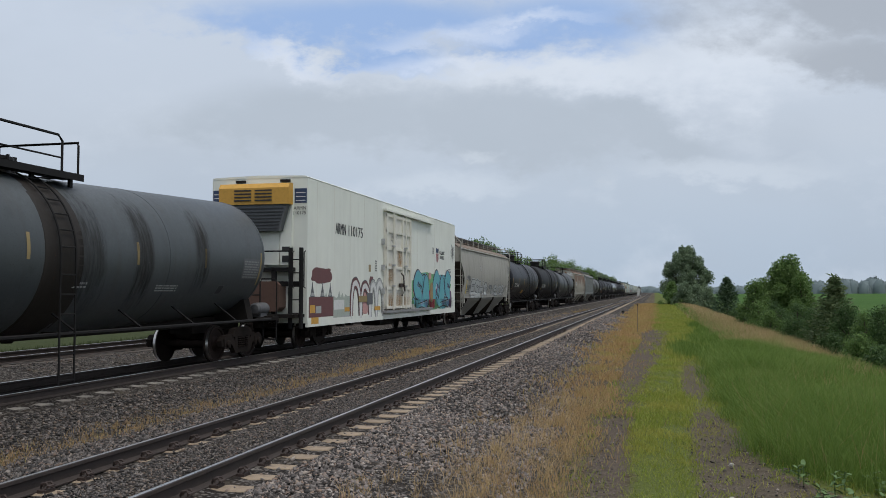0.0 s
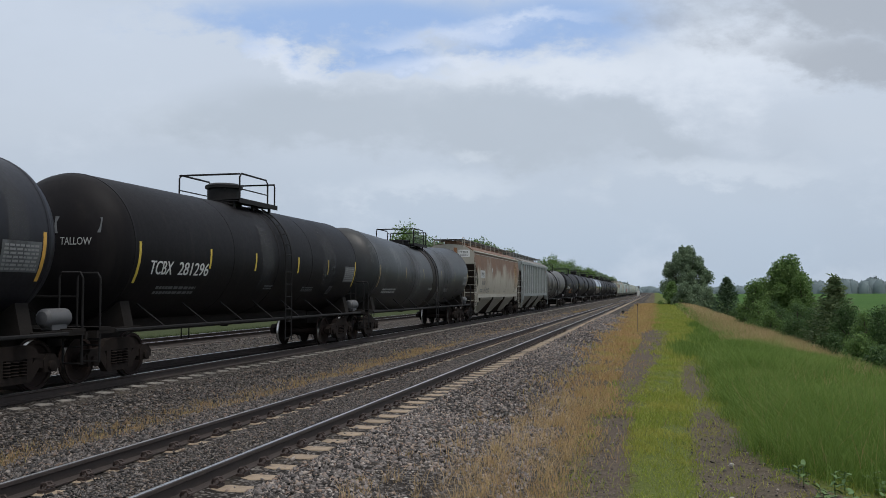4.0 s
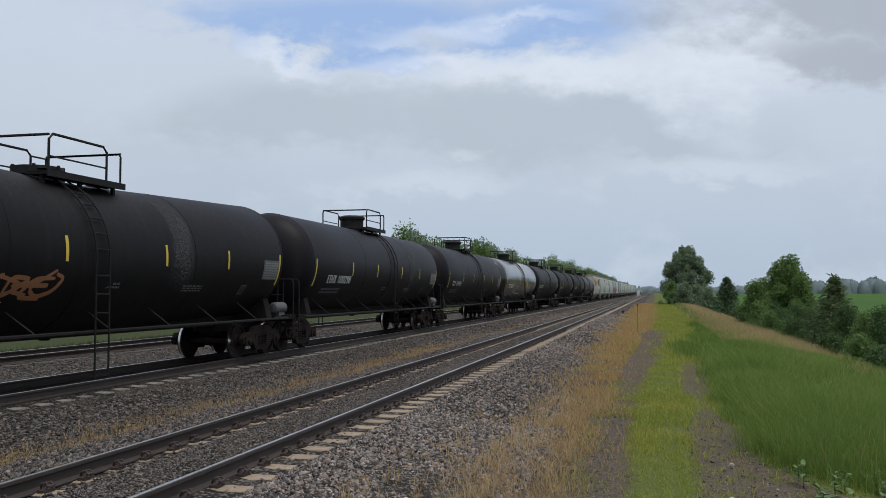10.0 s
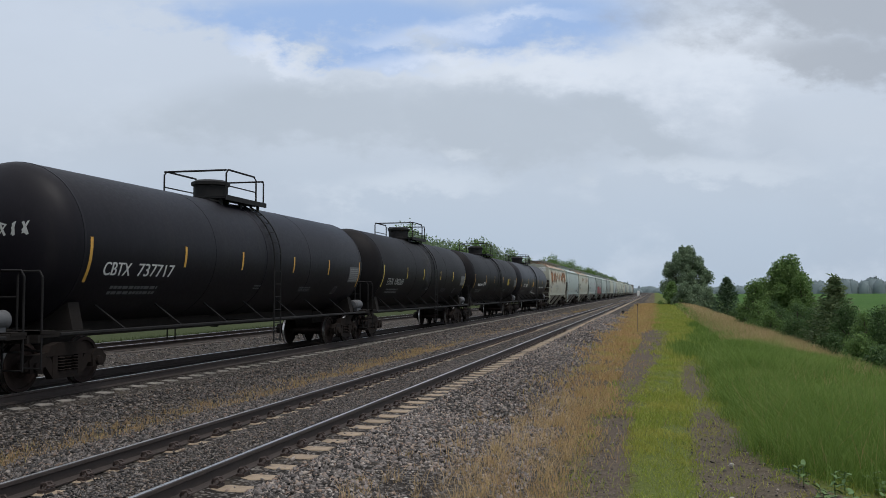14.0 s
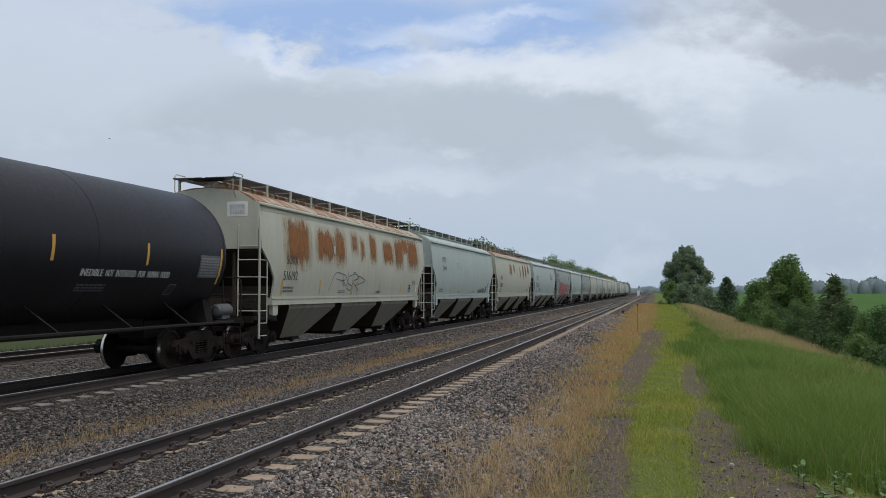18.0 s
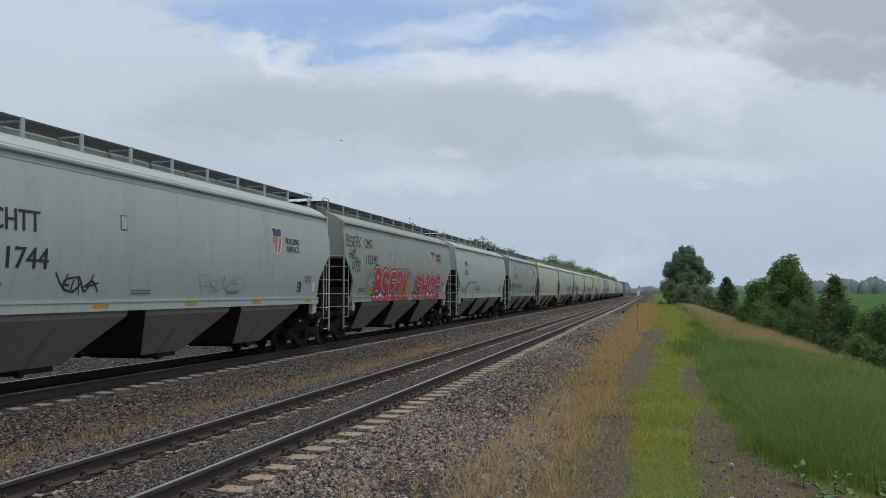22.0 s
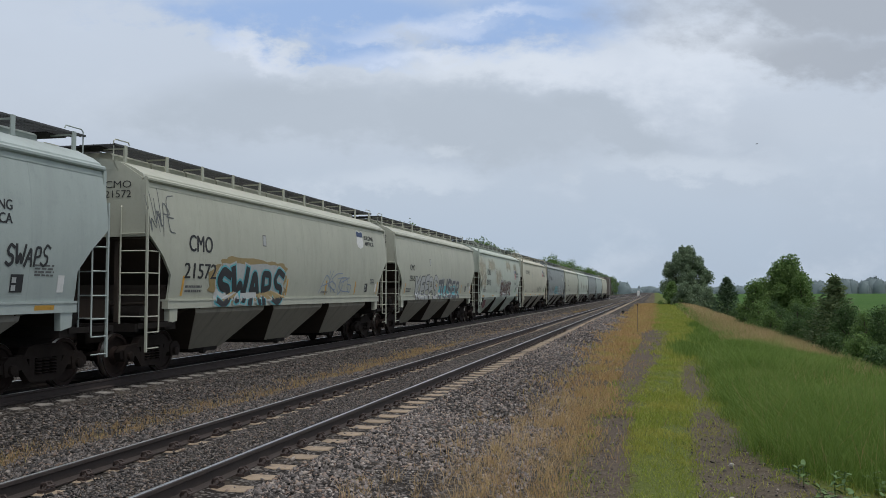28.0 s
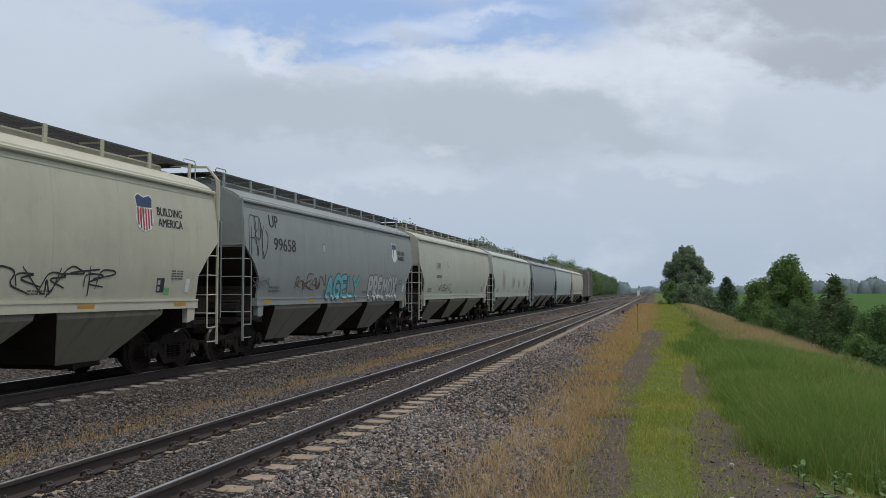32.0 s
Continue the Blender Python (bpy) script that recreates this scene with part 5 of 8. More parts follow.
    s = Shape().drum((1.12, 0, 1.32), "y", [(-0.36, 0.02), (-0.34, 0.12), (-0.28, 0.17), (0.28, 0.17), (0.34, 0.12), (0.36, 0.02)], 16)
    s.box(1.0, 1.24, -0.2, 0.2, 1.1, 1.2)
    h["reservoir"] = s.mesh("air_reservoir", MAT["dark_steel"], 35)
    TANKS[key] = h
    return h


def make_tank(label, length, r, paint, dome=True, steel=None, band=None, climb=0.72, top=0.0, belt=None):
    h = tank_meshes(length, r, dome)
    e = length / 2
    steel = steel or MAT["dark_steel"]
    car = thing("tank_car", label, "freight car", "cars of the freight train")
    shell = part("shell", h["shell"], paint, car)
    sag = 0.0 if dome else SAG

    def dip(y):
        return -sag * max(0.0, 1 - abs(y) / e)
    for y in (-e, -e * 0.36, e * 0.40, e):
        part("weld_band", h["weld_band"], band or paint, shell, at=pose(0, y, dip(y)))
    part("belt", h["belt"], belt or band or paint, shell, at=pose(0, climb, dip(climb)))
    part("platform", h["platform"], steel, car, at=pose(0, top, dip(top)))
    part("railing", h["railing"], steel, car, at=pose(0, top, dip(top)))
    part("manway", h["manway"], steel, car, at=pose(0, top, dip(top)))
    for d in (-1, 1):
        part("ladder", h["ladder", d], steel, car, at=pose(0, climb, dip(climb)))
        part("side_rail", h["side_rail", d], steel, car)
        part("stub_sill", h["stub_sill", d], MAT["underframe"], car)
        part("saddle", h["saddle", d], MAT["underframe"], car)
        part("end_platform", h["end_platform", d], MAT["underframe"], car)
        part("end_railing", h["end_rail", d], steel, car)
    part("centre_sill", h["sill"], MAT["underframe"], car)
    part("bottom_outlet", h["outlet"], MAT["underframe"], car)
    part("air_reservoir", h["reservoir"], MAT["grey_steel"], car, at=pose(0, e + 0.72, 0))
    add_bogie(car, -e + 0.2)
    add_bogie(car, e - 0.2)
    add_couplers(car, e + 1.33)
    return car, tank_skin(r, sag, e)


# ---------------------------------------------------------------- paints of the train
def flat_paint(name, colour, rough=0.6):
    m, k, b = surface(name, rough)
    co = place(k)
    f = k.noise(co, 9.0, 5.0, 0.65)
    k.link(k.mix(k.math("MULTIPLY", k.step(f, 0.45, 0.75), 0.45), colour, tuple(c * 0.6 for c in colour)), b.inputs["Base Color"])
    return m


for key, colour in (("white", (0.62, 0.62, 0.60)), ("black", (0.02, 0.02, 0.022)), ("blue", (0.028, 0.050, 0.115)), ("faded_blue", (0.20, 0.25, 0.33)), ("red", (0.34, 0.022, 0.034)), ("yellow", (0.55, 0.40, 0.05)),
                    ("orange", (0.55, 0.30, 0.05)), ("teal", (0.10, 0.36, 0.40)), ("green", (0.02, 0.22, 0.13)), ("leaf", (0.14, 0.36, 0.16)), ("maroon", (0.13, 0.045, 0.045)), ("pink", (0.50, 0.27, 0.25)),
                    ("silver", (0.42, 0.43, 0.44)), ("sky", (0.15, 0.30, 0.45)), ("purple", (0.13, 0.06, 0.14)), ("grey", (0.22, 0.22, 0.22)), ("print", (0.10, 0.10, 0.10)), ("tan", (0.27, 0.20, 0.085)),
                    ("dusty", (0.36, 0.37, 0.36)), ("rust", (0.26, 0.11, 0.045)), ("palerust", (0.34, 0.19, 0.09)), ("dim", (0.10, 0.105, 0.11)), ("lime", (0.43, 0.30, 0.03)), ("brown", (0.10, 0.055, 0.04)), ("haze", (0.36, 0.40, 0.35))):
    MAT["p_" + key] = flat_paint("sprayed_" + key if key in ("teal", "green", "leaf", "pink", "sky", "purple") else key + "_paint", colour)
MAT["wheel"] = plain("wheel_steel", (0.022, 0.015, 0.013), 0.8, 0.0, 0.4, 8.0)
MAT["casting"] = plain("rusty_casting", (0.018, 0.0135, 0.0115), 0.85, 0.0, 0.4, 7.0)
MAT["dark_steel"] = plain("dark_steel", (0.017, 0.016, 0.016), 0.6, 0.0, 0.35, 6.0)
MAT["underframe"] = plain("grimy_underframe", (0.016, 0.0135, 0.012), 0.85, 0.0, 0.4, 3.0)
MAT["grey_steel"] = plain("grey_steel", (0.085, 0.085, 0.088), 0.6, 0.0, 0.3, 5.0)
MAT["inner_grime"] = car_paint("grimy_brown_inner_sheet", (0.066, 0.052, 0.043), 0.12, 0.7, 0.85, 21.0, shine=0.1)
MAT["grating"] = plain("galvanised_grating", (0.060, 0.060, 0.062), 0.6, 0.0, 0.3, 4.0)
MAT["dark_seam"] = plain("dark_weld_seam", (0.07, 0.072, 0.068), 0.7, 0.0, 0.35, 2.5)
MAT["soft_rust"] = stain_material("streaked_rust_stain", (0.19, 0.070, 0.028), (0.31, 0.15, 0.062), (1.0, 3.2, 0.40), 0.92, 0.38, 0.62)
MAT["pale_rust"] = stain_material("pale_rust_stain", (0.36, 0.22, 0.11), (0.40, 0.27, 0.15), (1.0, 3.0, 0.5), 0.6, 0.25, 0.75)
MAT["rust_blush"] = stain_material("tan_rust_blush", (0.38, 0.26, 0.135), (0.42, 0.32, 0.19), (1.0, 1.3, 1.0), 0.5, 0.30, 0.85)
MAT["rubbed"] = stain_material("rubbed_pale_band", (0.06, 0.062, 0.066), (0.11, 0.112, 0.115), (1.0, 1.2, 0.25), 0.5, 0.34, 0.78)
MAT["yellow_mist"] = stain_material("thin_yellow_spray", (0.45, 0.36, 0.05), (0.40, 0.30, 0.05), (1.0, 1.5, 1.5), 0.7, 0.15, 0.6)
MAT["dirt_streak"] = stain_material("dark_dirt_streak", (0.018, 0.016, 0.014), (0.04, 0.035, 0.03), (1.0, 3.0, 0.35), 0.6, 0.36, 0.72)
for key in ("wheel", "casting", "underframe", "dark_steel"):
    MAT[key].node_tree.nodes["Principled BSDF"].inputs["Specular IOR Level"].default_value = 0.12
# road grime, darkened further to paint in the shade under the hoppers
MAT["chute_slope"] = car_paint("shade_and_road_grime", (0.052, 0.042, 0.035), 0.1, 0.5, 0.85, 27.0, shine=0.1)
make_gear()

PAINT = {
    "grey_tank": car_paint("worn_grey_tank", (0.056, 0.064, 0.068), 0.12, 0.9, 0.45, 1.0, wear=1.1),
    "white_box": car_paint("white_box", (0.72, 0.735, 0.665), 0.0, 0.14, 0.5, 2.0, wear=0.12),
    "grey_hopper": car_paint("stained_grey_hopper", (0.305, 0.293, 0.255), 0.12, 0.6, 0.6, 3.0),
    "rusty_roof": car_paint("rusty_roof", (0.20, 0.165, 0.135), 0.42, 0.6, 0.8, 3.5, shine=0.15),
    "black_tank": car_paint("black_tank", (0.0080, 0.0070, 0.0100), 0.02, 0.3, 0.50, 4.0, shine=0.15, wear=1.1),
    "blue_black_tank": car_paint("blue_black_tank", (0.0120, 0.0118, 0.0155), 0.02, 0.3, 0.45, 4.5, shine=0.2, wear=1.1),
    "old_black_tank": car_paint("dusty_black_tank", (0.0078, 0.0068, 0.0076), 0.05, 0.4, 0.55, 5.0, shine=0.12, wear=1.1),
    "pale_tank": car_paint("streaked_dark_tank", (0.024, 0.026, 0.027), 0.06, 0.9, 0.45, 6.0, wash=0.22, wear=1.1),
    "rust_hopper": car_paint("rusty_tan_hopper", (0.31, 0.285, 0.23), 0.2, 0.35, 0.65, 7.0, rust_from=2.75),
    "celadon": car_paint("faded_green_cream_hopper", (0.400, 0.438, 0.378), 0.05, 0.25, 0.58, 25.0),
    "steel_hopper": car_paint("blue_grey_ribbed_hopper", (0.240, 0.256, 0.250), 0.09, 0.6, 0.55, 8.0),
    "dusty_tank": car_paint("dusty_grey_tank", (0.070, 0.067, 0.060), 0.20, 0.8, 0.5, 9.0, wear=1.1, wash=0.16),
    "glossy_tank": car_paint("glossy_black_tank", (0.006, 0.006, 0.008), 0.0, 0.04, 0.30, 10.0, 0.8, shine=0.5),
    "beige": car_paint("cream_hopper", (0.395, 0.400, 0.328), 0.04, 0.22, 0.58, 11.0),
    "pale_green": car_paint("pale_green_grey_hopper", (0.335, 0.385, 0.360), 0.03, 0.2, 0.55, 12.0),
    "rust_end": car_paint("pale_grey_end_with_rust", (0.34, 0.32, 0.27), 0.25, 0.3, 0.6, 7.5),
    "pale_grey": car_paint("pale_grey_hopper", (0.335, 0.380, 0.362), 0.02, 0.2, 0.55, 13.0),
    "mid_grey": car_paint("mid_grey_hopper", (0.250, 0.280, 0.258), 0.02, 0.22, 0.55, 14.0),
    "dark_grey": car_paint("slate_grey_hopper", (0.225, 0.245, 0.237), 0.02, 0.25, 0.55, 15.0),
    "cream": car_paint("yellowed_cream_hopper", (0.44, 0.425, 0.335), 0.04, 0.15, 0.58, 16.0),
    "rusty_cream": car_paint("cream_hopper_with_rust", (0.405, 0.402, 0.330), 0.12, 0.25, 0.58, 17.0),
    "rusty_cream_roof": car_paint("cream_roof_with_rust", (0.40, 0.37, 0.29), 0.78, 0.3, 0.65, 31.0),
    "door": car_paint("stained_white_door", (0.66, 0.64, 0.565), 0.16, 0.5, 0.55, 24.0),
    "stain": car_paint("dark_brown_stain", (0.022, 0.018, 0.015), 0.1, 0.7, 0.6, 22.0, shine=0.2),
    "pale_belt": car_paint("rubbed_grey_belt", (0.055, 0.056, 0.058), 0.05, 0.5, 0.5, 23.0, shine=0.2),
    "drab": car_paint("drab_box", (0.17, 0.155, 0.14), 0.2, 0.5, 0.7, 18.0),
    "chute_grey": car_paint("grimy_grey_chute", (0.225, 0.213, 0.185), 0.14, 1.0, 0.75, 19.0),
    "chute_tan": car_paint("grimy_tan_chute", (0.245, 0.225, 0.182), 0.16, 1.0, 0.75, 20.0),
}

TRAIN = []


def on_train(car, front, length):
    """Stands a car with its body's front end at that place along the track at the start."""
    y = front + length / 2 - 2.43
    car.matrix_basis = pose(TRACKS[1], y, 0)
    TRAIN.append((car, y))
    return car


def tank(front, back, label, paint, r=1.55, dome=True, **more):
    car, skin = make_tank(label, back - front, r, PAINT[paint], dome, **more)
    return on_train(car, front, back - front), skin, (back - front) / 2


def hopper(front, back, label, paint, **more):
    car, skin = make_hopper(label, back - front, PAINT[paint], **more)
    return on_train(car, front, back - front), skin, (back - front) / 2
G, T = {"chute": PAINT["chute_grey"]}, {"chute": PAINT["chute_tan"]}
CARS = {}
CARS[0] = tank(8.84, 24.3, "worn grey tank car with dark stains", "grey_tank", dome=False, climb=-0.45, top=-0.55, belt=PAINT["stain"])
CARS[2] = hopper(49.04, 65.49, "stained grey covered hopper with rusty roof", "grey_hopper", roof=PAINT["rusty_roof"], tall=True, style="old", **G)
CARS[3] = tank(67.35, 81.9, "black tank car with yellow reflectors", "blue_black_tank", climb=0.97, top=0.25)
CARS[4] = tank(84.53, 98.1, "dusty black tank car with reflectors", "old_black_tank")
CARS[5] = tank(100.75, 117.2, "dark tank car with pale grey streaks", "pale_tank", dome=False, belt=PAINT["stain"])
CARS[6] = hopper(119.15, 136.2, "tan covered hopper with heavy rust", "rust_hopper", ends=PAINT["rust_end"], trim=PAINT["rust_end"], style="old", **T)
CARS[7] = hopper(137.67, 154.72, "blue-grey ribbed covered hopper", "steel_hopper", style="ribbed", roof=PAINT["drab"], **G)
CARS[8] = tank(156.75, 172.5, "dusty brownish grey tank car", "dusty_tank", dome=False, climb=-0.75, top=-0.55, belt=PAINT["stain"])
CARS[9] = tank(175.2, 191.02, "dusty black tank car with reflectors", "old_black_tank", dome=False, climb=-0.47, top=-0.2)
CARS[10] = tank(193.5, 209.2, "matt black tank car with reflectors", "black_tank", climb=0.77, top=0.05)
CARS[11] = tank(211.85, 227.45, "matt black tank car with reflectors", "black_tank", climb=0.60, top=-0.12)
CARS[12] = tank(230.08, 245.83, "glossy black tank car", "glossy_tank", climb=0.46, top=-0.26)
CARS[13] = tank(248.4, 264.08, "matt black tank car with reflectors", "black_tank", climb=0.53, top=-0.19)
CARS[14] = tank(266.75, 282.1, "dusty black tank car with reflectors", "old_black_tank", climb=0.54, top=-0.18)
CARS[15] = tank(284.75, 300.78, "matt brownish black tank car", "old_black_tank", climb=0.56, top=-0.16)
CARS[16] = tank(303.45, 320.0, "matt black tank car with reflectors", "blue_black_tank", climb=0.19, top=-0.53)
CARS[17] = hopper(321.98, 339.0, "cream covered hopper with rust stains", "rusty_cream", roof=PAINT["rusty_cream_roof"], **T)
CARS[18] = hopper(340.6, 356.42, "pale green-grey covered hopper with tags", "pale_green", **G)
CARS[19] = hopper(357.75, 374.7, "cream covered hopper with faint rust", "beige", roof=PAINT["rusty_cream_roof"], **T)
CARS[20] = hopper(376.4, 393.22, "pale grey covered hopper with spray tags", "pale_grey", **G)
CARS[21] = hopper(394.7, 410.52, "grey covered hopper with red graffiti", "mid_grey", **G)
CARS[22] = hopper(412.04, 427.65, "pale green-grey covered hopper", "pale_green", **G)
CARS[23] = hopper(429.25, 444.78, "grey covered hopper with red tags", "mid_grey", tall=True, seam=MAT["dark_seam"], **G)
CARS[24] = hopper(446.3, 462.28, "cream covered hopper with faint lettering", "beige", **T)
CARS[25] = hopper(463.75, 480.68, "pale grey covered hopper with green graffiti", "pale_grey", **G)
CARS[26] = hopper(482.14, 498.7, "cream-grey covered hopper with graffiti", "beige", **T)
CARS[27] = hopper(500.13, 515.95, "cream-grey covered hopper with graffiti", "beige", **T)
CARS[28] = hopper(517.45, 534.05, "pale green covered hopper with rust blotches", "celadon", tall=True, chute=PAINT["celadon"])
CARS[29] = hopper(535.46, 551.22, "yellowed cream covered hopper", "cream", tall=True, **T)
CARS[30] = hopper(552.72, 568.65, "slate grey covered hopper with graffiti", "dark_grey", **G)
CARS[31] = hopper(570.0, 586.9, "cream-grey covered hopper with tags", "beige", **T)
CARS[32] = hopper(588.3, 606.0, "pale green covered hopper with rust blotches", "celadon", **G)
CARS[33] = hopper(607.4, 625.0, "slate grey weathered covered hopper", "dark_grey", **G)
CARS[34] = hopper(626.3, 643.6, "pale grey covered hopper", "pale_grey", **G)
CARS[35] = hopper(645.0, 662.0, "yellowed cream covered hopper", "cream", **T)


# ---------------------------------------------------------------- box cars
def box_body(car, e, paint, low, high, half, roof):
    s = Shape()
    s.cbox(-half, half, -e, e, low, high, 0.05)
    body = part("body", s, paint, car)
    s = Shape()
    s.prism([(-half - 0.01, high - 0.02), (half + 0.01, high - 0.02), (half - 0.08, high + 0.03), (0, high + 0.07), (-half + 0.08, high + 0.03)], "y", -e - 0.01, e + 0.01)
    part("roof", s, roof, car)
    s = Shape()
    s.box(-0.32, 0.32, -e - 0.6, e + 0.6, 0.72, 1.05)
    for d in (-1, 1):
        s.box(-1.4, 1.4, d * (e - 2.3) - 0.25, d * (e - 2.3) + 0.25, low - 0.14, low)
    for i in range(6):
        y = -e + 3.5 + (2 * e - 7.0) * i / 5
        s.box(-1.5, 1.5, y - 0.06, y + 0.06, low - 0.12, low)
    s.cbox(0.4, 1.2, -1.6, 0.4, 0.45, 0.85, 0.08)
    part("underframe", s, MAT["underframe"], car)
    add_bogie(car, -e + 2.3)
    add_bogie(car, e - 2.3)
    add_couplers(car, e + 0.95)
    return body


# ---------------------------------------------------------------- lettering, reflectors and spray paint on the cars
def with_sill(skin):
    return lambda z, y=0.0: 1.566 if z < 1.632 else skin(z, y)


def say(i, body, y0, z0, w, h, paint="p_black", bold=0.06, slant=0.0):
    car, skin, e = CARS[i]
    at = 0
    for word in body.split(" "):
        for n in range(2):
            words(word, MAT[paint], car, skin, y0 + w * at / len(body) + bold * n * h, z0, w * (len(word) - 0.15) / len(body), h, 0.0, 0.006 + 0.0015 * n, slant=slant)
        at += len(word) + 1


def piece(i, body, y0, z0, w, h, layers, halo=None, seed=0, slant=0.0):
    """Large sprayed letters: layers of paint and boldness from the back to the front, on a field of colour."""
    car, skin, e = CARS[i]
    skin = with_sill(skin)
    if halo:
        cloud_patch(MAT[halo], car, skin, y0 - 0.12, z0 + 0.04, w + 0.24, h + 0.16, seed, 0.005)
    spray_word(body, [MAT[p] for p, _ in layers], car, skin, y0, z0, w, h, 0.26 if len(layers) > 2 else 0.24, 0.05, seed, slant)


def script(i, body, y0, z0, w, h, paint, thick=0.05, slant=0.15, seed=1):
    """A word in thin sprayed capitals."""
    car, skin, e = CARS[i]
    spray_word(body, [MAT[paint]], car, with_sill(skin), y0, z0, w, h, thick / h, 0.0, seed, slant)


def tag(i, y0, z0, w, h, paint, signs=5, seed=0, thick=0.035):
    car, skin, e = CARS[i]
    return scribble(MAT[paint], car, with_sill(skin), y0, z0, w, h, signs, seed, thick)


def print_rows(i, y0, z0, w, h, paint="p_print", lines=2, cols=2, seed=0):
    car, skin, e = CARS[i]
    return bars(MAT[paint], car, skin, y0, z0, w, h, lines, cols, seed)


def spot(i, name, paint, y0, z0, w, h, slant=0.0, label="", lift=0.005):
    car, skin, e = CARS[i]
    return patch(name, MAT[paint], car, skin, y0, z0, w, h, lift, label, slant)


def emblem(i, y0, z0, w, h, faded=False, slogan=None):
    car, skin, e = CARS[i]
    shield(car, skin, y0, z0, w, h, faded)
    if slogan:
        a, b, c, d = slogan
        say(i, "BUILDING", a, b + d * 0.56, c, d * 0.42)
        say(i, "AMERICA", a + 0.02, b, c * 0.98, d * 0.42)


def end_words(i, lines, x0, z0, w, h, paint="p_black", plate=None):
    """Lettering on the upper end sheet that leads."""
    car, skin, e = CARS[i]
    if plate:
        s = Shape().box(x0 - 0.08, x0 + w + 0.08, -e - 0.036, -e - 0.031, z0 - 0.05, z0 + h * 2 + 0.12)
        part("plate", s, MAT[plate], car)
    for n, body in enumerate(lines):
        pts, faces = lettering(body)
        me = bpy.data.meshes.new("lettering")
        me.from_pydata([(x0 + p * w, -e - 0.042, z0 + (len(lines) - 1 - n) * h * 1.35 + q * h) for p, q in pts], [], faces)
        me.materials.append(MAT[paint])
        part("lettering", me, None, car)


def head_work(i, r, points, faces, paint, x0, z0, w, h, name):
    """Paint on the domed end that leads."""
    car, skin, e = CARS[i]
    verts = []
    for p, q in points:
        x, z = x0 + p * w, z0 + q * h
        verts.append((x, -e - 0.5 * r * math.sqrt(max(0.0, 1 - (x * x + (z - AXIS) ** 2) / (r * r))) - 0.012, z))
    me = bpy.data.meshes.new(name)
    me.from_pydata(verts, [], faces)
    me.materials.append(MAT[paint])
    part(name, me, None, car)


def tank_marks(i, paint="p_yellow", small="p_dim", panel="p_dim"):
    """Reflectors, data panel and small print that every tank car carries."""
    car, skin, e = CARS[i]
    for n, f in enumerate((0.012, 0.23, 0.41, 0.62, 0.80, 0.992)):
        tall = 0.46 if 0 < n < 5 else 0.85
        spot(i, "reflector", paint, -e + f * 2 * e - 0.05, 2.34 - (tall - 0.46) * 0.95, 0.085, tall)
    spot(i, "data_panel", panel, e - 1.15, 2.12, 0.95, 0.52, lift=0.008)
    car_, skin_, _ = CARS[i]
    bars(MAT["p_grey"], car, skin, e - 1.1, 2.15, 0.85, 0.46, 7, 2, i, 0.016)
    spot(i, "placard", panel, e - 2.25, 1.72, 0.30, 0.24, 0.25, lift=0.008)
    spot(i, "placard_face", "p_black", e - 2.22, 1.745, 0.245, 0.19, 0.25, lift=0.013)
    print_rows(i, -e + 1.1, 1.74, 1.7, 0.22, small, 2, 3, i)
    print_rows(i, e * 0.35, 1.80, 0.9, 0.16, small, 3, 2, i + 50)
    print_rows(i, -e * 0.05, 1.86, 0.7, 0.14, small, 2, 2, i + 90)


def hopper_marks(i, strip="p_yellow", sill=None, small="p_print", seed=0):
    car, skin, e = CARS[i]
    if strip:
        for f in (-0.84, -0.5, -0.15, 0.22, 0.56, 0.86):
            spot(i, "reflector", strip, f * e, 1.70, 0.085, 0.44, 0.1)
    if sill:
        for f in (-0.82, -0.42, -0.02, 0.38, 0.80):
            spot(i, "reflector", sill, f * e - 0.25, 1.445, 0.5, 0.115, lift=1.553 - skin(1.5) if skin(2.75) > 1.6 else 0.055)
    spot(i, "consolidated_stencil", "p_black", e - 2.55, 1.78, 0.30, 0.30)
    for q in (1.80, 1.93):
        spot(i, "stencil_box", "p_dusty", e - 2.52, q + 0.01, 0.10, 0.09, lift=0.009)
    spot(i, "paper_tag", "p_white", e - 1.38, 1.78, 0.17, 0.30, lift=0.007)
    print_rows(i, e - 2.0, 2.06, 0.5, 0.22, small, 4, 1, seed + 1)
    print_rows(i, -e + 1.5, 1.78, 0.75, 0.20, small, 2, 2, seed + 2)
    print_rows(i, -e * 0.30, 1.74, 0.7, 0.12, small, 2, 2, seed + 3)
    print_rows(i, e * 0.18, 1.74, 0.6, 0.10, small, 2, 2, seed + 4)
    spot(i, "plate_notice", small, -e + 5.4, 3.0, 0.22, 0.30)
    spot(i, "plate_notice_face", "p_dusty", -e + 5.425, 3.025, 0.17, 0.25, lift=0.010)


for n in (0, 5, 8):
    tank_marks(n, "p_tan", "p_dusty")
for n in (3, 12, 13, 15, 16):
    tank_marks(n, "p_orange")
for n in (4, 9, 10, 11, 14):
    tank_marks(n, "p_yellow")
for n in (2, 6, 7):
    hopper_marks(n, None, seed=n)
spot(2, "reflector", "p_yellow", -6.9, 1.68, 0.16, 0.75, 0.1)
for n in (17, 18, 19, 22, 24, 26, 27):
    hopper_marks(n, "p_orange", seed=n)
for n in (20, 21, 23, 25, 28, 29, 30):
    hopper_marks(n, None, "p_orange", seed=n)
for n in (31, 32, 33, 34, 35):
    hopper_marks(n, None, seed=n)

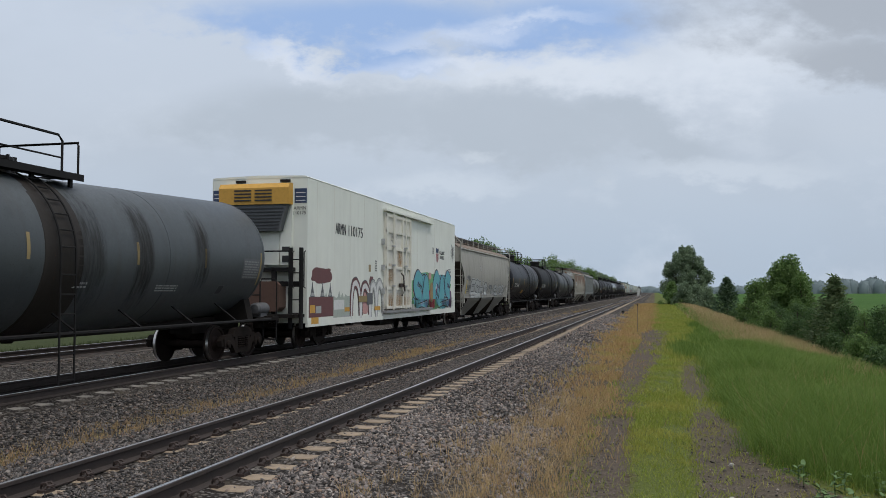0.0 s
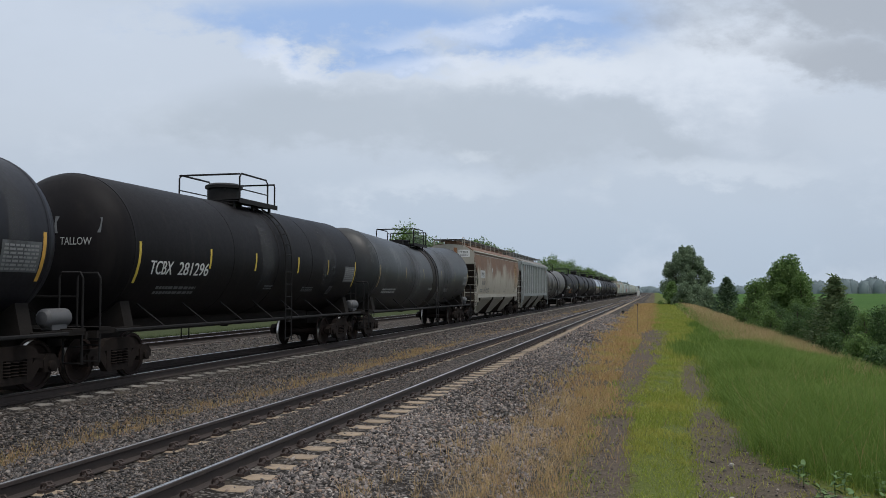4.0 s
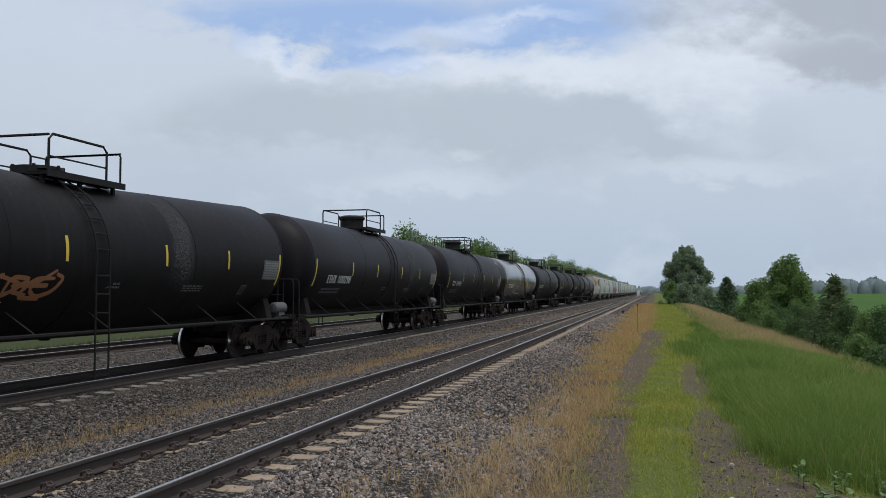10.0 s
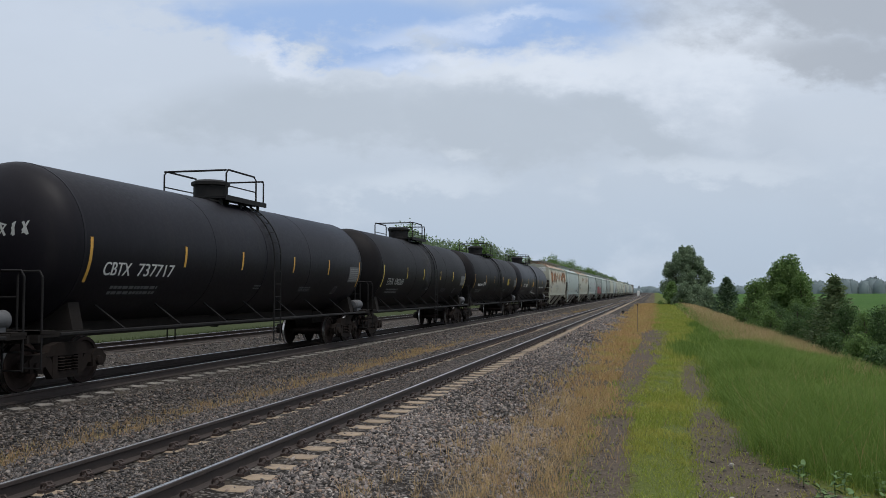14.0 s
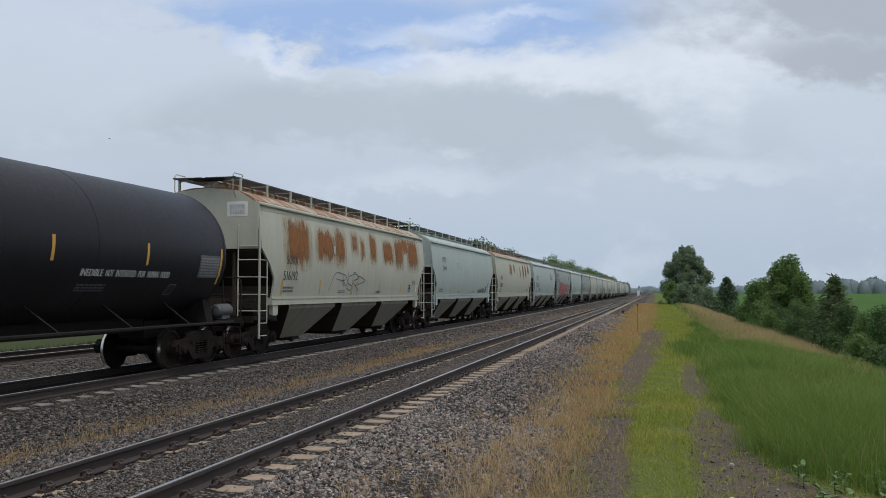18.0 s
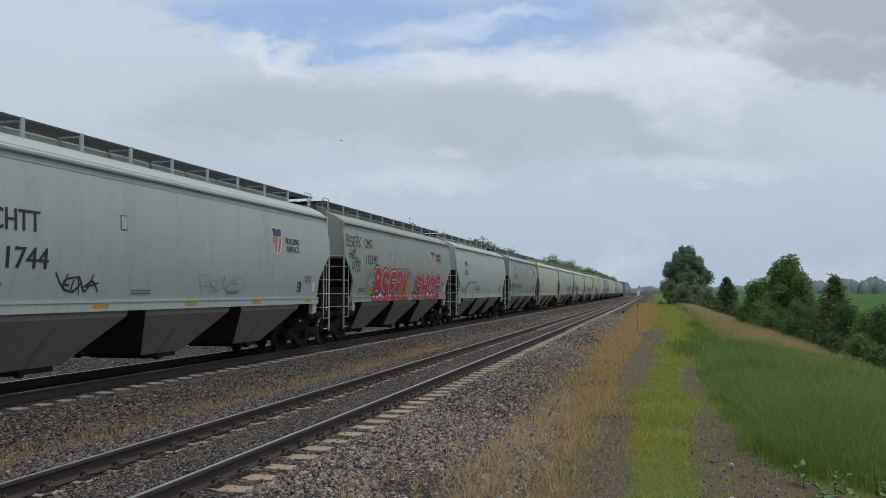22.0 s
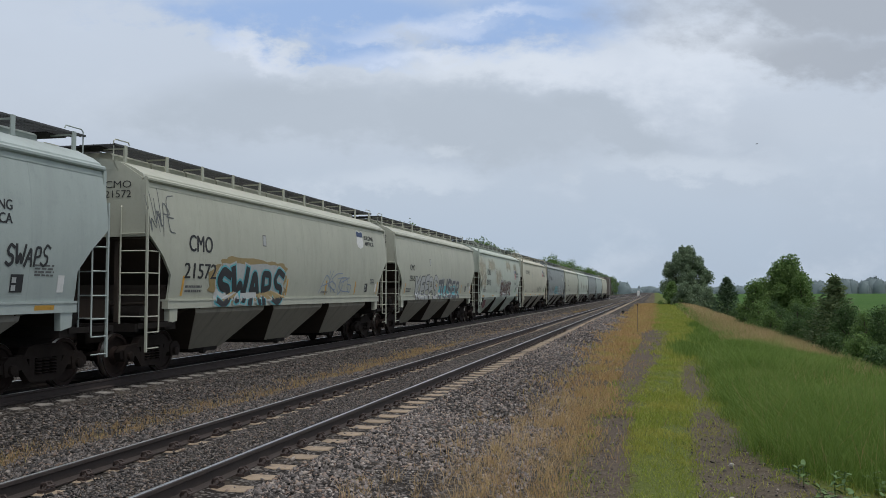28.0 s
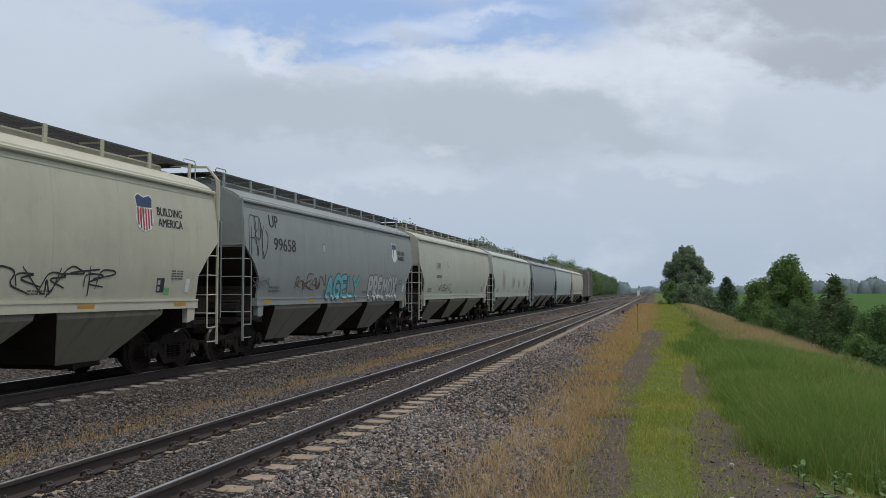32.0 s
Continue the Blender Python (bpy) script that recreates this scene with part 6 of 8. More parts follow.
for n, off in ((2, -0.41), (3, -0.25), (6, -0.4), (7, -0.38), (8, -0.18), (9, 0.11), (10, -0.05), (11, 0.12), (12, 0.26), (13, 0.19), (14, 0.18), (15, 0.16), (16, 0.53), (17, 0.49), (18, 0.46), (19, 0.4), (20, 0.51), (21, 0.51), (22, 0.52), (23, 0.62), (24, 0.59), (25, 0.59), (26, 0.37), (27, 0.29), (28, 0.25), (29, 0.07)):
    DATUM[CARS[n][0]] = off

# first grey hopper
say(2, "PMRX", -7.08, 2.40, 1.05, 0.28, "p_print")
say(2, "842840", -7.15, 1.93, 1.15, 0.24, "p_dim")
end_words(2, ("PMRX", "842840"), 0.55, 3.78, 0.6, 0.15, "p_print")
car, skin, e = CARS[2]
piece(2, "ESH", -6.2, 1.46, 3.9, 0.92, [("p_dusty", 0), ("p_dim", 0), ("p_dusty", 0)], None, 2, 0.1)
cloud_patch(MAT["p_dim"], car, with_sill(skin), -2.2, 1.50, 1.25, 0.88, 8, 0.006, lobes=5)
cloud_patch(MAT["p_dusty"], car, with_sill(skin), -2.05, 1.56, 0.95, 0.74, 8, 0.010, lobes=5)
for y in (-1.80, -1.45):
    spot(2, "graffiti", "p_dim", y, 1.92, 0.18, 0.16, lift=0.016)
piece(2, "WENOR", 0.2, 1.58, 4.9, 0.60, [("p_dim", 0), ("p_dusty", 0)], None, 4)
tag(2, -1.5, 1.75, 1.2, 0.75, "p_dim", 3, 2, 0.03)
script(2, "LONE", 6.75, 3.05, 1.1, 0.55, "p_dim", 0.05, 0.15)
tag(2, 1.6, 2.3, 2.0, 0.5, "p_grey", 5, 4, 0.02)
spot(2, "dark_patch", "p_dim", -0.3, 1.95, 0.9, 0.26)
# tanks
say(3, "TILX 264464", -6.33, 2.12, 2.19, 0.29, "p_white")
spot(3, "warning_panel", "p_orange", -1.77, 1.66, 0.85, 0.26)
tag(3, 1.4, 1.9, 1.3, 0.4, "p_dim", 4, 9, 0.025)
for n, (body, z) in enumerate((("BEEF", 2.92), ("TALLOW", 2.72))):
    pts, faces = lettering(body)
    head_work(3, 1.55, pts, faces, "p_dusty", 0.35, z, 0.5 + 0.12 * n, 0.15, "lettering")
head_work(3, 1.55, [(0, 0), (1, 0.1), (1, 0.9), (0, 1)], [(0, 1, 2, 3)], "p_dusty", 0.18, 3.1, 0.75, 0.12, "paint_patch")
for y, w in ((2.9, 0.7), (3.9, 1.0), (6.0, 0.5)):
    soft_stain(MAT["rubbed"], CARS[3][0], CARS[3][1], y, 4.15, w, 2.3, 0.014, "rubbed_band")
for i, y, w in ((4, 3.6, 1.2), (4, -0.9, 0.8), (5, -4.0, 2.0), (5, 2.0, 2.6), (9, 2.2, 0.9), (10, 3.0, 1.0), (14, -1.0, 1.2)):
    soft_stain(MAT["rubbed"], CARS[i][0], CARS[i][1], y, 4.0, w, 2.2, 0.014, "rubbed_band")
say(4, "TCBX 281296", -6.19, 2.16, 2.5, 0.29, "p_white")
pts, faces = lettering("TALLOW")
head_work(4, 1.55, pts, faces, "p_dusty", 0.35, 2.72, 0.6, 0.15, "lettering")
head_work(4, 1.55, [(0, 0), (1, 0.05), (1, 0.95), (0, 1)], [(0, 1, 2, 3)], "p_dim", 0.2, 2.95, 0.9, 0.34, "paint_patch")
say(8, "PBFX 847041", -7.0, 2.04, 2.0, 0.24, "p_dusty")
spray_word("CART", [MAT["p_dusty"]], CARS[8][0], CARS[8][1], -1.0, 1.58, 1.9, 0.66, 0.12, 0.0, 3, 0.25)
for y, z, w, h in ((-3.2, 3.9, 1.0, 2.6), (-0.4, 3.9, 0.9, 2.6), (0.9, 3.6, 1.5, 2.0), (-6.6, 3.5, 2.0, 2.0)):
    soft_stain(MAT["dirt_streak"], CARS[8][0], CARS[8][1], y, z, w, h, 0.012)
for y, z, w, h in ((1.7, 3.9, 0.7, 2.6), (-0.1, 3.9, 0.9, 2.6), (4.2, 3.7, 0.6, 2.0), (-5.0, 3.8, 1.4, 2.4)):
    soft_stain(MAT["dirt_streak"], CARS[0][0], CARS[0][1], y, z, w, h, 0.012)
car, skin, e = CARS[8]
line = [(i / 40, 0.5 + 0.35 * math.sin(i * 0.8) * math.cos(i * 0.31)) for i in range(41)]
put_flat([p for x, q in line for p in ((x, q), (x, q + 0.25))], [(2 * i, 2 * i + 2, 2 * i + 3, 2 * i + 1) for i in range(40)], "graffiti", MAT["p_dusty"], car, skin, 1.0, 1.52, 5.8, 0.26, 0.012)
say(9, "SHPX 208697", -6.64, 2.11, 2.42, 0.29, "p_white")
tag(9, -3.4, 1.62, 2.0, 0.55, "p_rust", 5, 7, 0.07)
head_work(9, 1.55, [(0, 0), (1, 0.05), (1, 0.95), (0, 1)], [(0, 1, 2, 3)], "p_dim", 0.1, 2.85, 1.0, 0.42, "paint_patch")
say(10, "ETHX 100298", -6.60, 2.07, 2.24, 0.26, "p_white")
say(11, "TILX 191931", -6.62, 2.09, 2.17, 0.25, "p_white")
say(12, "CTCX 302824", -6.45, 2.06, 2.18, 0.27, "p_white")
tag(12, -3.66, 1.63, 1.9, 0.70, "p_silver", 6, 12, 0.022)
tag(12, 3.19, 1.74, 1.7, 0.58, "p_silver", 5, 13, 0.03)
spot(12, "warning_panel", "p_lime", 2.69, 2.10, 0.62, 0.49)
say(13, "CBTX 737717", -7.0, 2.11, 2.55, 0.26, "p_white")
car, skin, e = CARS[13]
for n in range(5):
    a = [(0.1 + 0.16 * n + 0.05 * math.sin(3.1 * k + n), 0.5 + 0.4 * math.cos(2.0 * k + 1.7 * n)) for k in range(6)]
    head_work(13, 1.55, [p for q in a for p in (q, (q[0] + 0.03, q[1] + 0.06))], [(2 * k, 2 * k + 2, 2 * k + 3, 2 * k + 1) for k in range(5)], "p_dusty", -0.2, 2.75, 1.3, 0.35, "graffiti")
say(14, "ETHX 100269", -6.66, 2.07, 2.3, 0.25, "p_dusty")
say(15, "099", -4.92, 2.13, 0.74, 0.25, "p_white")
print_rows(15, -6.6, 2.13, 1.5, 0.25, "p_white", 1, 1, 3)
spot(15, "warning_panel", "p_lime", 3.99, 2.23, 0.66, 0.45)
say(16, "TILX 294803", -6.40, 2.14, 2.21, 0.26, "p_white")
spot(16, "warning_panel", "p_orange", -1.04, 2.21, 0.62, 0.36)
say(16, "INEDIBLE NOT INTENTED FOR HUMAN FOOD", 3.4, 2.09, 3.06, 0.13, "p_white")
tag(16, -0.9, 1.6, 1.3, 0.6, "p_dusty", 4, 16, 0.022)
# rusty and ribbed hoppers
spot(6, "paint_patch", "p_dusty", -7.46, 2.61, 1.45, 0.46)
say(6, "PMRX", -7.15, 2.72, 0.95, 0.23, "p_black")
say(6, "845407", -6.99, 2.18, 1.16, 0.25, "p_print")
tag(6, -5.8, 1.66, 1.1, 0.42, "p_print", 3, 6, 0.03)
end_words(6, ("PMRX", "845407"), 0.66, 3.86, 0.52, 0.13, "p_black", "p_white")
car, skin, e = CARS[6]
soft_stain(MAT["pale_rust"], car, skin, 5.6, 3.95, 1.6, 2.0)
s = Shape()
for a in range(3):
    s.prism([(0.25 + a * 0.04, 3.45), (0.45, 3.44), (0.47, 3.8), (0.5, 4.36), (0.3, 4.38)], "y", -e - 0.037 - a * 0.003, -e - 0.0345 - a * 0.003)
part("rust_stain", s, MAT["p_rust"], car)
say(7, "OF CX", -6.51, 2.84, 1.10, 0.26, "p_black")
say(7, "349 820", -6.51, 2.36, 1.17, 0.24, "p_print")
end_words(7, ("OFCX", "349820"), 0.5, 3.74, 0.66, 0.15, "p_print")
for n in range(3):
    spot(7, "stencil_panel", "p_black", 4.0 + 1.1 * n, 1.75, 0.45, 0.38)
for n, (y, z, w, h) in enumerate(((-7.6, 3.9, 0.6, 0.6), (6.7, 3.95, 1.0, 0.6))):
    soft_stain(MAT["soft_rust"], CARS[7][0], CARS[7][1], y, z, w, h)

# cream hopper with rust stains
say(17, "SOXX", -6.36, 2.57, 0.82, 0.26)
say(17, "516192", -6.56, 2.12, 1.01, 0.26)
end_words(17, ("SOXX", "516192"), 0.68, 3.86, 0.44, 0.115, "p_black", "p_white")
car, skin, e = CARS[17]
for n, (y, z, w, h) in enumerate(((-6.3, 3.9, 1.6, 1.3), (-3.9, 3.75, 1.3, 0.95), (-2.3, 3.85, 0.7, 1.1), (-0.63, 3.82, 0.34, 0.75), (0.3, 3.7, 0.16, 0.8), (1.32, 3.87, 0.53, 0.95), (3.0, 3.72, 0.97, 0.82), (4.5, 3.9, 0.95, 1.1), (5.6, 3.95, 0.7, 0.6), (6.4, 4.05, 1.5, 1.25))):
    soft_stain(MAT["pale_rust"], car, skin, y - 0.2, z + 0.1, w + 0.4, h * 1.25)
    soft_stain(MAT["soft_rust"], car, skin, y - 0.05, z + 0.05, w + 0.1, h * 1.1, 0.007)
tag(17, -2.4, 1.68, 2.9, 0.85, "p_dim", 5, 17, 0.028)
say(18, "CMO", -5.44, 3.25, 0.83, 0.25, "p_dim")
say(18, "23444", -5.49, 2.82, 0.93, 0.25, "p_dim")
tag(18, 3.56, 1.66, 2.6, 0.36, "p_black", 9, 18, 0.03)
say(19, "SOXX", -6.42, 2.60, 0.80, 0.26)
say(19, "516048", -6.62, 2.10, 1.08, 0.28)
car, skin, e = CARS[19]
for n, (y, z, w, h) in enumerate(((-2.3, 3.7, 1.0, 0.7), (-0.7, 3.75, 0.7, 0.6), (2.4, 3.6, 0.5, 0.7), (3.9, 3.8, 0.8, 0.9), (5.2, 3.8, 0.9, 0.8), (6.6, 3.9, 1.1, 0.7))):
    soft_stain(MAT["pale_rust"], car, skin, y, z + 0.1, w, h * 1.3)
    soft_stain(MAT["soft_rust"], car, skin, y + 0.1 * w, z + 0.1, w * 0.6, h, 0.007)
say(20, "CHTT", -6.00, 2.80, 1.2, 0.36)
say(20, "721744", -6.28, 2.18, 1.72, 0.36)
end_words(20, ("CHTT", "721744"), 0.55, 3.74, 0.62, 0.15)
emblem(20, 4.55, 2.82, 0.64, 0.77, False, (5.46, 2.92, 0.98, 0.40))
tag(20, -4.26, 1.77, 1.0, 0.38, "p_black", 5, 20, 0.035)
tag(20, 0.6, 1.75, 2.2, 0.42, "p_faded_blue", 7, 21, 0.02)
# grey hopper with the red piece
say(21, "CMO", -5.26, 3.37, 0.96, 0.34)
say(21, "112192", -5.23, 2.79, 1.42, 0.34)
for n, (body, y, z, w, h) in enumerate((("BSERK", -7.2, 3.35, 1.6, 0.40), ("HKL", -7.0, 2.92, 0.9, 0.36), ("VTS", -6.75, 2.50, 0.9, 0.36))):
    script(21, body, y, z, w, h, "p_black", 0.055, 0.25, n + 3)
tag(21, -5.07, 1.98, 0.95, 0.60, "p_sky", 5, 211, 0.03)
tag(21, 0.75, 2.0, 0.6, 0.75, "p_sky", 4, 212, 0.03)
soft_stain(MAT["yellow_mist"], CARS[21][0], CARS[21][1], -4.6, 2.75, 5.4, 1.25)
piece(21, "BSERK", -4.27, 1.46, 4.8, 1.12, [("p_black", 0), ("p_silver", 0), ("p_red", 0)], None, 3, 0.12)
piece(21, "SHOE", 1.45, 1.46, 4.6, 1.02, [("p_black", 0), ("p_silver", 0), ("p_red", 0)], None, 5, 0.12)
emblem(21, 4.45, 3.03, 0.70, 0.69, False, (5.36, 3.2, 1.02, 0.40))
say(22, "CMO", -5.25, 3.18, 0.73, 0.27)
say(22, "23371", -5.30, 2.70, 0.87, 0.28)
car, skin, e = CARS[22]
for line, thick in (([(-5.0, 1.50), (-4.85, 1.85), (-4.45, 2.15), (-4.0, 2.32)], 0.13), ([(-4.0, 2.40), (-3.95, 2.22)], 0.06), ([(-3.7, 2.36), (-3.1, 2.26), (-2.5, 2.34), (-1.9, 2.40)], 0.05), ([(-2.9, 2.1), (-2.8, 1.8), (-2.72, 1.55)], 0.12), ([(-1.95, 2.36), (-1.85, 2.14), (-1.3, 2.16), (-0.9, 1.95), (-0.95, 1.66)], 0.05)):
    brush(MAT["p_dim"], car, with_sill(skin), line, thick)
tag(22, -2.1, 1.80, 1.0, 0.34, "p_dim", 4, 222, 0.03)
tag(22, -6.2, 1.72, 0.7, 0.42, "p_faded_blue", 5, 23, 0.02)
say(23, "UP", -4.42, 3.36, 0.62, 0.34)
say(23, "99211", -4.69, 2.72, 1.40, 0.38)
tag(23, -6.13, 1.98, 5.2, 0.46, "p_maroon", 15, 24, 0.035)
tag(23, 4.8, 1.85, 1.6, 0.36, "p_maroon", 6, 25, 0.03)
spot(23, "reflector", "p_orange", -6.25, 1.68, 0.55, 0.20)
emblem(23, 4.38, 3.13, 0.70, 0.72, True, (5.2, 3.2, 1.0, 0.40))
say(24, "CMO", -5.33, 2.76, 0.80, 0.24, "p_print")
say(24, "22134", -5.40, 2.32, 0.95, 0.24, "p_print")
emblem(25, 4.58, 2.82, 0.66, 0.76, False, (5.49, 2.9, 1.0, 0.40))
cloud_patch(MAT["p_pink"], CARS[25][0], with_sill(CARS[25][1]), 0.6, 1.46, 5.4, 0.80, 25, 0.005)
piece(25, "LPIER", 1.3, 1.46, 4.1, 0.95, [("p_black", 0), ("p_green", 0)], None, 25)
piece(25, "LUN", -2.4, 1.50, 2.4, 0.72, [("p_white", 0.05), ("p_faded_blue", 0.015)], None)
script(25, "SWAPS", 6.35, 2.22, 1.05, 0.36, "p_black", 0.055, 0.2)
tag(25, 0.1, 1.8, 0.9, 0.6, "p_dusty", 4, 26, 0.03)
say(26, "CMO", -6.34, 2.70, 1.12, 0.38)
say(26, "21572", -6.51, 2.09, 1.50, 0.35)
end_words(26, ("CMO", "21572"), 0.55, 3.76, 0.62, 0.15)
cloud_patch(MAT["p_tan"], CARS[26][0], with_sill(CARS[26][1]), -5.45, 1.47, 4.8, 1.22, 27, 0.006, lobes=17)
cloud_patch(MAT["p_dusty"], CARS[26][0], with_sill(CARS[26][1]), -5.15, 1.50, 4.2, 1.06, 29, 0.0085, lobes=15)
piece(26, "SWAPS", -5.0, 1.50, 3.9, 0.86, [("p_dusty", 0), ("p_teal", 0), ("p_black", 0)], None, 6)
emblem(26, 5.21, 3.31, 0.75, 0.64, True, (6.08, 3.45, 1.05, 0.37))
tag(26, 2.09, 1.70, 2.5, 0.78, "p_faded_blue", 6, 27, 0.03)
tag(26, -7.9, 3.0, 0.9, 0.85, "p_dim", 5, 28, 0.022)
say(27, "CMO", -5.61, 2.70, 0.79, 0.25)
say(27, "23175", -5.69, 2.24, 0.91, 0.24)
end_words(27, ("CMO", "23175"), 0.55, 3.76, 0.62, 0.15)
piece(27, "KEEPS", -4.7, 1.46, 4.0, 0.98, [("p_dim", 0), ("p_dusty", 0)], None, 4, 0.1)
cloud_patch(MAT["p_teal"], CARS[27][0], with_sill(CARS[27][1]), -0.6, 1.50, 4.9, 0.62, 9, 0.004)
piece(27, "JUSER", -0.5, 1.48, 4.7, 0.86, [("p_dusty", 0), ("p_dim", 0)], None, 9)
say(28, "CMO", -5.43, 2.81, 1.12, 0.38)
say(28, "20745", -5.60, 2.19, 1.42, 0.35)
end_words(28, ("", "20745")[1:], 0.55, 3.76, 0.62, 0.15)
piece(28, "SWAPS", -0.5, 1.60, 4.2, 0.80, [("p_dim", 0), ("p_dusty", 0), ("p_brown", 0)], None, 8)
emblem(28, 5.49, 2.60, 0.66, 0.78, False, (6.31, 2.81, 1.05, 0.38))
tag(28, 5.4, 2.2, 0.9, 0.34, "p_dim", 5, 30, 0.025)
spot(28, "tag_square", "p_leaf", 5.85, 1.72, 0.2, 0.26)
car, skin, e = CARS[28]
for y, z, w, h in ((-8.2, 4.05, 2.4, 1.7), (-7.4, 2.9, 1.6, 1.1), (-2.4, 3.4, 2.4, 1.3), (2.0, 4.05, 2.0, 0.9), (5.2, 3.9, 1.6, 0.9), (-5.0, 3.9, 2.6, 0.9), (0.6, 2.6, 1.6, 0.9)):
    soft_stain(MAT["rust_blush"], car, skin, y, z, w, h)
cloud_patch(MAT["p_maroon"], car, lambda z, y=0.0: 1.46 - (1.45 - z) * 0.27, -5.9, 0.75, 1.0, 0.6, 3, 0.01)
say(29, "UP 111363", -6.12, 3.2, 2.2, 0.34)
emblem(29, 4.56, 3.01, 0.66, 0.80, False, (5.36, 3.17, 1.02, 0.42))
tag(29, 0.89, 1.74, 3.0, 0.55, "p_black", 8, 31, 0.03)
spot(29, "tag_square", "p_leaf", 5.7, 1.72, 0.22, 0.16)
say(30, "UP", -6.46, 3.55, 0.63, 0.34)
say(30, "99658", -6.24, 2.93, 1.55, 0.35)
tag(30, -7.67, 2.6, 0.95, 1.25, "p_black", 5, 33, 0.025)
tag(30, -4.71, 1.82, 2.35, 0.49, "p_brown", 7, 34, 0.035)
tag(30, -7.4, 1.9, 1.0, 0.3, "p_dim", 5, 38, 0.02)
piece(30, "AGELY", -2.2, 1.60, 3.2, 0.68, [("p_dim", 0.03), ("p_teal", 0.015)])
piece(30, "PREMOX", 2.0, 1.56, 3.6, 0.78, [("p_dim", 0.06), ("p_dusty", 0.025)])
emblem(30, 5.0, 2.95, 0.66, 0.78, True, (5.8, 3.05, 1.0, 0.40))
say(31, "CHTT", -5.4, 2.9, 0.9, 0.26, "p_print")
print_rows(31, -5.4, 2.45, 1.1, 0.26, "p_print", 1, 1, 31)
tag(31, -4.9, 1.75, 2.6, 0.4, "p_dim", 7, 35, 0.03)
car, skin, e = CARS[32]
for n, (y, z, w, h) in enumerate(((-5.2, 3.4, 1.2, 1.5), (-1.3, 2.9, 1.6, 0.9), (1.6, 2.7, 1.3, 0.7), (4.2, 2.8, 1.6, 0.8))):
    soft_stain(MAT["rust_blush"], car, skin, y, z, w, h)


# ---------------------------------------------------------------- refrigerator car and the last car
def make_reefer():
    L = 20.2
    e, half, low, high = L / 2, 1.58, 0.84, 5.28
    car = thing("refrigerator_car", "white refrigerator car with colourful graffiti", "freight car", "cars of the freight train")
    box_body(car, e, PAINT["white_box"], low, high, half, PAINT["white_box"])
    CARS[1] = (car, flat_skin(half), e)
    DATUM[car] = -0.33
    white, skin = PAINT["white_box"], flat_skin(half)
    # sill below the side, with brackets
    s = Shape()
    s.box(half - 0.06, half + 0.012, -e + 0.02, e - 0.02, low - 0.12, low + 0.10)
    part("side_sill", s, white, car)
    for y in (-6.8, -5.9, -2.6, 0.2, 3.0, 6.0, 7.2):
        part("sill_bracket", Shape().box(half - 0.25, half - 0.04, y - 0.12, y + 0.12, 0.62, low - 0.12), MAT["underframe"], car)
    # plug door with its frame, ribs, rods and rollers
    y0, w, z0, h = -2.42, 3.55, 1.12, 3.72
    door = part("door", Shape().box(half + 0.01, half + 0.085, y0, y0 + w, z0, z0 + h), PAINT["door"], car, "ribbed white sliding door")
    for f in (0.0, 0.31, 0.62, 0.95):
        part("door_post", Shape().box(half + 0.085, half + 0.15, y0 + f * w, y0 + f * w + 0.16, z0, z0 + h), PAINT["door"], door)
    for q in (0.0, 0.20, 0.42, 0.62, 0.80, 0.965):
        part("door_rib", Shape().box(half + 0.085, half + 0.13, y0, y0 + w, z0 + q * h, z0 + q * h + 0.10), PAINT["door"], door)
    for f in (0.22, 0.72):
        part("lock_rod", Shape().tube([(half + 0.19, y0 + f * w, z0 - 0.05), (half + 0.19, y0 + f * w, z0 + h + 0.05)], 0.028, 6), PAINT["door"], door)
        for q in (0.23, 0.45, 0.65):
            part("rod_bracket", Shape().box(half + 0.13, half + 0.23, y0 + f * w - 0.10, y0 + f * w + 0.10, z0 + q * h, z0 + q * h + 0.07), MAT["p_dusty"], door)
    s = Shape().tube([(half + 0.20, y0 + 1.9, z0 + 0.5), (half + 0.24, y0 + 2.1, z0 + 0.7), (half + 0.24, y0 + 2.0, z0 + 1.3), (half + 0.20, y0 + 1.8, z0 + 1.4)], 0.03, 6)
    s.box(half + 0.12, half + 0.22, y0 + 1.7, y0 + 2.15, z0 + 0.85, z0 + 1.0)
    part("lock_gear", s, MAT["rail"], door, "rusty door lock gear")
    part("door_track", Shape().box(half, half + 0.16, y0 - 0.1, y0 + 7.4, z0 + h + 0.08, z0 + h + 0.16), white, car)
    part("door_track", Shape().box(half, half + 0.16, y0 - 0.1, y0 + 7.2, z0 - 0.16, z0 - 0.06), MAT["p_grey"], car)
    for z in (1.7, 2.6, 3.6):
        part("door_stop", Shape().box(half, half + 0.10, y0 - 0.28, y0 - 0.14, z, z + 0.22), MAT["p_dusty"], car)
    for y in (-9.66, -8.15, -6.60, -5.08, -3.55, 2.3, 3.8, 5.4, 6.9, 8.4):
        part("panel_seam", Shape().box(half - 0.002, half + 0.0025, y + 0.33 - 0.012, y + 0.33 + 0.012, low + 0.12, high - 0.08), PAINT["door"], car)
    # lettering
    say(1, "ARMN 110175", -8.05, 3.70, 2.80, 0.36)
    emblem(1, 5.62, 3.17, 0.58, 0.74, False, (6.37, 3.37, 1.0, 0.40))
    print_rows(1, -3.8, 2.55, 0.2, 0.45, "p_print", 5, 1, 1)
    print_rows(1, 8.2, 2.6, 0.6, 0.35, "p_dim", 5, 2, 2)
    spot(1, "slot", "p_black", 5.0, 3.55, 0.16, 0.32)
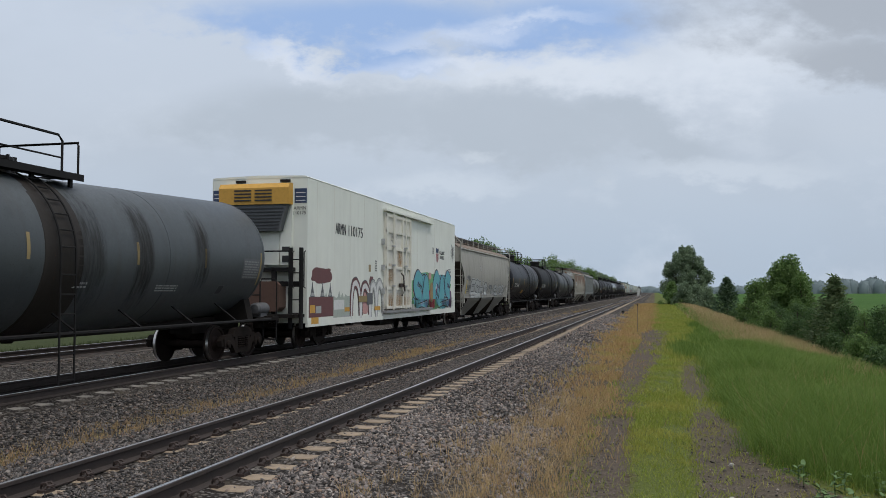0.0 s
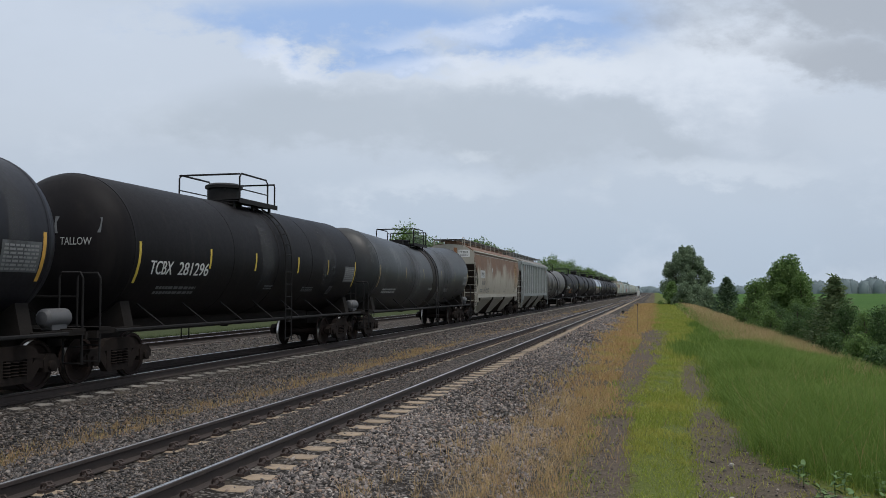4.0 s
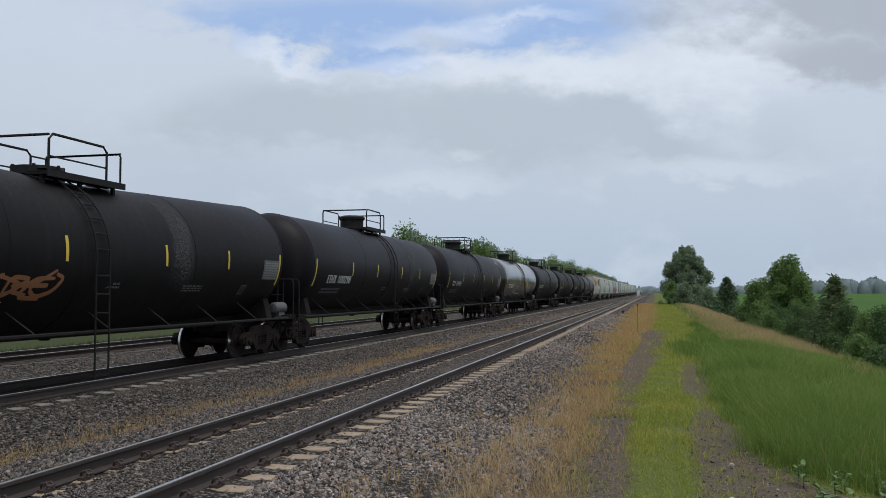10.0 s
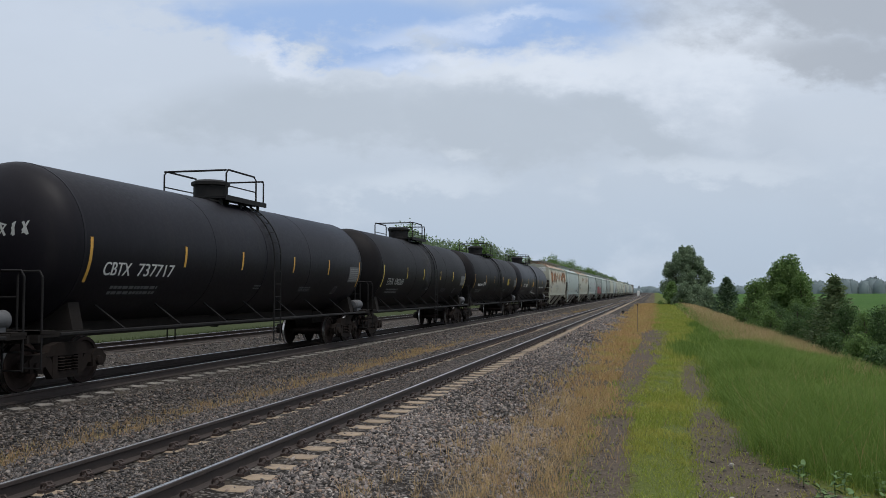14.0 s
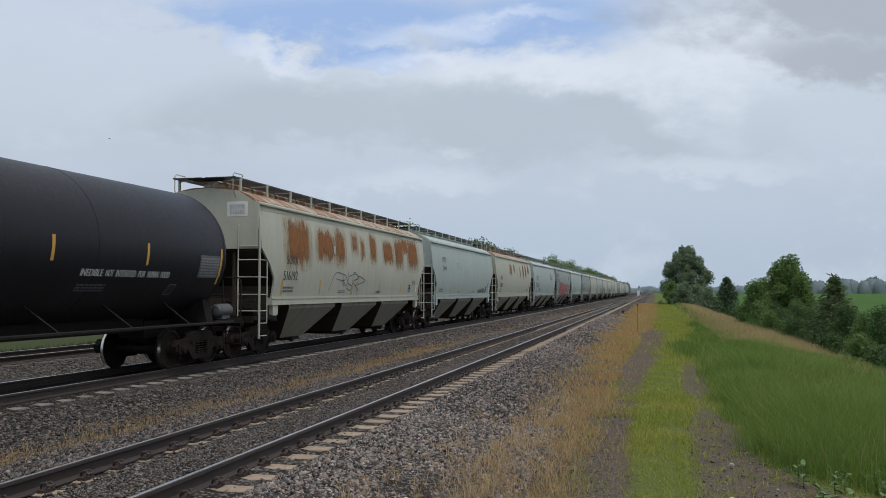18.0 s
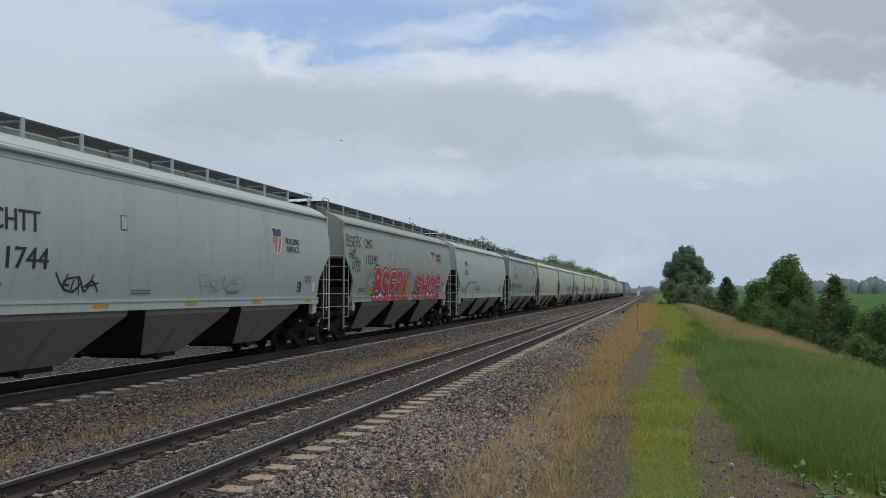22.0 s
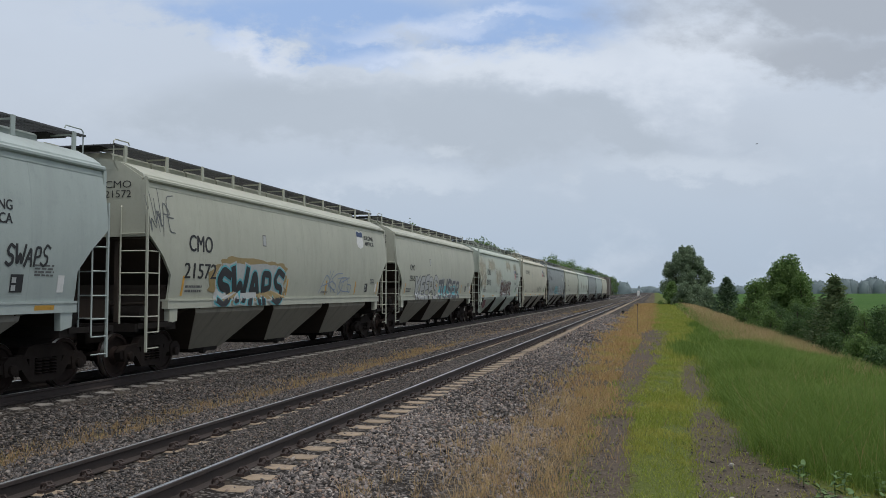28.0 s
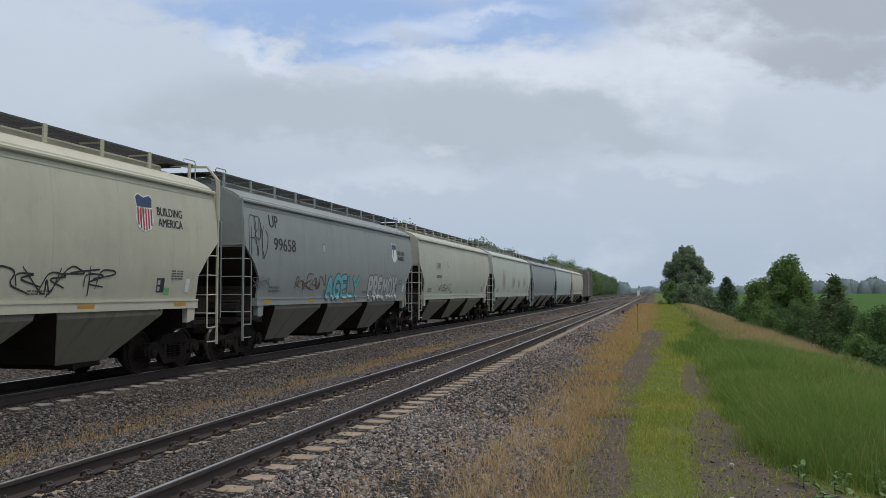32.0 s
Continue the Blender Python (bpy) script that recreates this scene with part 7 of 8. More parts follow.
    spot(1, "notice", "p_tan", -4.57, 2.52, 0.25, 0.26)
    spot(1, "notice_board", "p_tan", -5.75, 1.42, 0.95, 0.22, lift=0.027)
    spot(1, "vent_panel", "p_dim", -4.8, 1.32, 0.67, 0.42, lift=0.02)
    spot(1, "notice", "p_orange", -3.9, 1.10, 0.7, 0.14, lift=0.02)
    tag(1, 8.9, 3.3, 0.6, 0.9, "p_dim", 4, 40, 0.03)
    # sprayed pieces
    cloud_patch(MAT["p_maroon"], car, skin, -10.17, 2.04, 1.88, 0.52, 3, 0.006, "graffiti", 7)
    patch("graffiti", MAT["p_maroon"], car, skin, -10.30, 1.0, 2.1, 0.63, 0.006)
    for y in (-10.02, -9.18, -8.50):
        put_flat([(0.0, 0.0), (1.0, 0.0), (0.62, 0.7), (0.56, 1.0), (0.44, 1.0), (0.38, 0.7)], [(0, 1, 2, 3, 4, 5)], "graffiti", MAT["p_dim"], car, skin, y - 0.19, 1.62, 0.38, 0.46, 0.0075)
        patch("graffiti", MAT["p_dusty"], car, skin, y - 0.10, 1.66, 0.20, 0.10, 0.010)
    spot(1, "graffiti", "p_orange", -10.22, 1.14, 0.42, 0.24, lift=0.010)
    spot(1, "graffiti", "p_dusty", -9.74, 1.12, 0.46, 0.22, lift=0.010)
    spot(1, "notice", "p_orange", -10.12, 0.80, 0.6, 0.20, lift=0.016)
    print_rows(1, -10.05, 0.83, 0.46, 0.14, "p_print", 2, 1, 6)
    spike = [(0.0, 0.0)] + [(i / 24, 0.45 + 0.5 * ((i * 7) % 5) / 5 * (1 if i % 2 else 0.3)) for i in range(25)] + [(1.0, 0.0)]
    put_flat(spike, [tuple(range(27))], "graffiti", MAT["p_haze"], car, skin, -10.2, 1.30, 3.6, 0.62, 0.003)
    patch("graffiti", MAT["p_haze"], car, skin, -8.2, 0.80, 1.6, 0.52, 0.0035)
    spot(1, "weight_panel", "p_white", -8.15, 1.20, 0.98, 0.32, lift=0.008)
    say(1, "LD LMT 219000", -8.10, 1.38, 0.88, 0.10)
    say(1, "LT WT 67000", -8.10, 1.23, 0.80, 0.10)
    spot(1, "graffiti", "p_orange", -7.14, 1.12, 0.5, 0.14, lift=0.008)
    spot(1, "graffiti", "p_dusty", -7.35, 0.85, 0.7, 0.14, lift=0.008)
    # grey and maroon bulbous letters beside the door
    cloud_patch(MAT["p_pink"], car, skin, -5.5, 0.95, 1.1, 1.1, 60, 0.004, "graffiti", 2)
    for n, (y, w, h) in enumerate(((-6.55, 0.95, 1.25), (-5.5, 0.95, 1.15), (-4.45, 0.7, 1.2), (-3.75, 0.85, 1.25))):
        arch = [(0.0, 0.0), (0.02, 0.6), (0.2, 0.95), (0.5, 1.0), (0.8, 0.85), (0.95, 0.5), (1.0, 0.0)]
        for m, (paint, t) in enumerate((("p_dim", 0.40), ("p_maroon" if n < 2 else "p_dusty", 0.34), ("p_white", 0.17))):
            brush(MAT[paint], car, skin, [(y + p * w + 0.1, 0.86 + q * h) for p, q in arch], t, 0.006 + 0.004 * m + 0.0012 * n)
    cloud_patch(MAT["p_maroon"], car, skin, -4.5, 1.95, 0.5, 0.42, 3, 0.008, "graffiti", 4)
    # a green field with two teal blocks of letters, dark outlines, blue and purple corners
    cloud_patch(MAT["p_leaf"], car, skin, 0.75, 0.86, 8.5, 1.86, 12, 0.005, "graffiti", 17)
    for n, (y, w, h) in enumerate(((1.55, 2.75, 1.72), (5.45, 3.2, 1.75))):
        z = 0.95
        cloud_patch(MAT["p_teal"], car, skin, y, z, w, h, 50 + n, 0.009, "graffiti", 8)
        for dy, dz, dw, dh, paint in ((0.05, 0.55, 0.30, 0.40, "p_sky"), (0.70, 0.05, 0.26, 0.32, "p_sky"), (0.30, 0.62, 0.16, 0.22, "p_leaf"), (0.44, 0.08, 0.2, 0.25, "p_sky")):
            cloud_patch(MAT[paint], car, skin, y + dy * w, z + dz * h, dw * w, dh * h, 80 + n, 0.012, "graffiti", 5)
        for tri in (((-0.04, 0.50), (0.16, 0.66), (0.10, 0.36)), ((0.44, 0.34), (0.60, 0.36), (0.50, 0.52)), ((0.86, 0.55), (0.96, 0.80), (0.80, 0.86))):
            put_flat([(p, q) for p, q in tri], [(0, 1, 2)], "graffiti", MAT["p_pink" if n == 0 else "p_purple"], car, skin, y, z, w, h, 0.014)
        for k, line in enumerate((((0.0, 0.5), (0.02, 0.84), (0.14, 0.98), (0.3, 0.72), (0.44, 0.62), (0.58, 0.92), (0.7, 0.96), (0.8, 0.6), (0.96, 0.42), (1.0, 0.18), (0.8, 0.04)), ((0.8, 0.04), (0.5, 0.1), (0.2, 0.02), (0.1, 0.2), (0.16, 0.44), (0.0, 0.5)),
                                  ((0.2, 0.72), (0.34, 0.5), (0.2, 0.3), (0.5, 0.34), (0.76, 0.3)), ((0.5, 0.62), (0.6, 0.36), (0.72, 0.6)), ((0.3, 0.18), (0.6, 0.22), (0.86, 0.26)), ((0.62, 0.75), (0.7, 0.52), (0.88, 0.5)))):
            brush(MAT["p_black"], car, skin, [(y + p * w, z + q * h) for p, q in line], 0.05 if k < 2 else 0.035, 0.017)
            if k > 1:
                brush(MAT["p_silver"], car, skin, [(y + p * w + 0.06, z + q * h - 0.04) for p, q in line], 0.02, 0.019)
    for n, (body, y, w) in enumerate((("SA", 1.5, 2.9), ("CAS", 5.0, 3.5))):
        spray_word(body, [MAT["p_black"], MAT["p_sky"], MAT["p_teal"]], car, lambda z, y=0.0: half + 0.012, y, 0.95, w, 1.62, 0.27, 0.05, 70 + n, 0.1)
    cloud_patch(MAT["p_red"], car, skin, 4.25, 0.92, 1.15, 1.15, 5, 0.022, "graffiti", 5)
    cloud_patch(MAT["p_tan"], car, skin, 4.45, 1.25, 0.55, 1.0, 6, 0.026, "graffiti", 5)
    cloud_patch(MAT["p_pink"], car, skin, 4.15, 2.35, 0.55, 0.34, 9, 0.024, "graffiti", 5)
    cloud_patch(MAT["p_white"], car, skin, 5.05, 1.85, 0.65, 0.42, 11, 0.026, "graffiti", 2)
    cloud_patch(MAT["p_purple"], car, skin, 8.3, 0.95, 0.6, 0.9, 7, 0.022, "graffiti", 5)
    # grime along the foot of the side and on the door
    for n in range(2, 6):
        soft_stain(MAT["dirt_streak"], car, skin, -9.4 + 3.2 * n, 1.5, 2.6, 0.62, 0.028, "grime")
    for y, z, w, h in ((-2.6, 1.75, 3.2, 0.75), (-1.2, 3.5, 1.0, 0.8), (-2.4, 2.9, 0.8, 0.9)):
        soft_stain(MAT["pale_rust"], car, lambda q, p=0.0: half + 0.088, y, z, w, h, 0.003, "rust_stain")
    for n, body in enumerate(("CLOSE AND LOCK", "DOORS BEFORE", "MOVING CAR")):
        words(body, MAT["p_print"], car, skin, -2.02, 4.05 - 0.16 * n, (0.92, 0.80, 0.70)[n], 0.11, 0.0, 0.092)
    tag(1, -2.6, 1.1, 3.2, 0.8, "p_dim", 6, 46, 0.02)
    # the end that leads: cooling unit, doors, ladders, platform
    f = -e
    unit = part("cooling_unit", Shape().box(-1.12, 1.12, f - 0.10, f, 3.15, 5.02), white, car, "white cooling unit with yellow hood")
    hood = part("hood", Shape().prism([(f - 0.42, 4.42), (f - 0.1, 4.42), (f - 0.1, 5.08), (f - 0.34, 5.06), (f - 0.44, 4.92)], "x", -1.14, 1.14), MAT["p_orange"], unit, "yellow hood with louvres")
    for n in range(4):
        for x in (-0.62, 0.05):
            part("louvre", Shape().box(x, x + 0.55, f - 0.455, f - 0.435, 4.52 + 0.1 * n, 4.56 + 0.1 * n), MAT["p_black"], hood)
    grille = part("grille", Shape().prism([(-0.92, 3.62), (0.82, 3.62), (1.05, 4.42), (-1.1, 4.42)], "y", f - 0.36, f - 0.10), MAT["p_dim"], unit, "dark slatted grille")
    for n in range(7):
        part("slat", Shape().box(-0.86 - 0.02 * n, 0.78 + 0.03 * n, f - 0.39, f - 0.36, 3.68 + 0.1 * n, 3.71 + 0.1 * n), MAT["p_black"], grille)
    for n, (x0, x1) in enumerate(((-1.10, -0.05), (-0.02, 0.72), (0.75, 1.10))):
        part("unit_door", Shape().box(x0, x1, f - 0.125, f - 0.10, 2.6, 3.58), white, unit)
    for z, h in ((3.02, 0.13), (2.68, 0.20)):
        part("meter", Shape().box(0.82, 1.06, f - 0.14, f - 0.125, z, z + h), MAT["p_black"], unit)
    for x in (-1.55, 1.16):
        part("blue_panel", Shape().box(x, x + 0.39, f - 0.012, f - 0.003, 4.48, 4.92), MAT["p_blue"], car)
        bars_me = Shape()
        for n in range(3):
            bars_me.box(x + 0.04, x + 0.35, f - 0.016, f - 0.0125, 4.54 + 0.12 * n, 4.565 + 0.12 * n)
        part("panel_print", bars_me, MAT["p_white"], car)
    end_words(1, ("ARMN", "110175"), 1.14, 4.12, 0.40, 0.11)
    part("end_platform", Shape().box(-1.5, 1.5, f - 0.75, f, 1.02, 1.12), MAT["underframe"], car)
    part("shelf", Shape().box(-1.1, 1.2, f - 0.3, f, 2.40, 2.52), MAT["dark_steel"], car)
    part("fuel_tank", Shape().cbox(-1.1, 0.9, f - 0.5, f - 0.02, 1.2, 2.1, 0.12), MAT["p_brown"], car, "maroon tank on the end platform")
    part("post", Shape().box(0.55, 0.68, f - 0.3, f - 0.18, 1.1, 2.45), MAT["dark_steel"], car)
    part("crossbeam", Shape().box(-1.5, 1.5, f - 0.34, f - 0.26, 1.95, 2.10), MAT["dark_steel"], car)
    for x in (1.22, 1.56):
        part("ladder_stile", Shape().tube([(x, f - 0.42, 0.7), (x, f - 0.42, 3.1)], 0.065, 8), MAT["dark_steel"], car)
    for z in (0.75, 1.15, 1.55, 1.95, 2.35, 2.75):
        part("ladder_rung", Shape().tube([(1.22, f - 0.42, z), (1.56, f - 0.42, z)], 0.018, 5), MAT["dark_steel"], car)
    part("handrail", Shape().tube([(-1.5, f - 0.45, 3.0), (1.2, f - 0.45, 3.0)], 0.022, 6), MAT["dark_steel"], car)
    for x in (1.34, 1.70):
        part("grab_iron", Shape().tube([(x, f - 0.44, 1.9), (x, f - 0.54, 1.92), (x, f - 0.54, 2.95), (x, f - 0.44, 3.0)], 0.018, 6), MAT["dark_steel"], car)
    for x in (-0.75, 0.72):
        part("roof_clamp", Shape().box(x, x + 0.3, f - 0.1, f + 0.05, 5.12, 5.2), MAT["dark_steel"], car)
    return on_train(car, 27.31, L)


def make_last_car():
    L = 18.6
    e = L / 2
    car = thing("box_car", "drab brownish grey box car", "freight car", "cars of the freight train")
    box_body(car, e, PAINT["drab"], 1.0, 5.0, 1.55, PAINT["drab"])
    door = part("door", Shape().box(1.555, 1.63, -1.7, 1.7, 1.1, 4.6), PAINT["drab"], car)
    for i in range(5):
        part("door_rib", Shape().box(1.63, 1.66, -1.7, 1.7, 1.3 + 0.75 * i, 1.38 + 0.75 * i), PAINT["drab"], door)
    for i in range(14):
        y = -e + 0.2 + i * (L - 0.4) / 13
        if abs(y) > 1.9:
            part("side_post", Shape().box(1.55, 1.62, y - 0.05, y + 0.05, 1.05, 4.9), PAINT["drab"], car)
    for d in (-1, 1):
        part("ladder", Shape().tube([(1.6, d * (e - 0.2), 0.8), (1.6, d * (e - 0.2), 4.8)], 0.03, 5), PAINT["drab"], car)
    return on_train(car, 663.4, L)


REEFER = make_reefer()
LAST = make_last_car()


# ---------------------------------------------------------------- plants
def leaf_material(name, dark, light, third=None, rough=0.6, patches=None):
    m, k, b = surface(name, rough)
    geo = k.t.nodes.new("ShaderNodeNewGeometry")
    stops = [(0.0, dark), (0.75, light)] + ([(1.0, third)] if third else [])
    c = k.ramp(geo.outputs["Random Per Island"], stops)
    c = k.mix(k.math("MULTIPLY", k.noise(place(k), 0.6, 3.0), 0.4), c, tuple(v * 0.75 for v in dark))
    if patches:
        c = k.mix(k.math("MULTIPLY", k.step(k.noise(place(k), 0.55, 4.0, 0.6), 0.46, 0.68), 0.75), c, patches)
    k.link(c, b.inputs["Base Color"])
    b.inputs["Specular IOR Level"].default_value = 0.25
    thin = k.t.nodes.new("ShaderNodeBsdfTranslucent")
    k.link(c, thin.inputs["Color"])
    both = k.node("ShaderNodeMixShader", Fac=0.48)
    k.link(b.outputs[0], both.inputs[1])
    k.link(thin.outputs[0], both.inputs[2])
    k.link(both.outputs[0], k.t.nodes["Material Output"].inputs[0])
    return m


def blades(name, label, category, spots, height, width, material, lean=0.35, seed=1):
    """Grass: each blade two bent quads. spots: places (x, y); height and width: arrays or numbers."""
    rng = np.random.default_rng(seed)
    n = len(spots)
    h = np.broadcast_to(height, n) * rng.uniform(0.55, 1.2, n)
    w = np.broadcast_to(width, n) * rng.uniform(0.7, 1.3, n)
    a, d = rng.uniform(0, 2 * np.pi, n), rng.uniform(0, 2 * np.pi, n)
    bend = rng.uniform(0.1, 1.0, n) * lean * h
    side = np.stack([np.cos(a), np.sin(a), np.zeros(n)], -1)
    way = np.stack([np.cos(d), np.sin(d), np.zeros(n)], -1)
    base = np.stack([spots[:, 0], spots[:, 1], ground_height(spots[:, 0]) - 0.02], -1)
    up = np.array([0, 0, 1.0])
    mid = base + up * (h * 0.55)[:, None] + way * (bend * 0.35)[:, None]
    top = base + up * h[:, None] + way * bend[:, None]
    sw = side * w[:, None] / 2
    v = np.stack([base - sw, base + sw, mid + sw * 0.8, mid - sw * 0.8, top + sw * 0.15, top - sw * 0.15], 1).reshape(-1, 3)
    i = (np.arange(n) * 6)[:, None]
    f = np.stack([i + np.array([0, 1, 2, 3]), i + np.array([3, 2, 4, 5])], 1).reshape(-1, 4)
    return tagged(new(name, bulk(name, v, f, material)), label, category, kind="stuff")


def scatter(rng, n, x0, x1, y0, y1, clump=0.0, near=1.6):
    p = np.stack([rng.uniform(x0, x1, n), y0 + (y1 - y0) * rng.uniform(0, 1, n) ** near], -1)
    if clump:
        c = p[rng.integers(0, max(1, n // 14), n)]
        p = c + rng.normal(0, clump, (n, 2))
    return p


def grown(p, share=0.08):
    """Leaves out what would stand on the worn places of the path."""
    rng = np.random.default_rng(len(p))
    return p[(worn(p[:, 0], p[:, 1]) + rng.normal(0, 0.22, len(p)) < 0.55) | (rng.uniform(0, 1, len(p)) < share)]


def risen(p, y0, y1):
    """Thins the near end of a stretch of grass, so that it begins gradually."""
    rng = np.random.default_rng(len(p) + 1)
    return p[rng.uniform(0, 1, len(p)) < np.clip((p[:, 1] - y0) / (y1 - y0), 0, 1) ** 1.4]


def russet_edge(y):
    """x at which the seeding russet grass takes over from the green, far along the bank."""
    return along(y, (28, 8.5), (32, 5.5), (35, 3.6), (38, 3.0), (47, 3.1), (68, 3.6), (120, 4.5), (170, 5.0))


def wavy(p):
    """A slow wander of the edges of the strips along the path."""
    return 0.16 * np.sin(p[:, 1] * 0.55) + 0.10 * np.sin(p[:, 1] * 1.7 + 1.0)


def make_grass():
    rng = np.random.default_rng(11)
    MAT["tall_grass"] = leaf_material("tall_green_grass", (0.100, 0.172, 0.030), (0.165, 0.255, 0.050), (0.25, 0.32, 0.085), patches=(0.225, 0.300, 0.080))
    MAT["short_grass"] = leaf_material("short_green_grass", (0.205, 0.250, 0.040), (0.335, 0.385, 0.072), (0.44, 0.40, 0.125), patches=(0.39, 0.36, 0.088))
    MAT["dry_grass"] = leaf_material("dry_tan_grass", (0.32, 0.210, 0.100), (0.55, 0.375, 0.190), (0.40, 0.36, 0.13))
    MAT["orange_straw"] = leaf_material("tawny_straw", (0.38, 0.235, 0.105), (0.57, 0.365, 0.165), (0.46, 0.38, 0.14), patches=(0.36, 0.35, 0.10))
    MAT["straw"] = leaf_material("pale_straw", (0.38, 0.260, 0.125), (0.68, 0.490, 0.270), (0.52, 0.42, 0.19))
    MAT["russet_grass"] = leaf_material("russet_seeding_grass", (0.34, 0.235, 0.115), (0.56, 0.39, 0.215), (0.46, 0.42, 0.20), patches=(0.30, 0.33, 0.12))
    p = np.stack([rng.uniform(1.6, 6.0, 9000), rng.uniform(-12, 6.5, 9000)], -1)
    blades("tall_grass_behind", "tall lush green grass farther back along the path", "grass", p, 0.42, 0.012, MAT["tall_grass"], 1.2, 21)
    # tall green grass on the shoulder and down the bank
    p = scatter(rng, 185000, 1.0, 6.8, 6.5, 52, near=1.5)
    p = p[p[:, 0] < russet_edge(p[:, 1]) + 0.5 * np.sin(p[:, 1] * 0.7 + 0.5) + rng.normal(0, 0.8, len(p))]
    p = p[p[:, 0] > tall_edge(p[:, 1]) + 0.16 * np.sin(p[:, 1] * 2.3) + 0.12 * np.sin(p[:, 1] * 0.9 + 2.0) + rng.normal(0, 0.12, len(p)) * np.clip(p[:, 1] / 14, 1, 4)]
    far = np.clip(p[:, 1] / 14, 1, 3)
    deep = p[:, 0] - tall_edge(p[:, 1])
    tall = np.interp(deep, [0.0, 0.3, 1.0, 4.0], [0.34, 0.52, 0.60, 0.50]) * np.interp(p[:, 1], [8, 11, 16, 19, 24, 30, 48], [0.75, 1.0, 1.05, 0.75, 1.0, 0.8, 0.65])
    tall = tall * (0.92 + 0.18 * np.sin(p[:, 0] * 1.6 + 0.9 * np.sin(p[:, 1] * 0.6)) * np.sin(p[:, 1] * 0.7 + 0.7))
    blades("tall_grass", "tall lush green grass beside the path", "grass", p, tall, 0.0072 * far, MAT["tall_grass"], 1.25, 2)
    p = scatter(rng, 17000, 0.45, 3.6, 6.0, 48, near=1.4)
    p = grown(p[p[:, 0] < tall_edge(p[:, 1]) + 0.4], 0.05)
    blades("edge_grass", "knee-low green grass at the edge of the path", "grass", p, 0.12, 0.009 * np.clip(p[:, 1] / 10, 1, 4), MAT["short_grass"], 1.0, 14)
    p = risen(scatter(rng, 30000, 1.9, 7.0, 34, 150, near=1.3), 34, 50)
    p[:, 0] += rng.normal(0, 0.3, len(p)) + 2.0 * wavy(p)
    p = p[(p[:, 0] < russet_edge(p[:, 1]) + rng.normal(0, 0.4, len(p))) | (rng.uniform(0, 1, len(p)) < 0.22)]
    p = p[p[:, 0] > tall_edge(p[:, 1]) + rng.normal(0, 0.12, len(p))]
    blades("far_tall_grass", "green grass along the bank", "grass", p, 0.38, 0.05 * np.clip(p[:, 1] / 50, 1, 3), MAT["tall_grass"], 0.6, 3)
    # low growth on the path
    p = scatter(rng, 34000, -0.55, 0.72, 5.0, 28, near=1.4)
    p[:, 0] += 0.9 * wavy(p) + 0.10 * np.sin(p[:, 1] * 3.3 + 2.0) + rng.normal(0, 0.10, len(p))
    p[:, 0] += 0.10 * (1 - np.clip((p[:, 1] - 5) / 5, 0, 1))
    keep = np.sin(p[:, 1] * 2.3 + p[:, 0] * 5) + rng.normal(0, 0.8, len(p)) > -1.0
    p = grown(p[keep])
    bare = np.sin(p[:, 0] * 4.1 + p[:, 1] * 0.9) * np.sin(p[:, 1] * 1.7 - p[:, 0] * 2.2) + 0.5 * np.sin(p[:, 1] * 3.7 + p[:, 0] * 6.0)
    p = p[bare + rng.normal(0, 0.35, len(p)) > -0.62 + 0.45 * np.clip((10 - p[:, 1]) / 4, 0, 1)]
    blades("path_grass", "short bright green grass in the middle of the path", "grass", p, 0.075, 0.007 * np.clip(p[:, 1] / 9, 1, 4), MAT["short_grass"], 1.0, 4)
    p = grown(risen(np.concatenate([scatter(rng, 32000, 0.0, 2.9, 17, 70, near=1.1), scatter(rng, 9000, -0.2, 3.2, 60, 160, near=1.1)]), 16, 34))
    p[:, 0] += rng.normal(0, 0.22, len(p)) + wavy(p)
    blades("far_path_grass", "short green grass farther along the path", "grass", p, 0.11, 0.026 * np.clip(p[:, 1] / 34, 0.6, 4), MAT["short_grass"], 0.8, 5)
    # dark tussocks beside the far path
    p = np.concatenate([rng.normal((cx, cy), (0.28, 1.6), (900, 2)) for cx, cy in ((1.15, 33), (2.0, 40), (2.5, 47), (1.9, 30), (2.6, 56))])
    blades("grass_tussocks", "dark green tussocks beside the path", "grass", p, 0.34, 0.028, MAT["tall_grass"], 0.8, 19)
    p = scatter(rng, 9000, 0.35, 2.4, 5.0, 30, 0.08)
    p = p[p[:, 0] < tall_edge(p[:, 1])]
    blades("low_weeds", "sparse low weeds on bare soil", "grass", p, 0.05, 0.010, MAT["short_grass"], 1.1, 6)
    # dry grass at the edge of the gravel
    p = np.concatenate([scatter(rng, 9000, -2.0, -0.7, 4.6, 26, 0.10), scatter(rng, 4500, -1.6, -0.5, 5.0, 30), scatter(rng, 1100, -3.0, -1.7, 4.6, 15, 0.05)])
    p[:, 0] += wavy(p)
    p = grown(p, 0.18)
    p = p[np.sin(3.1 * p[:, 0] + 1.3 * p[:, 1]) + np.sin(1.9 * p[:, 1] - 2.3 * p[:, 0]) + rng.normal(0, 0.6, len(p)) > -0.55]
    blades("dry_grass", "dry tan grass at the edge of the gravel", "grass", p, 0.12, 0.006 * np.clip(p[:, 1] / 8, 1, 4), MAT["dry_grass"], 1.0, 7)
    q = np.concatenate([scatter(rng, 4600, -2.2, -0.9, 4.8, 18, 0.06), scatter(rng, 450, -3.0, -2.2, 5.0, 12, 0.04)])
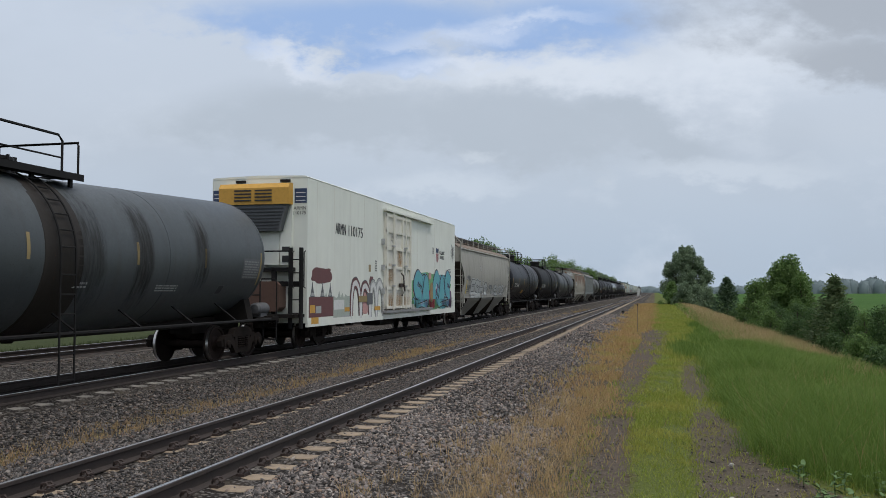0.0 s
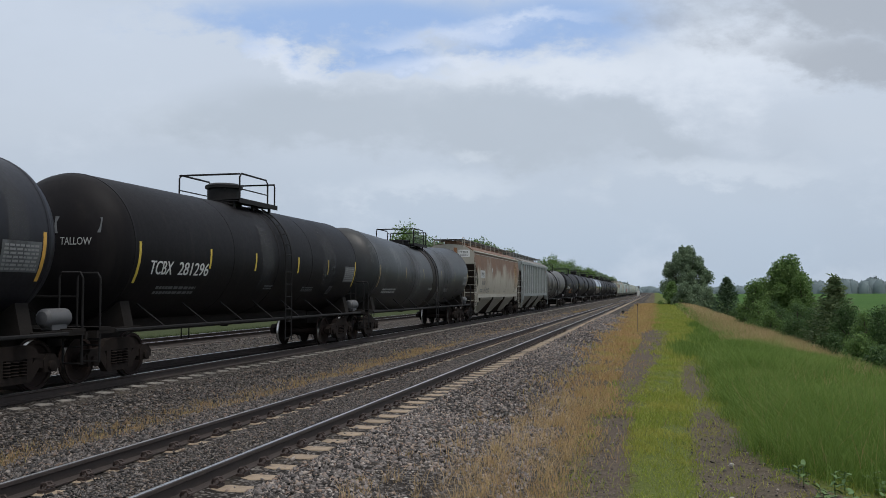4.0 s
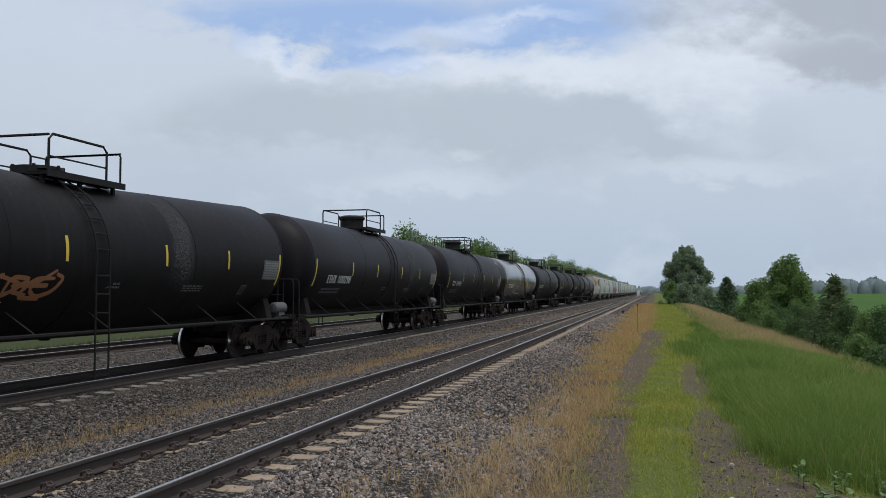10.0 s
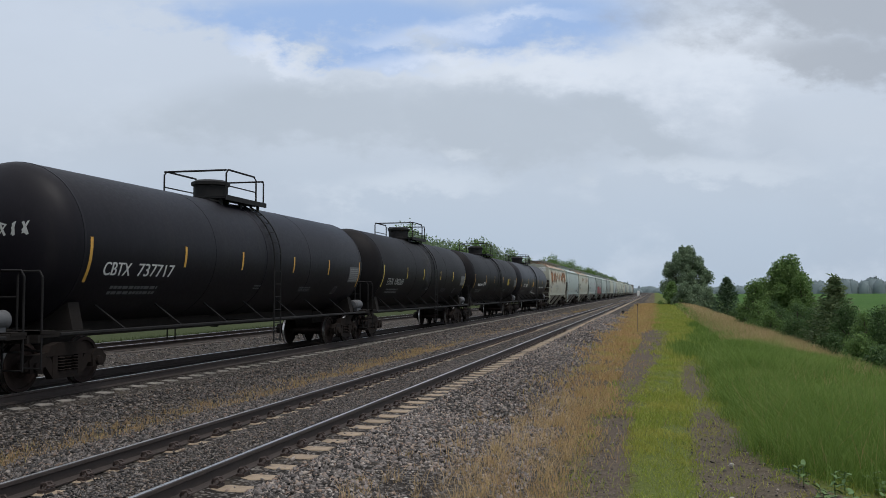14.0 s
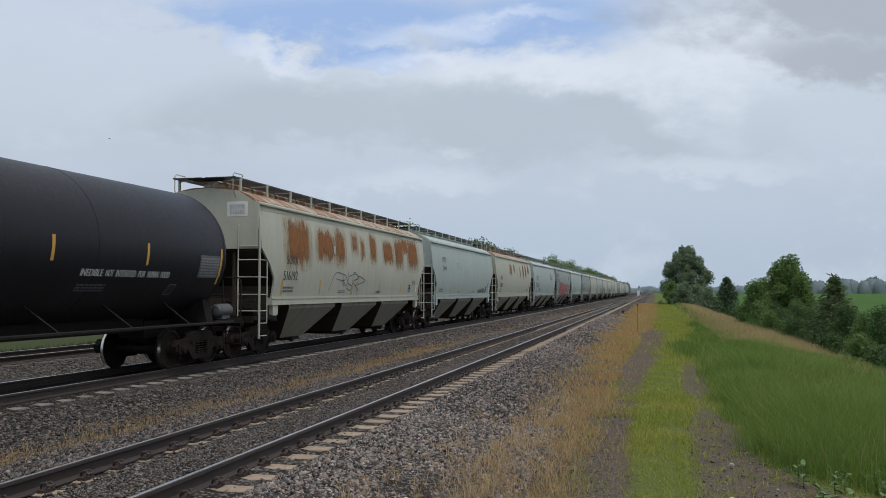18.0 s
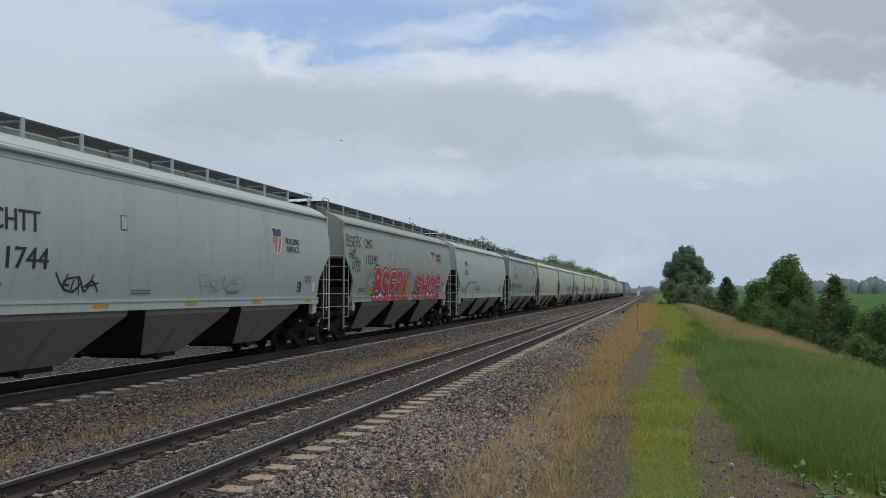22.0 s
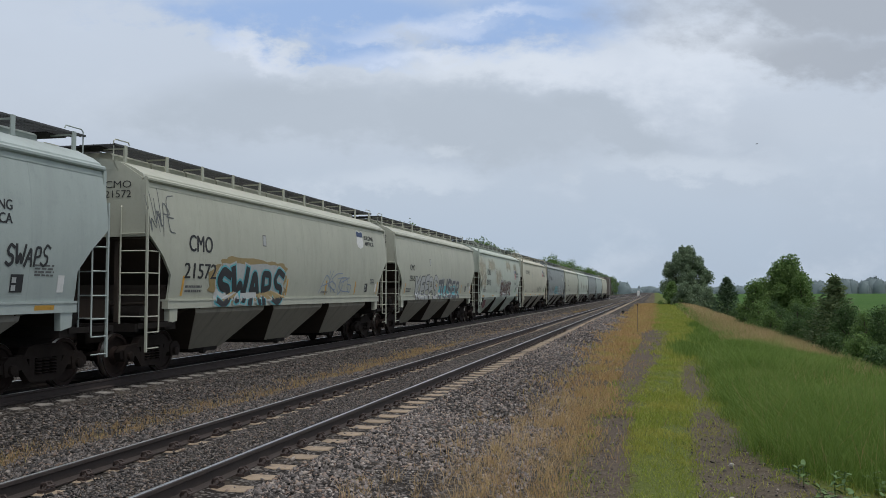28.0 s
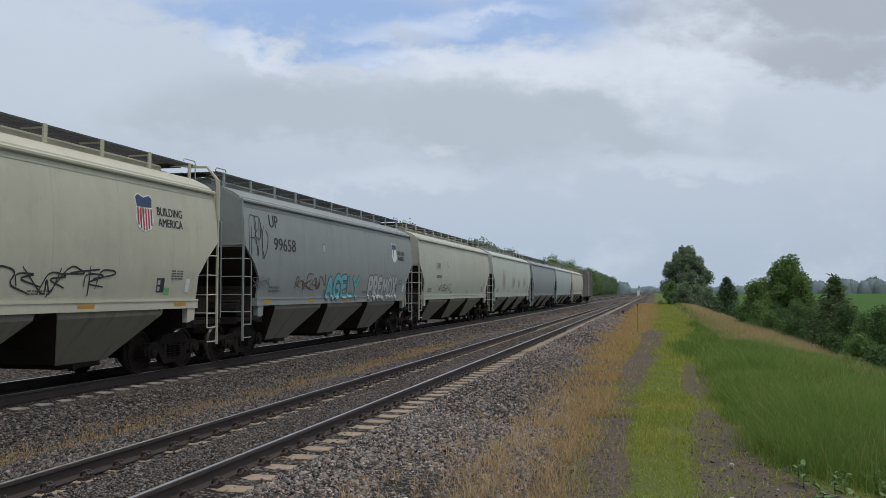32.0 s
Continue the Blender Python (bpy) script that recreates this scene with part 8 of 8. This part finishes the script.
    blades("straw_tufts", "tufts of pale straw in the gravel", "grass", q, 0.25, 0.005, MAT["straw"], 1.0, 16)
    p = grown(scatter(rng, 9000, -1.1, 0.1, 6.0, 40), 0.10)
    blades("mixed_grass", "yellow-green grass mixed with dry stalks", "grass", p, 0.06, 0.008 * np.clip(p[:, 1] / 9, 1, 4), MAT["short_grass"], 0.9, 15)
    p = risen(np.concatenate([scatter(rng, 22000, -2.15, -0.75, 12, 150, near=1.5), scatter(rng, 5000, -1.4, -0.1, 50, 160, near=1.3)]), 11, 32)
    p[:, 0] += rng.normal(0, 0.30, len(p)) + 1.5 * wavy(p)
    p = grown(p, 0.1)
    blades("far_dry_grass", "dry tan grass farther along the gravel", "grass", p, 0.17, 0.020 * np.clip(p[:, 1] / 26, 0.5, 4), MAT["orange_straw"], 0.9, 8)
    p = np.concatenate([scatter(rng, 6500, -8.7, -7.6, 7.0, 34, 0.13), scatter(rng, 2500, -8.6, -7.7, 30, 110, 0.25)])
    blades("dry_grass_between_tracks", "dry grass in patches between the tracks", "grass", p, 0.11, 0.008 * np.clip(p[:, 1] / 14, 1, 4), MAT["dry_grass"], 0.8, 9)
    # russet seeding grass along the brow
    p = np.concatenate([scatter(rng, 1500, 5.0, 6.6, 22, 40, 0.12), risen(scatter(rng, 60000, 2.6, 8.2, 29, 170, near=1.3), 28, 40)])
    p = p[(p[:, 0] > russet_edge(p[:, 1]) + 0.45 * np.sin(p[:, 1] * 0.8) + 0.3 * np.sin(p[:, 1] * 1.9 + 1.0) + rng.normal(0, 0.6, len(p))) | (p[:, 1] < 29)]
    blades("russet_grass", "russet seeding grass along the brow of the bank", "grass", p, 0.52, 0.011 * np.clip(p[:, 1] / 25, 1, 5), MAT["russet_grass"], 0.6, 10)
    p = scatter(rng, 900, 1.1, 4.5, 9.0, 24)
    p = p[p[:, 0] > tall_edge(p[:, 1]) + 0.1]
    blades("seed_stalks", "thin pale seed stalks above the grass", "grass", p, 0.60, 0.005, MAT["dry_grass"], 0.7, 12)
    # grass beyond the siding
    MAT["beyond_grass"] = leaf_material("dark_green_grass", (0.038, 0.052, 0.020), (0.070, 0.088, 0.034))
    p = scatter(rng, 9000, -29, -22.4, 18, 70, near=1.2)
    blades("grass_beyond_tracks", "green grass beyond the siding", "grass", p, 0.30, 0.04, MAT["beyond_grass"], 0.6, 13)


def leaves(rng, centres, radii, n, size, flat=0.6):
    """Small leaf quads near the skins of some ellipsoids."""
    which = rng.choice(len(centres), n, p=(radii.prod(1) ** (2 / 3)) / (radii.prod(1) ** (2 / 3)).sum())
    d = rng.normal(0, 1, (n, 3))
    d /= np.linalg.norm(d, axis=1)[:, None]
    depth = 1 - rng.uniform(0, 1, n) ** 1.2 * 0.75
    bumps = 1 + 0.10 * np.sin(d[:, 0] * 7 + which) * np.sin(d[:, 2] * 6 + which * 2) + 0.06 * np.sin(d[:, 1] * 13)
    c = centres[which] + d * radii[which] * (depth * bumps)[:, None]
    a = rng.normal(0, 1, (n, 3))
    a /= np.linalg.norm(a, axis=1)[:, None]
    b = np.cross(a, d + rng.normal(0, flat, (n, 3)))
    b /= np.linalg.norm(b, axis=1)[:, None] + 1e-6
    s = size * rng.uniform(0.6, 1.4, n)[:, None]
    v = np.stack([c - a * s, c - b * s * 0.55, c + a * s, c + b * s * 0.55], 1).reshape(-1, 3)
    return v, (np.arange(n) * 4)[:, None] + np.arange(4)


def tree_parts(seed, height, spread, n, size, base=0.25, lobes=9, upright=1.0):
    """Meshes of a broad-leaved tree: a tapered trunk with limbs and a lobed crown with gaps."""
    rng = np.random.default_rng(seed)
    t = Shape()
    bend = rng.normal(0, 0.03, (5, 2)) * height
    spine = [(bend[i, 0] * i / 4, bend[i, 1] * i / 4, height * 0.8 * i / 4) for i in range(5)]
    r = height * 0.022
    rings = []
    for i, (x, y, z) in enumerate(spine):
        q = r * (1 - 0.75 * i / 4) * (1.5 if i == 0 else 1.0)
        rings.append([(x + q * math.cos(k * math.pi / 4), y + q * math.sin(k * math.pi / 4), z) for k in range(8)])
    t.loft(rings)
    cs, rs = [], []
    for i in range(lobes):
        f = (i + 0.5) / lobes
        z = height * (base + (0.92 - base) * f)
        wide = spread * (0.45 + 0.75 * math.sin(math.pi * min(1, 0.25 + f * 0.75)) - 0.35 * f)
        a = i * 2.4 + rng.uniform(-0.4, 0.4)
        off = wide * (0.20 + 0.52 * math.sqrt(rng.uniform(0, 1)))
        c = (off * math.cos(a), off * math.sin(a), z)
        cs.append(c)
        q = spread * rng.uniform(0.75, 1.25) / math.sqrt(lobes)
        rs.append((q, q, q * rng.uniform(0.9, 1.5) * upright))
        root = spine[min(3, 1 + int(f * 3))]
        m = [(root[k] * 0.5 + c[k] * 0.5) for k in range(3)]
        t.tube([root, (m[0], m[1], m[2] + height * 0.02), c], r * 0.28, 5)
    cs.append((0, 0, height * 0.62))
    rs.append((spread * 0.30, spread * 0.30, height * 0.22))
    v, f = leaves(rng, np.array(cs), np.array(rs), n, size)
    return t, v, f


def plant_tree(name, label, seed, x, y, z, height, spread, n, size, crown, base=0.25, lobes=9, group=""):
    t, v, f = tree_parts(seed, height, spread, n, size, base, lobes)
    tree = thing(name, label, "tree" if "tree" in name else "shrub", group, at=pose(x, y, z, 0, 0, seed * 40))
    part("trunk", t, MAT["bark"], tree)
    part("crown", bulk("crown", v, f, crown), None, tree)
    return tree


def plant_conifer(name, label, seed, x, y, z, height, spread, crown):
    rng = np.random.default_rng(seed)
    tree = thing(name, label, "tree", "", at=pose(x, y, z))
    part("trunk", Shape().drum((0, 0, 0), "z", [(0, height * 0.02), (height * 0.5, height * 0.012), (height, 0.01)], 8), MAT["bark"], tree)
    vs, n = [], 0
    for i in range(26):
        f = i / 25
        zz = height * (0.06 + 0.92 * f)
        reach = spread * (1 - f) ** 0.8 * rng.uniform(0.75, 1.2) + 0.05
        for k in range(10):
            a = k * 0.63 + i * 0.9 + rng.uniform(-0.3, 0.3)
            m = 22
            s = rng.uniform(0.15, 1, m) * reach
            c = np.stack([np.cos(a) * s, np.sin(a) * s, zz - 0.22 * s + 0.25 * s ** 2 / max(reach, 0.1)], -1) + rng.normal(0, 0.05 * spread, (m, 3))
            d = rng.normal(0, 1, (m, 3))
            d[:, 2] *= 0.4
            d /= np.linalg.norm(d, axis=1)[:, None]
            e = np.cross(d, rng.normal(0, 1, (m, 3)))
            e /= np.linalg.norm(e, axis=1)[:, None]
            q = (0.045 * spread + 0.03) * rng.uniform(0.6, 1.3, m)[:, None]
            vs.append(np.stack([c - d * q, c - e * q * 0.35, c + d * q, c + e * q * 0.35], 1).reshape(-1, 3))
    v = np.concatenate(vs)
    part("crown", bulk("crown", v, (np.arange(len(v) // 4) * 4)[:, None] + np.arange(4), crown), None, tree)
    return tree


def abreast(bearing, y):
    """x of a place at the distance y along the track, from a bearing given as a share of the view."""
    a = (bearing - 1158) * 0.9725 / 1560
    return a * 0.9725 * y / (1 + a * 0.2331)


def make_trees():
    MAT["bark"] = plain("grey_bark", (0.07, 0.055, 0.042), 0.9, 0.0, 0.4, 10.0)
    MAT["leaf"] = leaf_material("mid_green_leaves", (0.085, 0.150, 0.046), (0.155, 0.245, 0.072), (0.21, 0.30, 0.10))
    # leaves of the distant trees, with haze painted in as a paler, bluer green
    MAT["hazed_leaf"] = leaf_material("hazed_green_leaves", (0.135, 0.190, 0.118), (0.205, 0.270, 0.160))
    MAT["bush_leaf"] = leaf_material("deep_green_bush_leaves", (0.044, 0.086, 0.032), (0.095, 0.160, 0.055), (0.13, 0.19, 0.07))
    MAT["needle"] = leaf_material("dark_conifer_needles", (0.046, 0.082, 0.046), (0.100, 0.150, 0.080))
    MAT["pale_needle"] = leaf_material("pale_conifer_needles", (0.075, 0.115, 0.050), (0.17, 0.215, 0.10))
    low = -2.6
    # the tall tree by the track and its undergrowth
    plant_tree("tree", "tall broad-leaved tree with a broken crown", 3, abreast(1213, 165), 165, low, 12.9, 6.0, 34000, 0.16, MAT["hazed_leaf"], 0.26, 38)
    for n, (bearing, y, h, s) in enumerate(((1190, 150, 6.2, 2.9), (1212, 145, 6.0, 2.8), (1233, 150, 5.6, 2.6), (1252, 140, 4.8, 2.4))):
        plant_tree("bush", "dense dark green bush under the tall tree", 20 + n, abreast(bearing, y), y, low, h, s, 6000, 0.12, MAT["leaf" if n == 0 else "hazed_leaf"], 0.05, 18, "bushes on the bank")
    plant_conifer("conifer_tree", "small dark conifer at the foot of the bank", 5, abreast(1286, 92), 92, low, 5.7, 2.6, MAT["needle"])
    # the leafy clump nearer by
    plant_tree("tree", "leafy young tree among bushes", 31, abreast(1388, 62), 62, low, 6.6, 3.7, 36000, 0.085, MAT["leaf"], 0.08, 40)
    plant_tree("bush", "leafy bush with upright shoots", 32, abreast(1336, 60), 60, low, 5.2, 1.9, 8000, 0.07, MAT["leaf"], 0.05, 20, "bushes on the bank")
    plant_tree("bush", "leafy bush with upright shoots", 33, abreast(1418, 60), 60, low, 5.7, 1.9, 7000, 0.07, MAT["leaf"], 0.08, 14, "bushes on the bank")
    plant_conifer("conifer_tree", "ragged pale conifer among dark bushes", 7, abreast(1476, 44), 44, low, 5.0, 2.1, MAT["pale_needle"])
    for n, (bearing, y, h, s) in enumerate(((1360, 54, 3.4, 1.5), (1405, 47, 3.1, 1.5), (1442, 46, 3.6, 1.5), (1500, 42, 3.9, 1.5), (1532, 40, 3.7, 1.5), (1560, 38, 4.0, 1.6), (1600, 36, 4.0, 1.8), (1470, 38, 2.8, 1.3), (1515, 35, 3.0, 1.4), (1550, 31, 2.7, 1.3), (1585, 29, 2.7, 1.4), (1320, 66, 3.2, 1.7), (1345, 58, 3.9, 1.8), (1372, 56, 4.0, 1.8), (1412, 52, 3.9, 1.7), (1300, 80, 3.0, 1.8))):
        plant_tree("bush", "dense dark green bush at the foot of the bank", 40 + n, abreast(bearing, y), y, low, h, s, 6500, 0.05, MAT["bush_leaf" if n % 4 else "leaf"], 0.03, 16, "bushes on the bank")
    # trees in a row beyond the tracks
    kinds = [tree_parts(60 + i, 15.0, 8.2, 6500, 0.27, 0.16, 13) for i in range(3)]
    kinds = [(t.mesh("trunk", MAT["bark"]), bulk("crown", v, f, MAT["leaf" if i else "hazed_leaf"])) for i, (t, v, f) in enumerate(kinds)]
    rng = random.Random(8)
    spots = [(-40, 148, 0.98), (-44, 156, 1.02), (-47, 164, 1.0), (-41, 171, 0.96), (-45, 179, 0.94), (-43, 196, 0.98), (-46, 205, 1.04), (-42, 213, 1.06), (-45, 222, 1.12), (-42, 230, 1.16), (-44, 240, 1.0), (-41, 252, 0.95), (-43, 268, 0.9), (-44, 290, 0.9),
             (-43, 312, 0.95), (-42, 335, 0.95), (-44, 358, 1.0), (-43, 380, 1.0), (-44, 400, 1.05)]
    y = 420
    while y < 900:
        spots.append((-44 + rng.uniform(-4, 4), y, rng.uniform(0.95, 1.25)))
        y += rng.uniform(9, 15)
    for n, (x, y, s) in enumerate(spots):
        s *= 0.92 if y < 245 else 1.0
        t, c = kinds[n % 3]
        tree = thing("tree", "leafy tree in a row beyond the tracks", "tree", "row of trees beyond the tracks", at=pose(x, y, -1.3, 0, 0, n * 77))
        part("trunk", t, None, tree, at=Matrix.Diagonal((s, s, s, 1)))
        part("crown", c, None, tree, at=Matrix.Diagonal((s, s, s, 1)))
    far = []
    g = np.random.default_rng(5)
    for n in range(160):
        far.append((-44 + g.normal(0, 8) - n * 0.3, 900 + n * 12, g.uniform(5, 8), g.uniform(7, 11)))
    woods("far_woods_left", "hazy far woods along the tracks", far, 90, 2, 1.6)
    # hazy woods along the horizon
    far = []
    for n in range(1500):
        a = radians(-30 + 120 * n / 1500)
        r = g.uniform(1450, 1600)
        size = (6.5 + 12.0 * min(1.0, max(0.0, a * 3.2))) * g.uniform(0.9, 1.1) * (0.85 + 0.15 * math.sin(n * 0.31))
        far.append((r * math.sin(a), r * math.cos(a), g.uniform(6, 13), size))
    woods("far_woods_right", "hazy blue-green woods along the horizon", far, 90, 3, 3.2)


def woods(name, label, blobs, n, seed, size):
    rng = np.random.default_rng(seed)
    rows, cols = 6, 9
    vs, fs = [], []
    for x, y, r, h in blobs:
        z0 = float(ground_height(x))
        e = np.linspace(0, np.pi / 2, rows)[:, None]
        a = np.linspace(0, 2 * np.pi, cols, endpoint=False)[None]
        q = 1 + rng.normal(0, 0.10, (rows, cols))
        fs.append(len(vs) * rows * cols)
        vs.append(np.stack([x + r * q * np.cos(e) * np.cos(a), y + r * q * np.cos(e) * np.sin(a), z0 - 1 + h * 1.6 * q * np.sin(e) + 0 * a], -1).reshape(-1, 3))
    i, j = np.meshgrid(np.arange(rows - 1), np.arange(cols), indexing="ij")
    f = np.stack([i * cols + j, i * cols + (j + 1) % cols, (i + 1) * cols + (j + 1) % cols, (i + 1) * cols + j], -1).reshape(-1, 4)
    v, f = np.concatenate(vs), np.concatenate([f + k for k in fs])
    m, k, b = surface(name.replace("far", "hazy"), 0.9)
    # the haze of distance is put into this pale blue-green colour
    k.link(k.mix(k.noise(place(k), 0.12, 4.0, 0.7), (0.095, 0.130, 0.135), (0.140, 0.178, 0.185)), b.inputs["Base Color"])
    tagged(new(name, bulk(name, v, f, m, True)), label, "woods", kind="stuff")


# ---------------------------------------------------------------- small things by the line
def make_small_things():
    # signal between the tracks, far along the line
    mast = thing("railway_signal", "white signal mast with a dark head between the tracks", "signal", at=pose(-8.3, 478, float(ground_height(-8.3))))
    part("cabinet", Shape().cbox(-0.6, 0.6, -0.5, 0.5, 0.0, 2.6, 0.05), MAT["p_white"], mast, "white metal cabinet")
    part("pole", Shape().tube([(0.3, 0, 2.6), (0.3, 0, 5.0)], 0.10, 8), MAT["p_silver"], mast)
    head = part("signal_head", Shape().cbox(0.02, 0.58, -0.2, 0.1, 3.7, 5.2, 0.12), MAT["p_black"], mast, "black signal head")
    for z in (4.0, 4.45, 4.9):
        part("visor", Shape().drum((0.3, -0.35, z), "y", [(-0.15, 0.14), (0.15, 0.14)], 10), MAT["p_black"], head)
    # thin marker post
    post = thing("marker_post", "thin weathered marker post in dry grass", "post", at=pose(-0.88, 47, float(ground_height(-0.88))))
    part("stake", Shape().tube([(0, 0, 0), (0.01, 0, 1.5)], 0.011, 6), MAT["grey_steel"], post)
    part("cap", Shape().box(-0.03, 0.03, -0.012, 0.012, 1.40, 1.52), MAT["dark_steel"], post)
    # dark crow-sized lump on the gravel
    lump = thing("track_box", "small dark box on the gravel shoulder", "box", at=pose(-2.95, 86, float(ground_height(-2.95))))
    part("body", Shape().cbox(-0.13, 0.13, -0.15, 0.15, 0.0, 0.12, 0.03), MAT["dark_steel"], lump)
    part("lid", Shape().prism([(-0.20, 0.115), (0.16, 0.115), (0.10, 0.18), (-0.1, 0.17)], "y", -0.16, 0.16), MAT["dark_steel"], lump)
    # broad-leaved weeds near the path
    rng = random.Random(9)
    leaf = Shape()
    pts = [(0, 0, 0), (0.05, 0.06, 0.01), (0.07, 0.15, 0.015), (0.05, 0.24, 0.0), (0, 0.32, -0.03), (-0.05, 0.24, 0.0), (-0.07, 0.15, 0.015), (-0.05, 0.06, 0.01)]
    leaf.add(pts + [(x * 0.98, y, z - 0.003) for x, y, z in pts], [tuple(range(8)), tuple(reversed(range(8, 16)))] + [(i, (i + 1) % 8, 8 + (i + 1) % 8, 8 + i) for i in range(8)])
    leaf_me = leaf.mesh("leaf", MAT["weed"])
    for n in range(30):
        x, y = rng.uniform(1.55, 3.0), rng.uniform(9.0, 11.0)
        weed = thing("weed", "broad-leaved green weed at the edge of the grass", "weed", "weeds beside the path", at=pose(x, y, float(ground_height(x)), 0, 0, n * 50))
        h = rng.uniform(0.10, 0.28)
        part("stem", Shape().tube([(0, 0, 0), (0.01, 0.02, h * 0.5), (0.0, 0.0, h)], 0.006, 5), MAT["weed"], weed)
        for i in range(11):
            part("leaf", leaf_me, None, weed, at=pose(0, 0, h * (0.2 + 0.8 * i / 10), rng.uniform(-30, 35), 0, i * 137) @ Matrix.Scale(rng.uniform(0.18, 0.40), 4))
    # stones of some size on the path
    for n, (x, y) in enumerate(((0.95, 7.2), (1.05, 6.6), (-0.45, 8.1), (-2.45, 8.6), (0.75, 9.6), (0.9, 11.5), (-1.5, 7.4))):
        s = Shape().drum((0, 0, 0), "z", [(-0.02, 0.01), (0.0, 0.035), (0.02, 0.03), (0.035, 0.006)], 7)
        thing("stone", "pale loose stone lying on bare ground", "stone", "stones on the path", at=pose(x, y, float(ground_height(x)) + 0.015, 10 * n, 5, 40 * n), mesh=s.mesh("stone", MAT["pale_stone"]))


def make_dragonfly():
    fly = thing("dragonfly", "dark dragonfly with black-spotted clear wings", "dragonfly", at=pose(-0.9, 2.6, 2.3))
    part("body", Shape().drum((0, 0, 0), "y", [(-0.034, 0.001), (-0.030, 0.0022), (-0.004, 0.0026), (0.000, 0.0052), (0.012, 0.0056), (0.015, 0.0030), (0.0165, 0.0046), (0.021, 0.0042), (0.0225, 0.001)], 10), MAT["p_brown"], fly, "dark brown jointed body")
    wing = [(0.003, -0.001), (0.012, -0.0045), (0.030, -0.0052), (0.042, -0.004), (0.046, -0.001), (0.043, 0.0018), (0.022, 0.0026), (0.003, 0.0016)]
    for side in (-1, 1):
        for y, sweep in ((0.010, 10), (0.002, -12)):
            at = pose(0, y, 0.004, 0, -14 * side, sweep * side)
            w = part("wing", Shape().prism([(side * p, q) for p, q in wing], "z", 0, 0.0004), MAT["membrane"], fly, at=at)
            for a, b in ((0.003, 0.009), (0.020, 0.027), (0.038, 0.045)):
                part("wing_spot", Shape().box(min(side * a, side * b), max(side * a, side * b), -0.0042, 0.0022, -0.0003, 0.0008), MAT["p_black"], w)
    return fly


def make_bird():
    bird = thing("bird", "small dark bird flying far off", "bird")
    part("body", Shape().drum((0, 0, 0), "x", [(-0.22, 0.01), (-0.12, 0.03), (0.0, 0.055), (0.10, 0.045), (0.16, 0.03), (0.20, 0.008)], 8), MAT["p_black"], bird)
    for side in (-1, 1):
        part("wing", Shape().prism([(0.08, 0.0), (0.02, 0.30), (-0.10, 0.46), (-0.12, 0.28), (-0.10, 0.0)], "z", -0.008, 0.008), MAT["p_black"], bird, at=pose(0, 0.02 * side, 0.02, 0, 0, 0) @ Matrix.Diagonal((1, side, 1, 1)))
    return bird


BIRD = make_bird()
m, k, b = surface("clear_wing", 0.3)
b.inputs["Base Color"].default_value, b.inputs["Alpha"].default_value = (0.5, 0.5, 0.48, 1.0), 0.3
MAT["membrane"] = m
DRAGONFLY = make_dragonfly()
MAT["weed"] = plain("weed_green", (0.080, 0.140, 0.042), 0.8, 0.0, 0.35, 12.0)
MAT["pale_stone"] = plain("pale_stone", (0.38, 0.36, 0.33), 0.8, 0.0, 0.3, 20.0)
make_grass()
make_trees()
make_small_things()
make_track(TRACKS[0], "railway_track_near", "main track with tan concrete sleepers", 0.589, MAT["concrete"], 4.68, 150.0, 1.28, 0.0, True)
make_track(TRACKS[1], "railway_track_middle", "track on grey sleepers that the train runs on", 0.61, MAT["grey_concrete"], 10.0, 90.0, 1.28, 0.02, False)
make_track(TRACKS[2], "railway_track_far", "rusty siding on timber sleepers", 0.52, MAT["timber"], 18.0, 60.0, 1.3, 0.03, False)
ballast_stones()


def motions():
    """The train rolls towards the camera; the wheels turn; the clouds drift."""
    for car, y in TRAIN:
        walk(car, [(t, pose(TRACKS[1], y - SPEED * t, 0)) for t in (0.0, 8.0, 16.0, 24.0, 32.0)])
    walk(SKY, [(t, pose(*EYE, PITCH - 0.45 * (16 - t) / 32, 0, YAW - 2.5 * (16 - t) / 32)) for t in (0.0, 16.0, 32.0)])
    walk(DRAGONFLY, [(t, pose(x, y, z, -12, bank, -14)) for t, x, y, z, bank in ((0.0, -1.90, 1.75, 3.30, 70), (0.5, -1.110, 2.478, 2.484, 70), (0.6, -0.894, 2.607, 2.295, 8), (0.7, -0.660, 2.705, 2.093, -4), (0.8, -0.30, 3.2, 1.85, 0), (0.9, 0.35, 5.2, 1.45, 0),
                                                                         (1.2, 2.4, 12.3, 0.12, 0), (32.0, 2.4, 12.3, 0.12, 0))])
    walk(BIRD, [(t, pose(x, 150.0, z)) for t, x, z in ((0.0, -316.31, 41.60), (17.0, -114.29, 31.94), (32.0, 63.96, 23.41))])
    turn = math.degrees(SPEED / WHEEL_R / FPS)
    rows = [(i / FPS, pose(0, 0, 0, turn * i)) for i in range(32 * FPS + 1)]
    first = WHEELS[0]
    walk(first, rows)
    for w in WHEELS[1:]:
        w.rotation_mode = "QUATERNION"
        keys = w.animation_data_create()
        keys.action = first.animation_data.action
        keys.action_slot = first.animation_data.action_slot


motions()
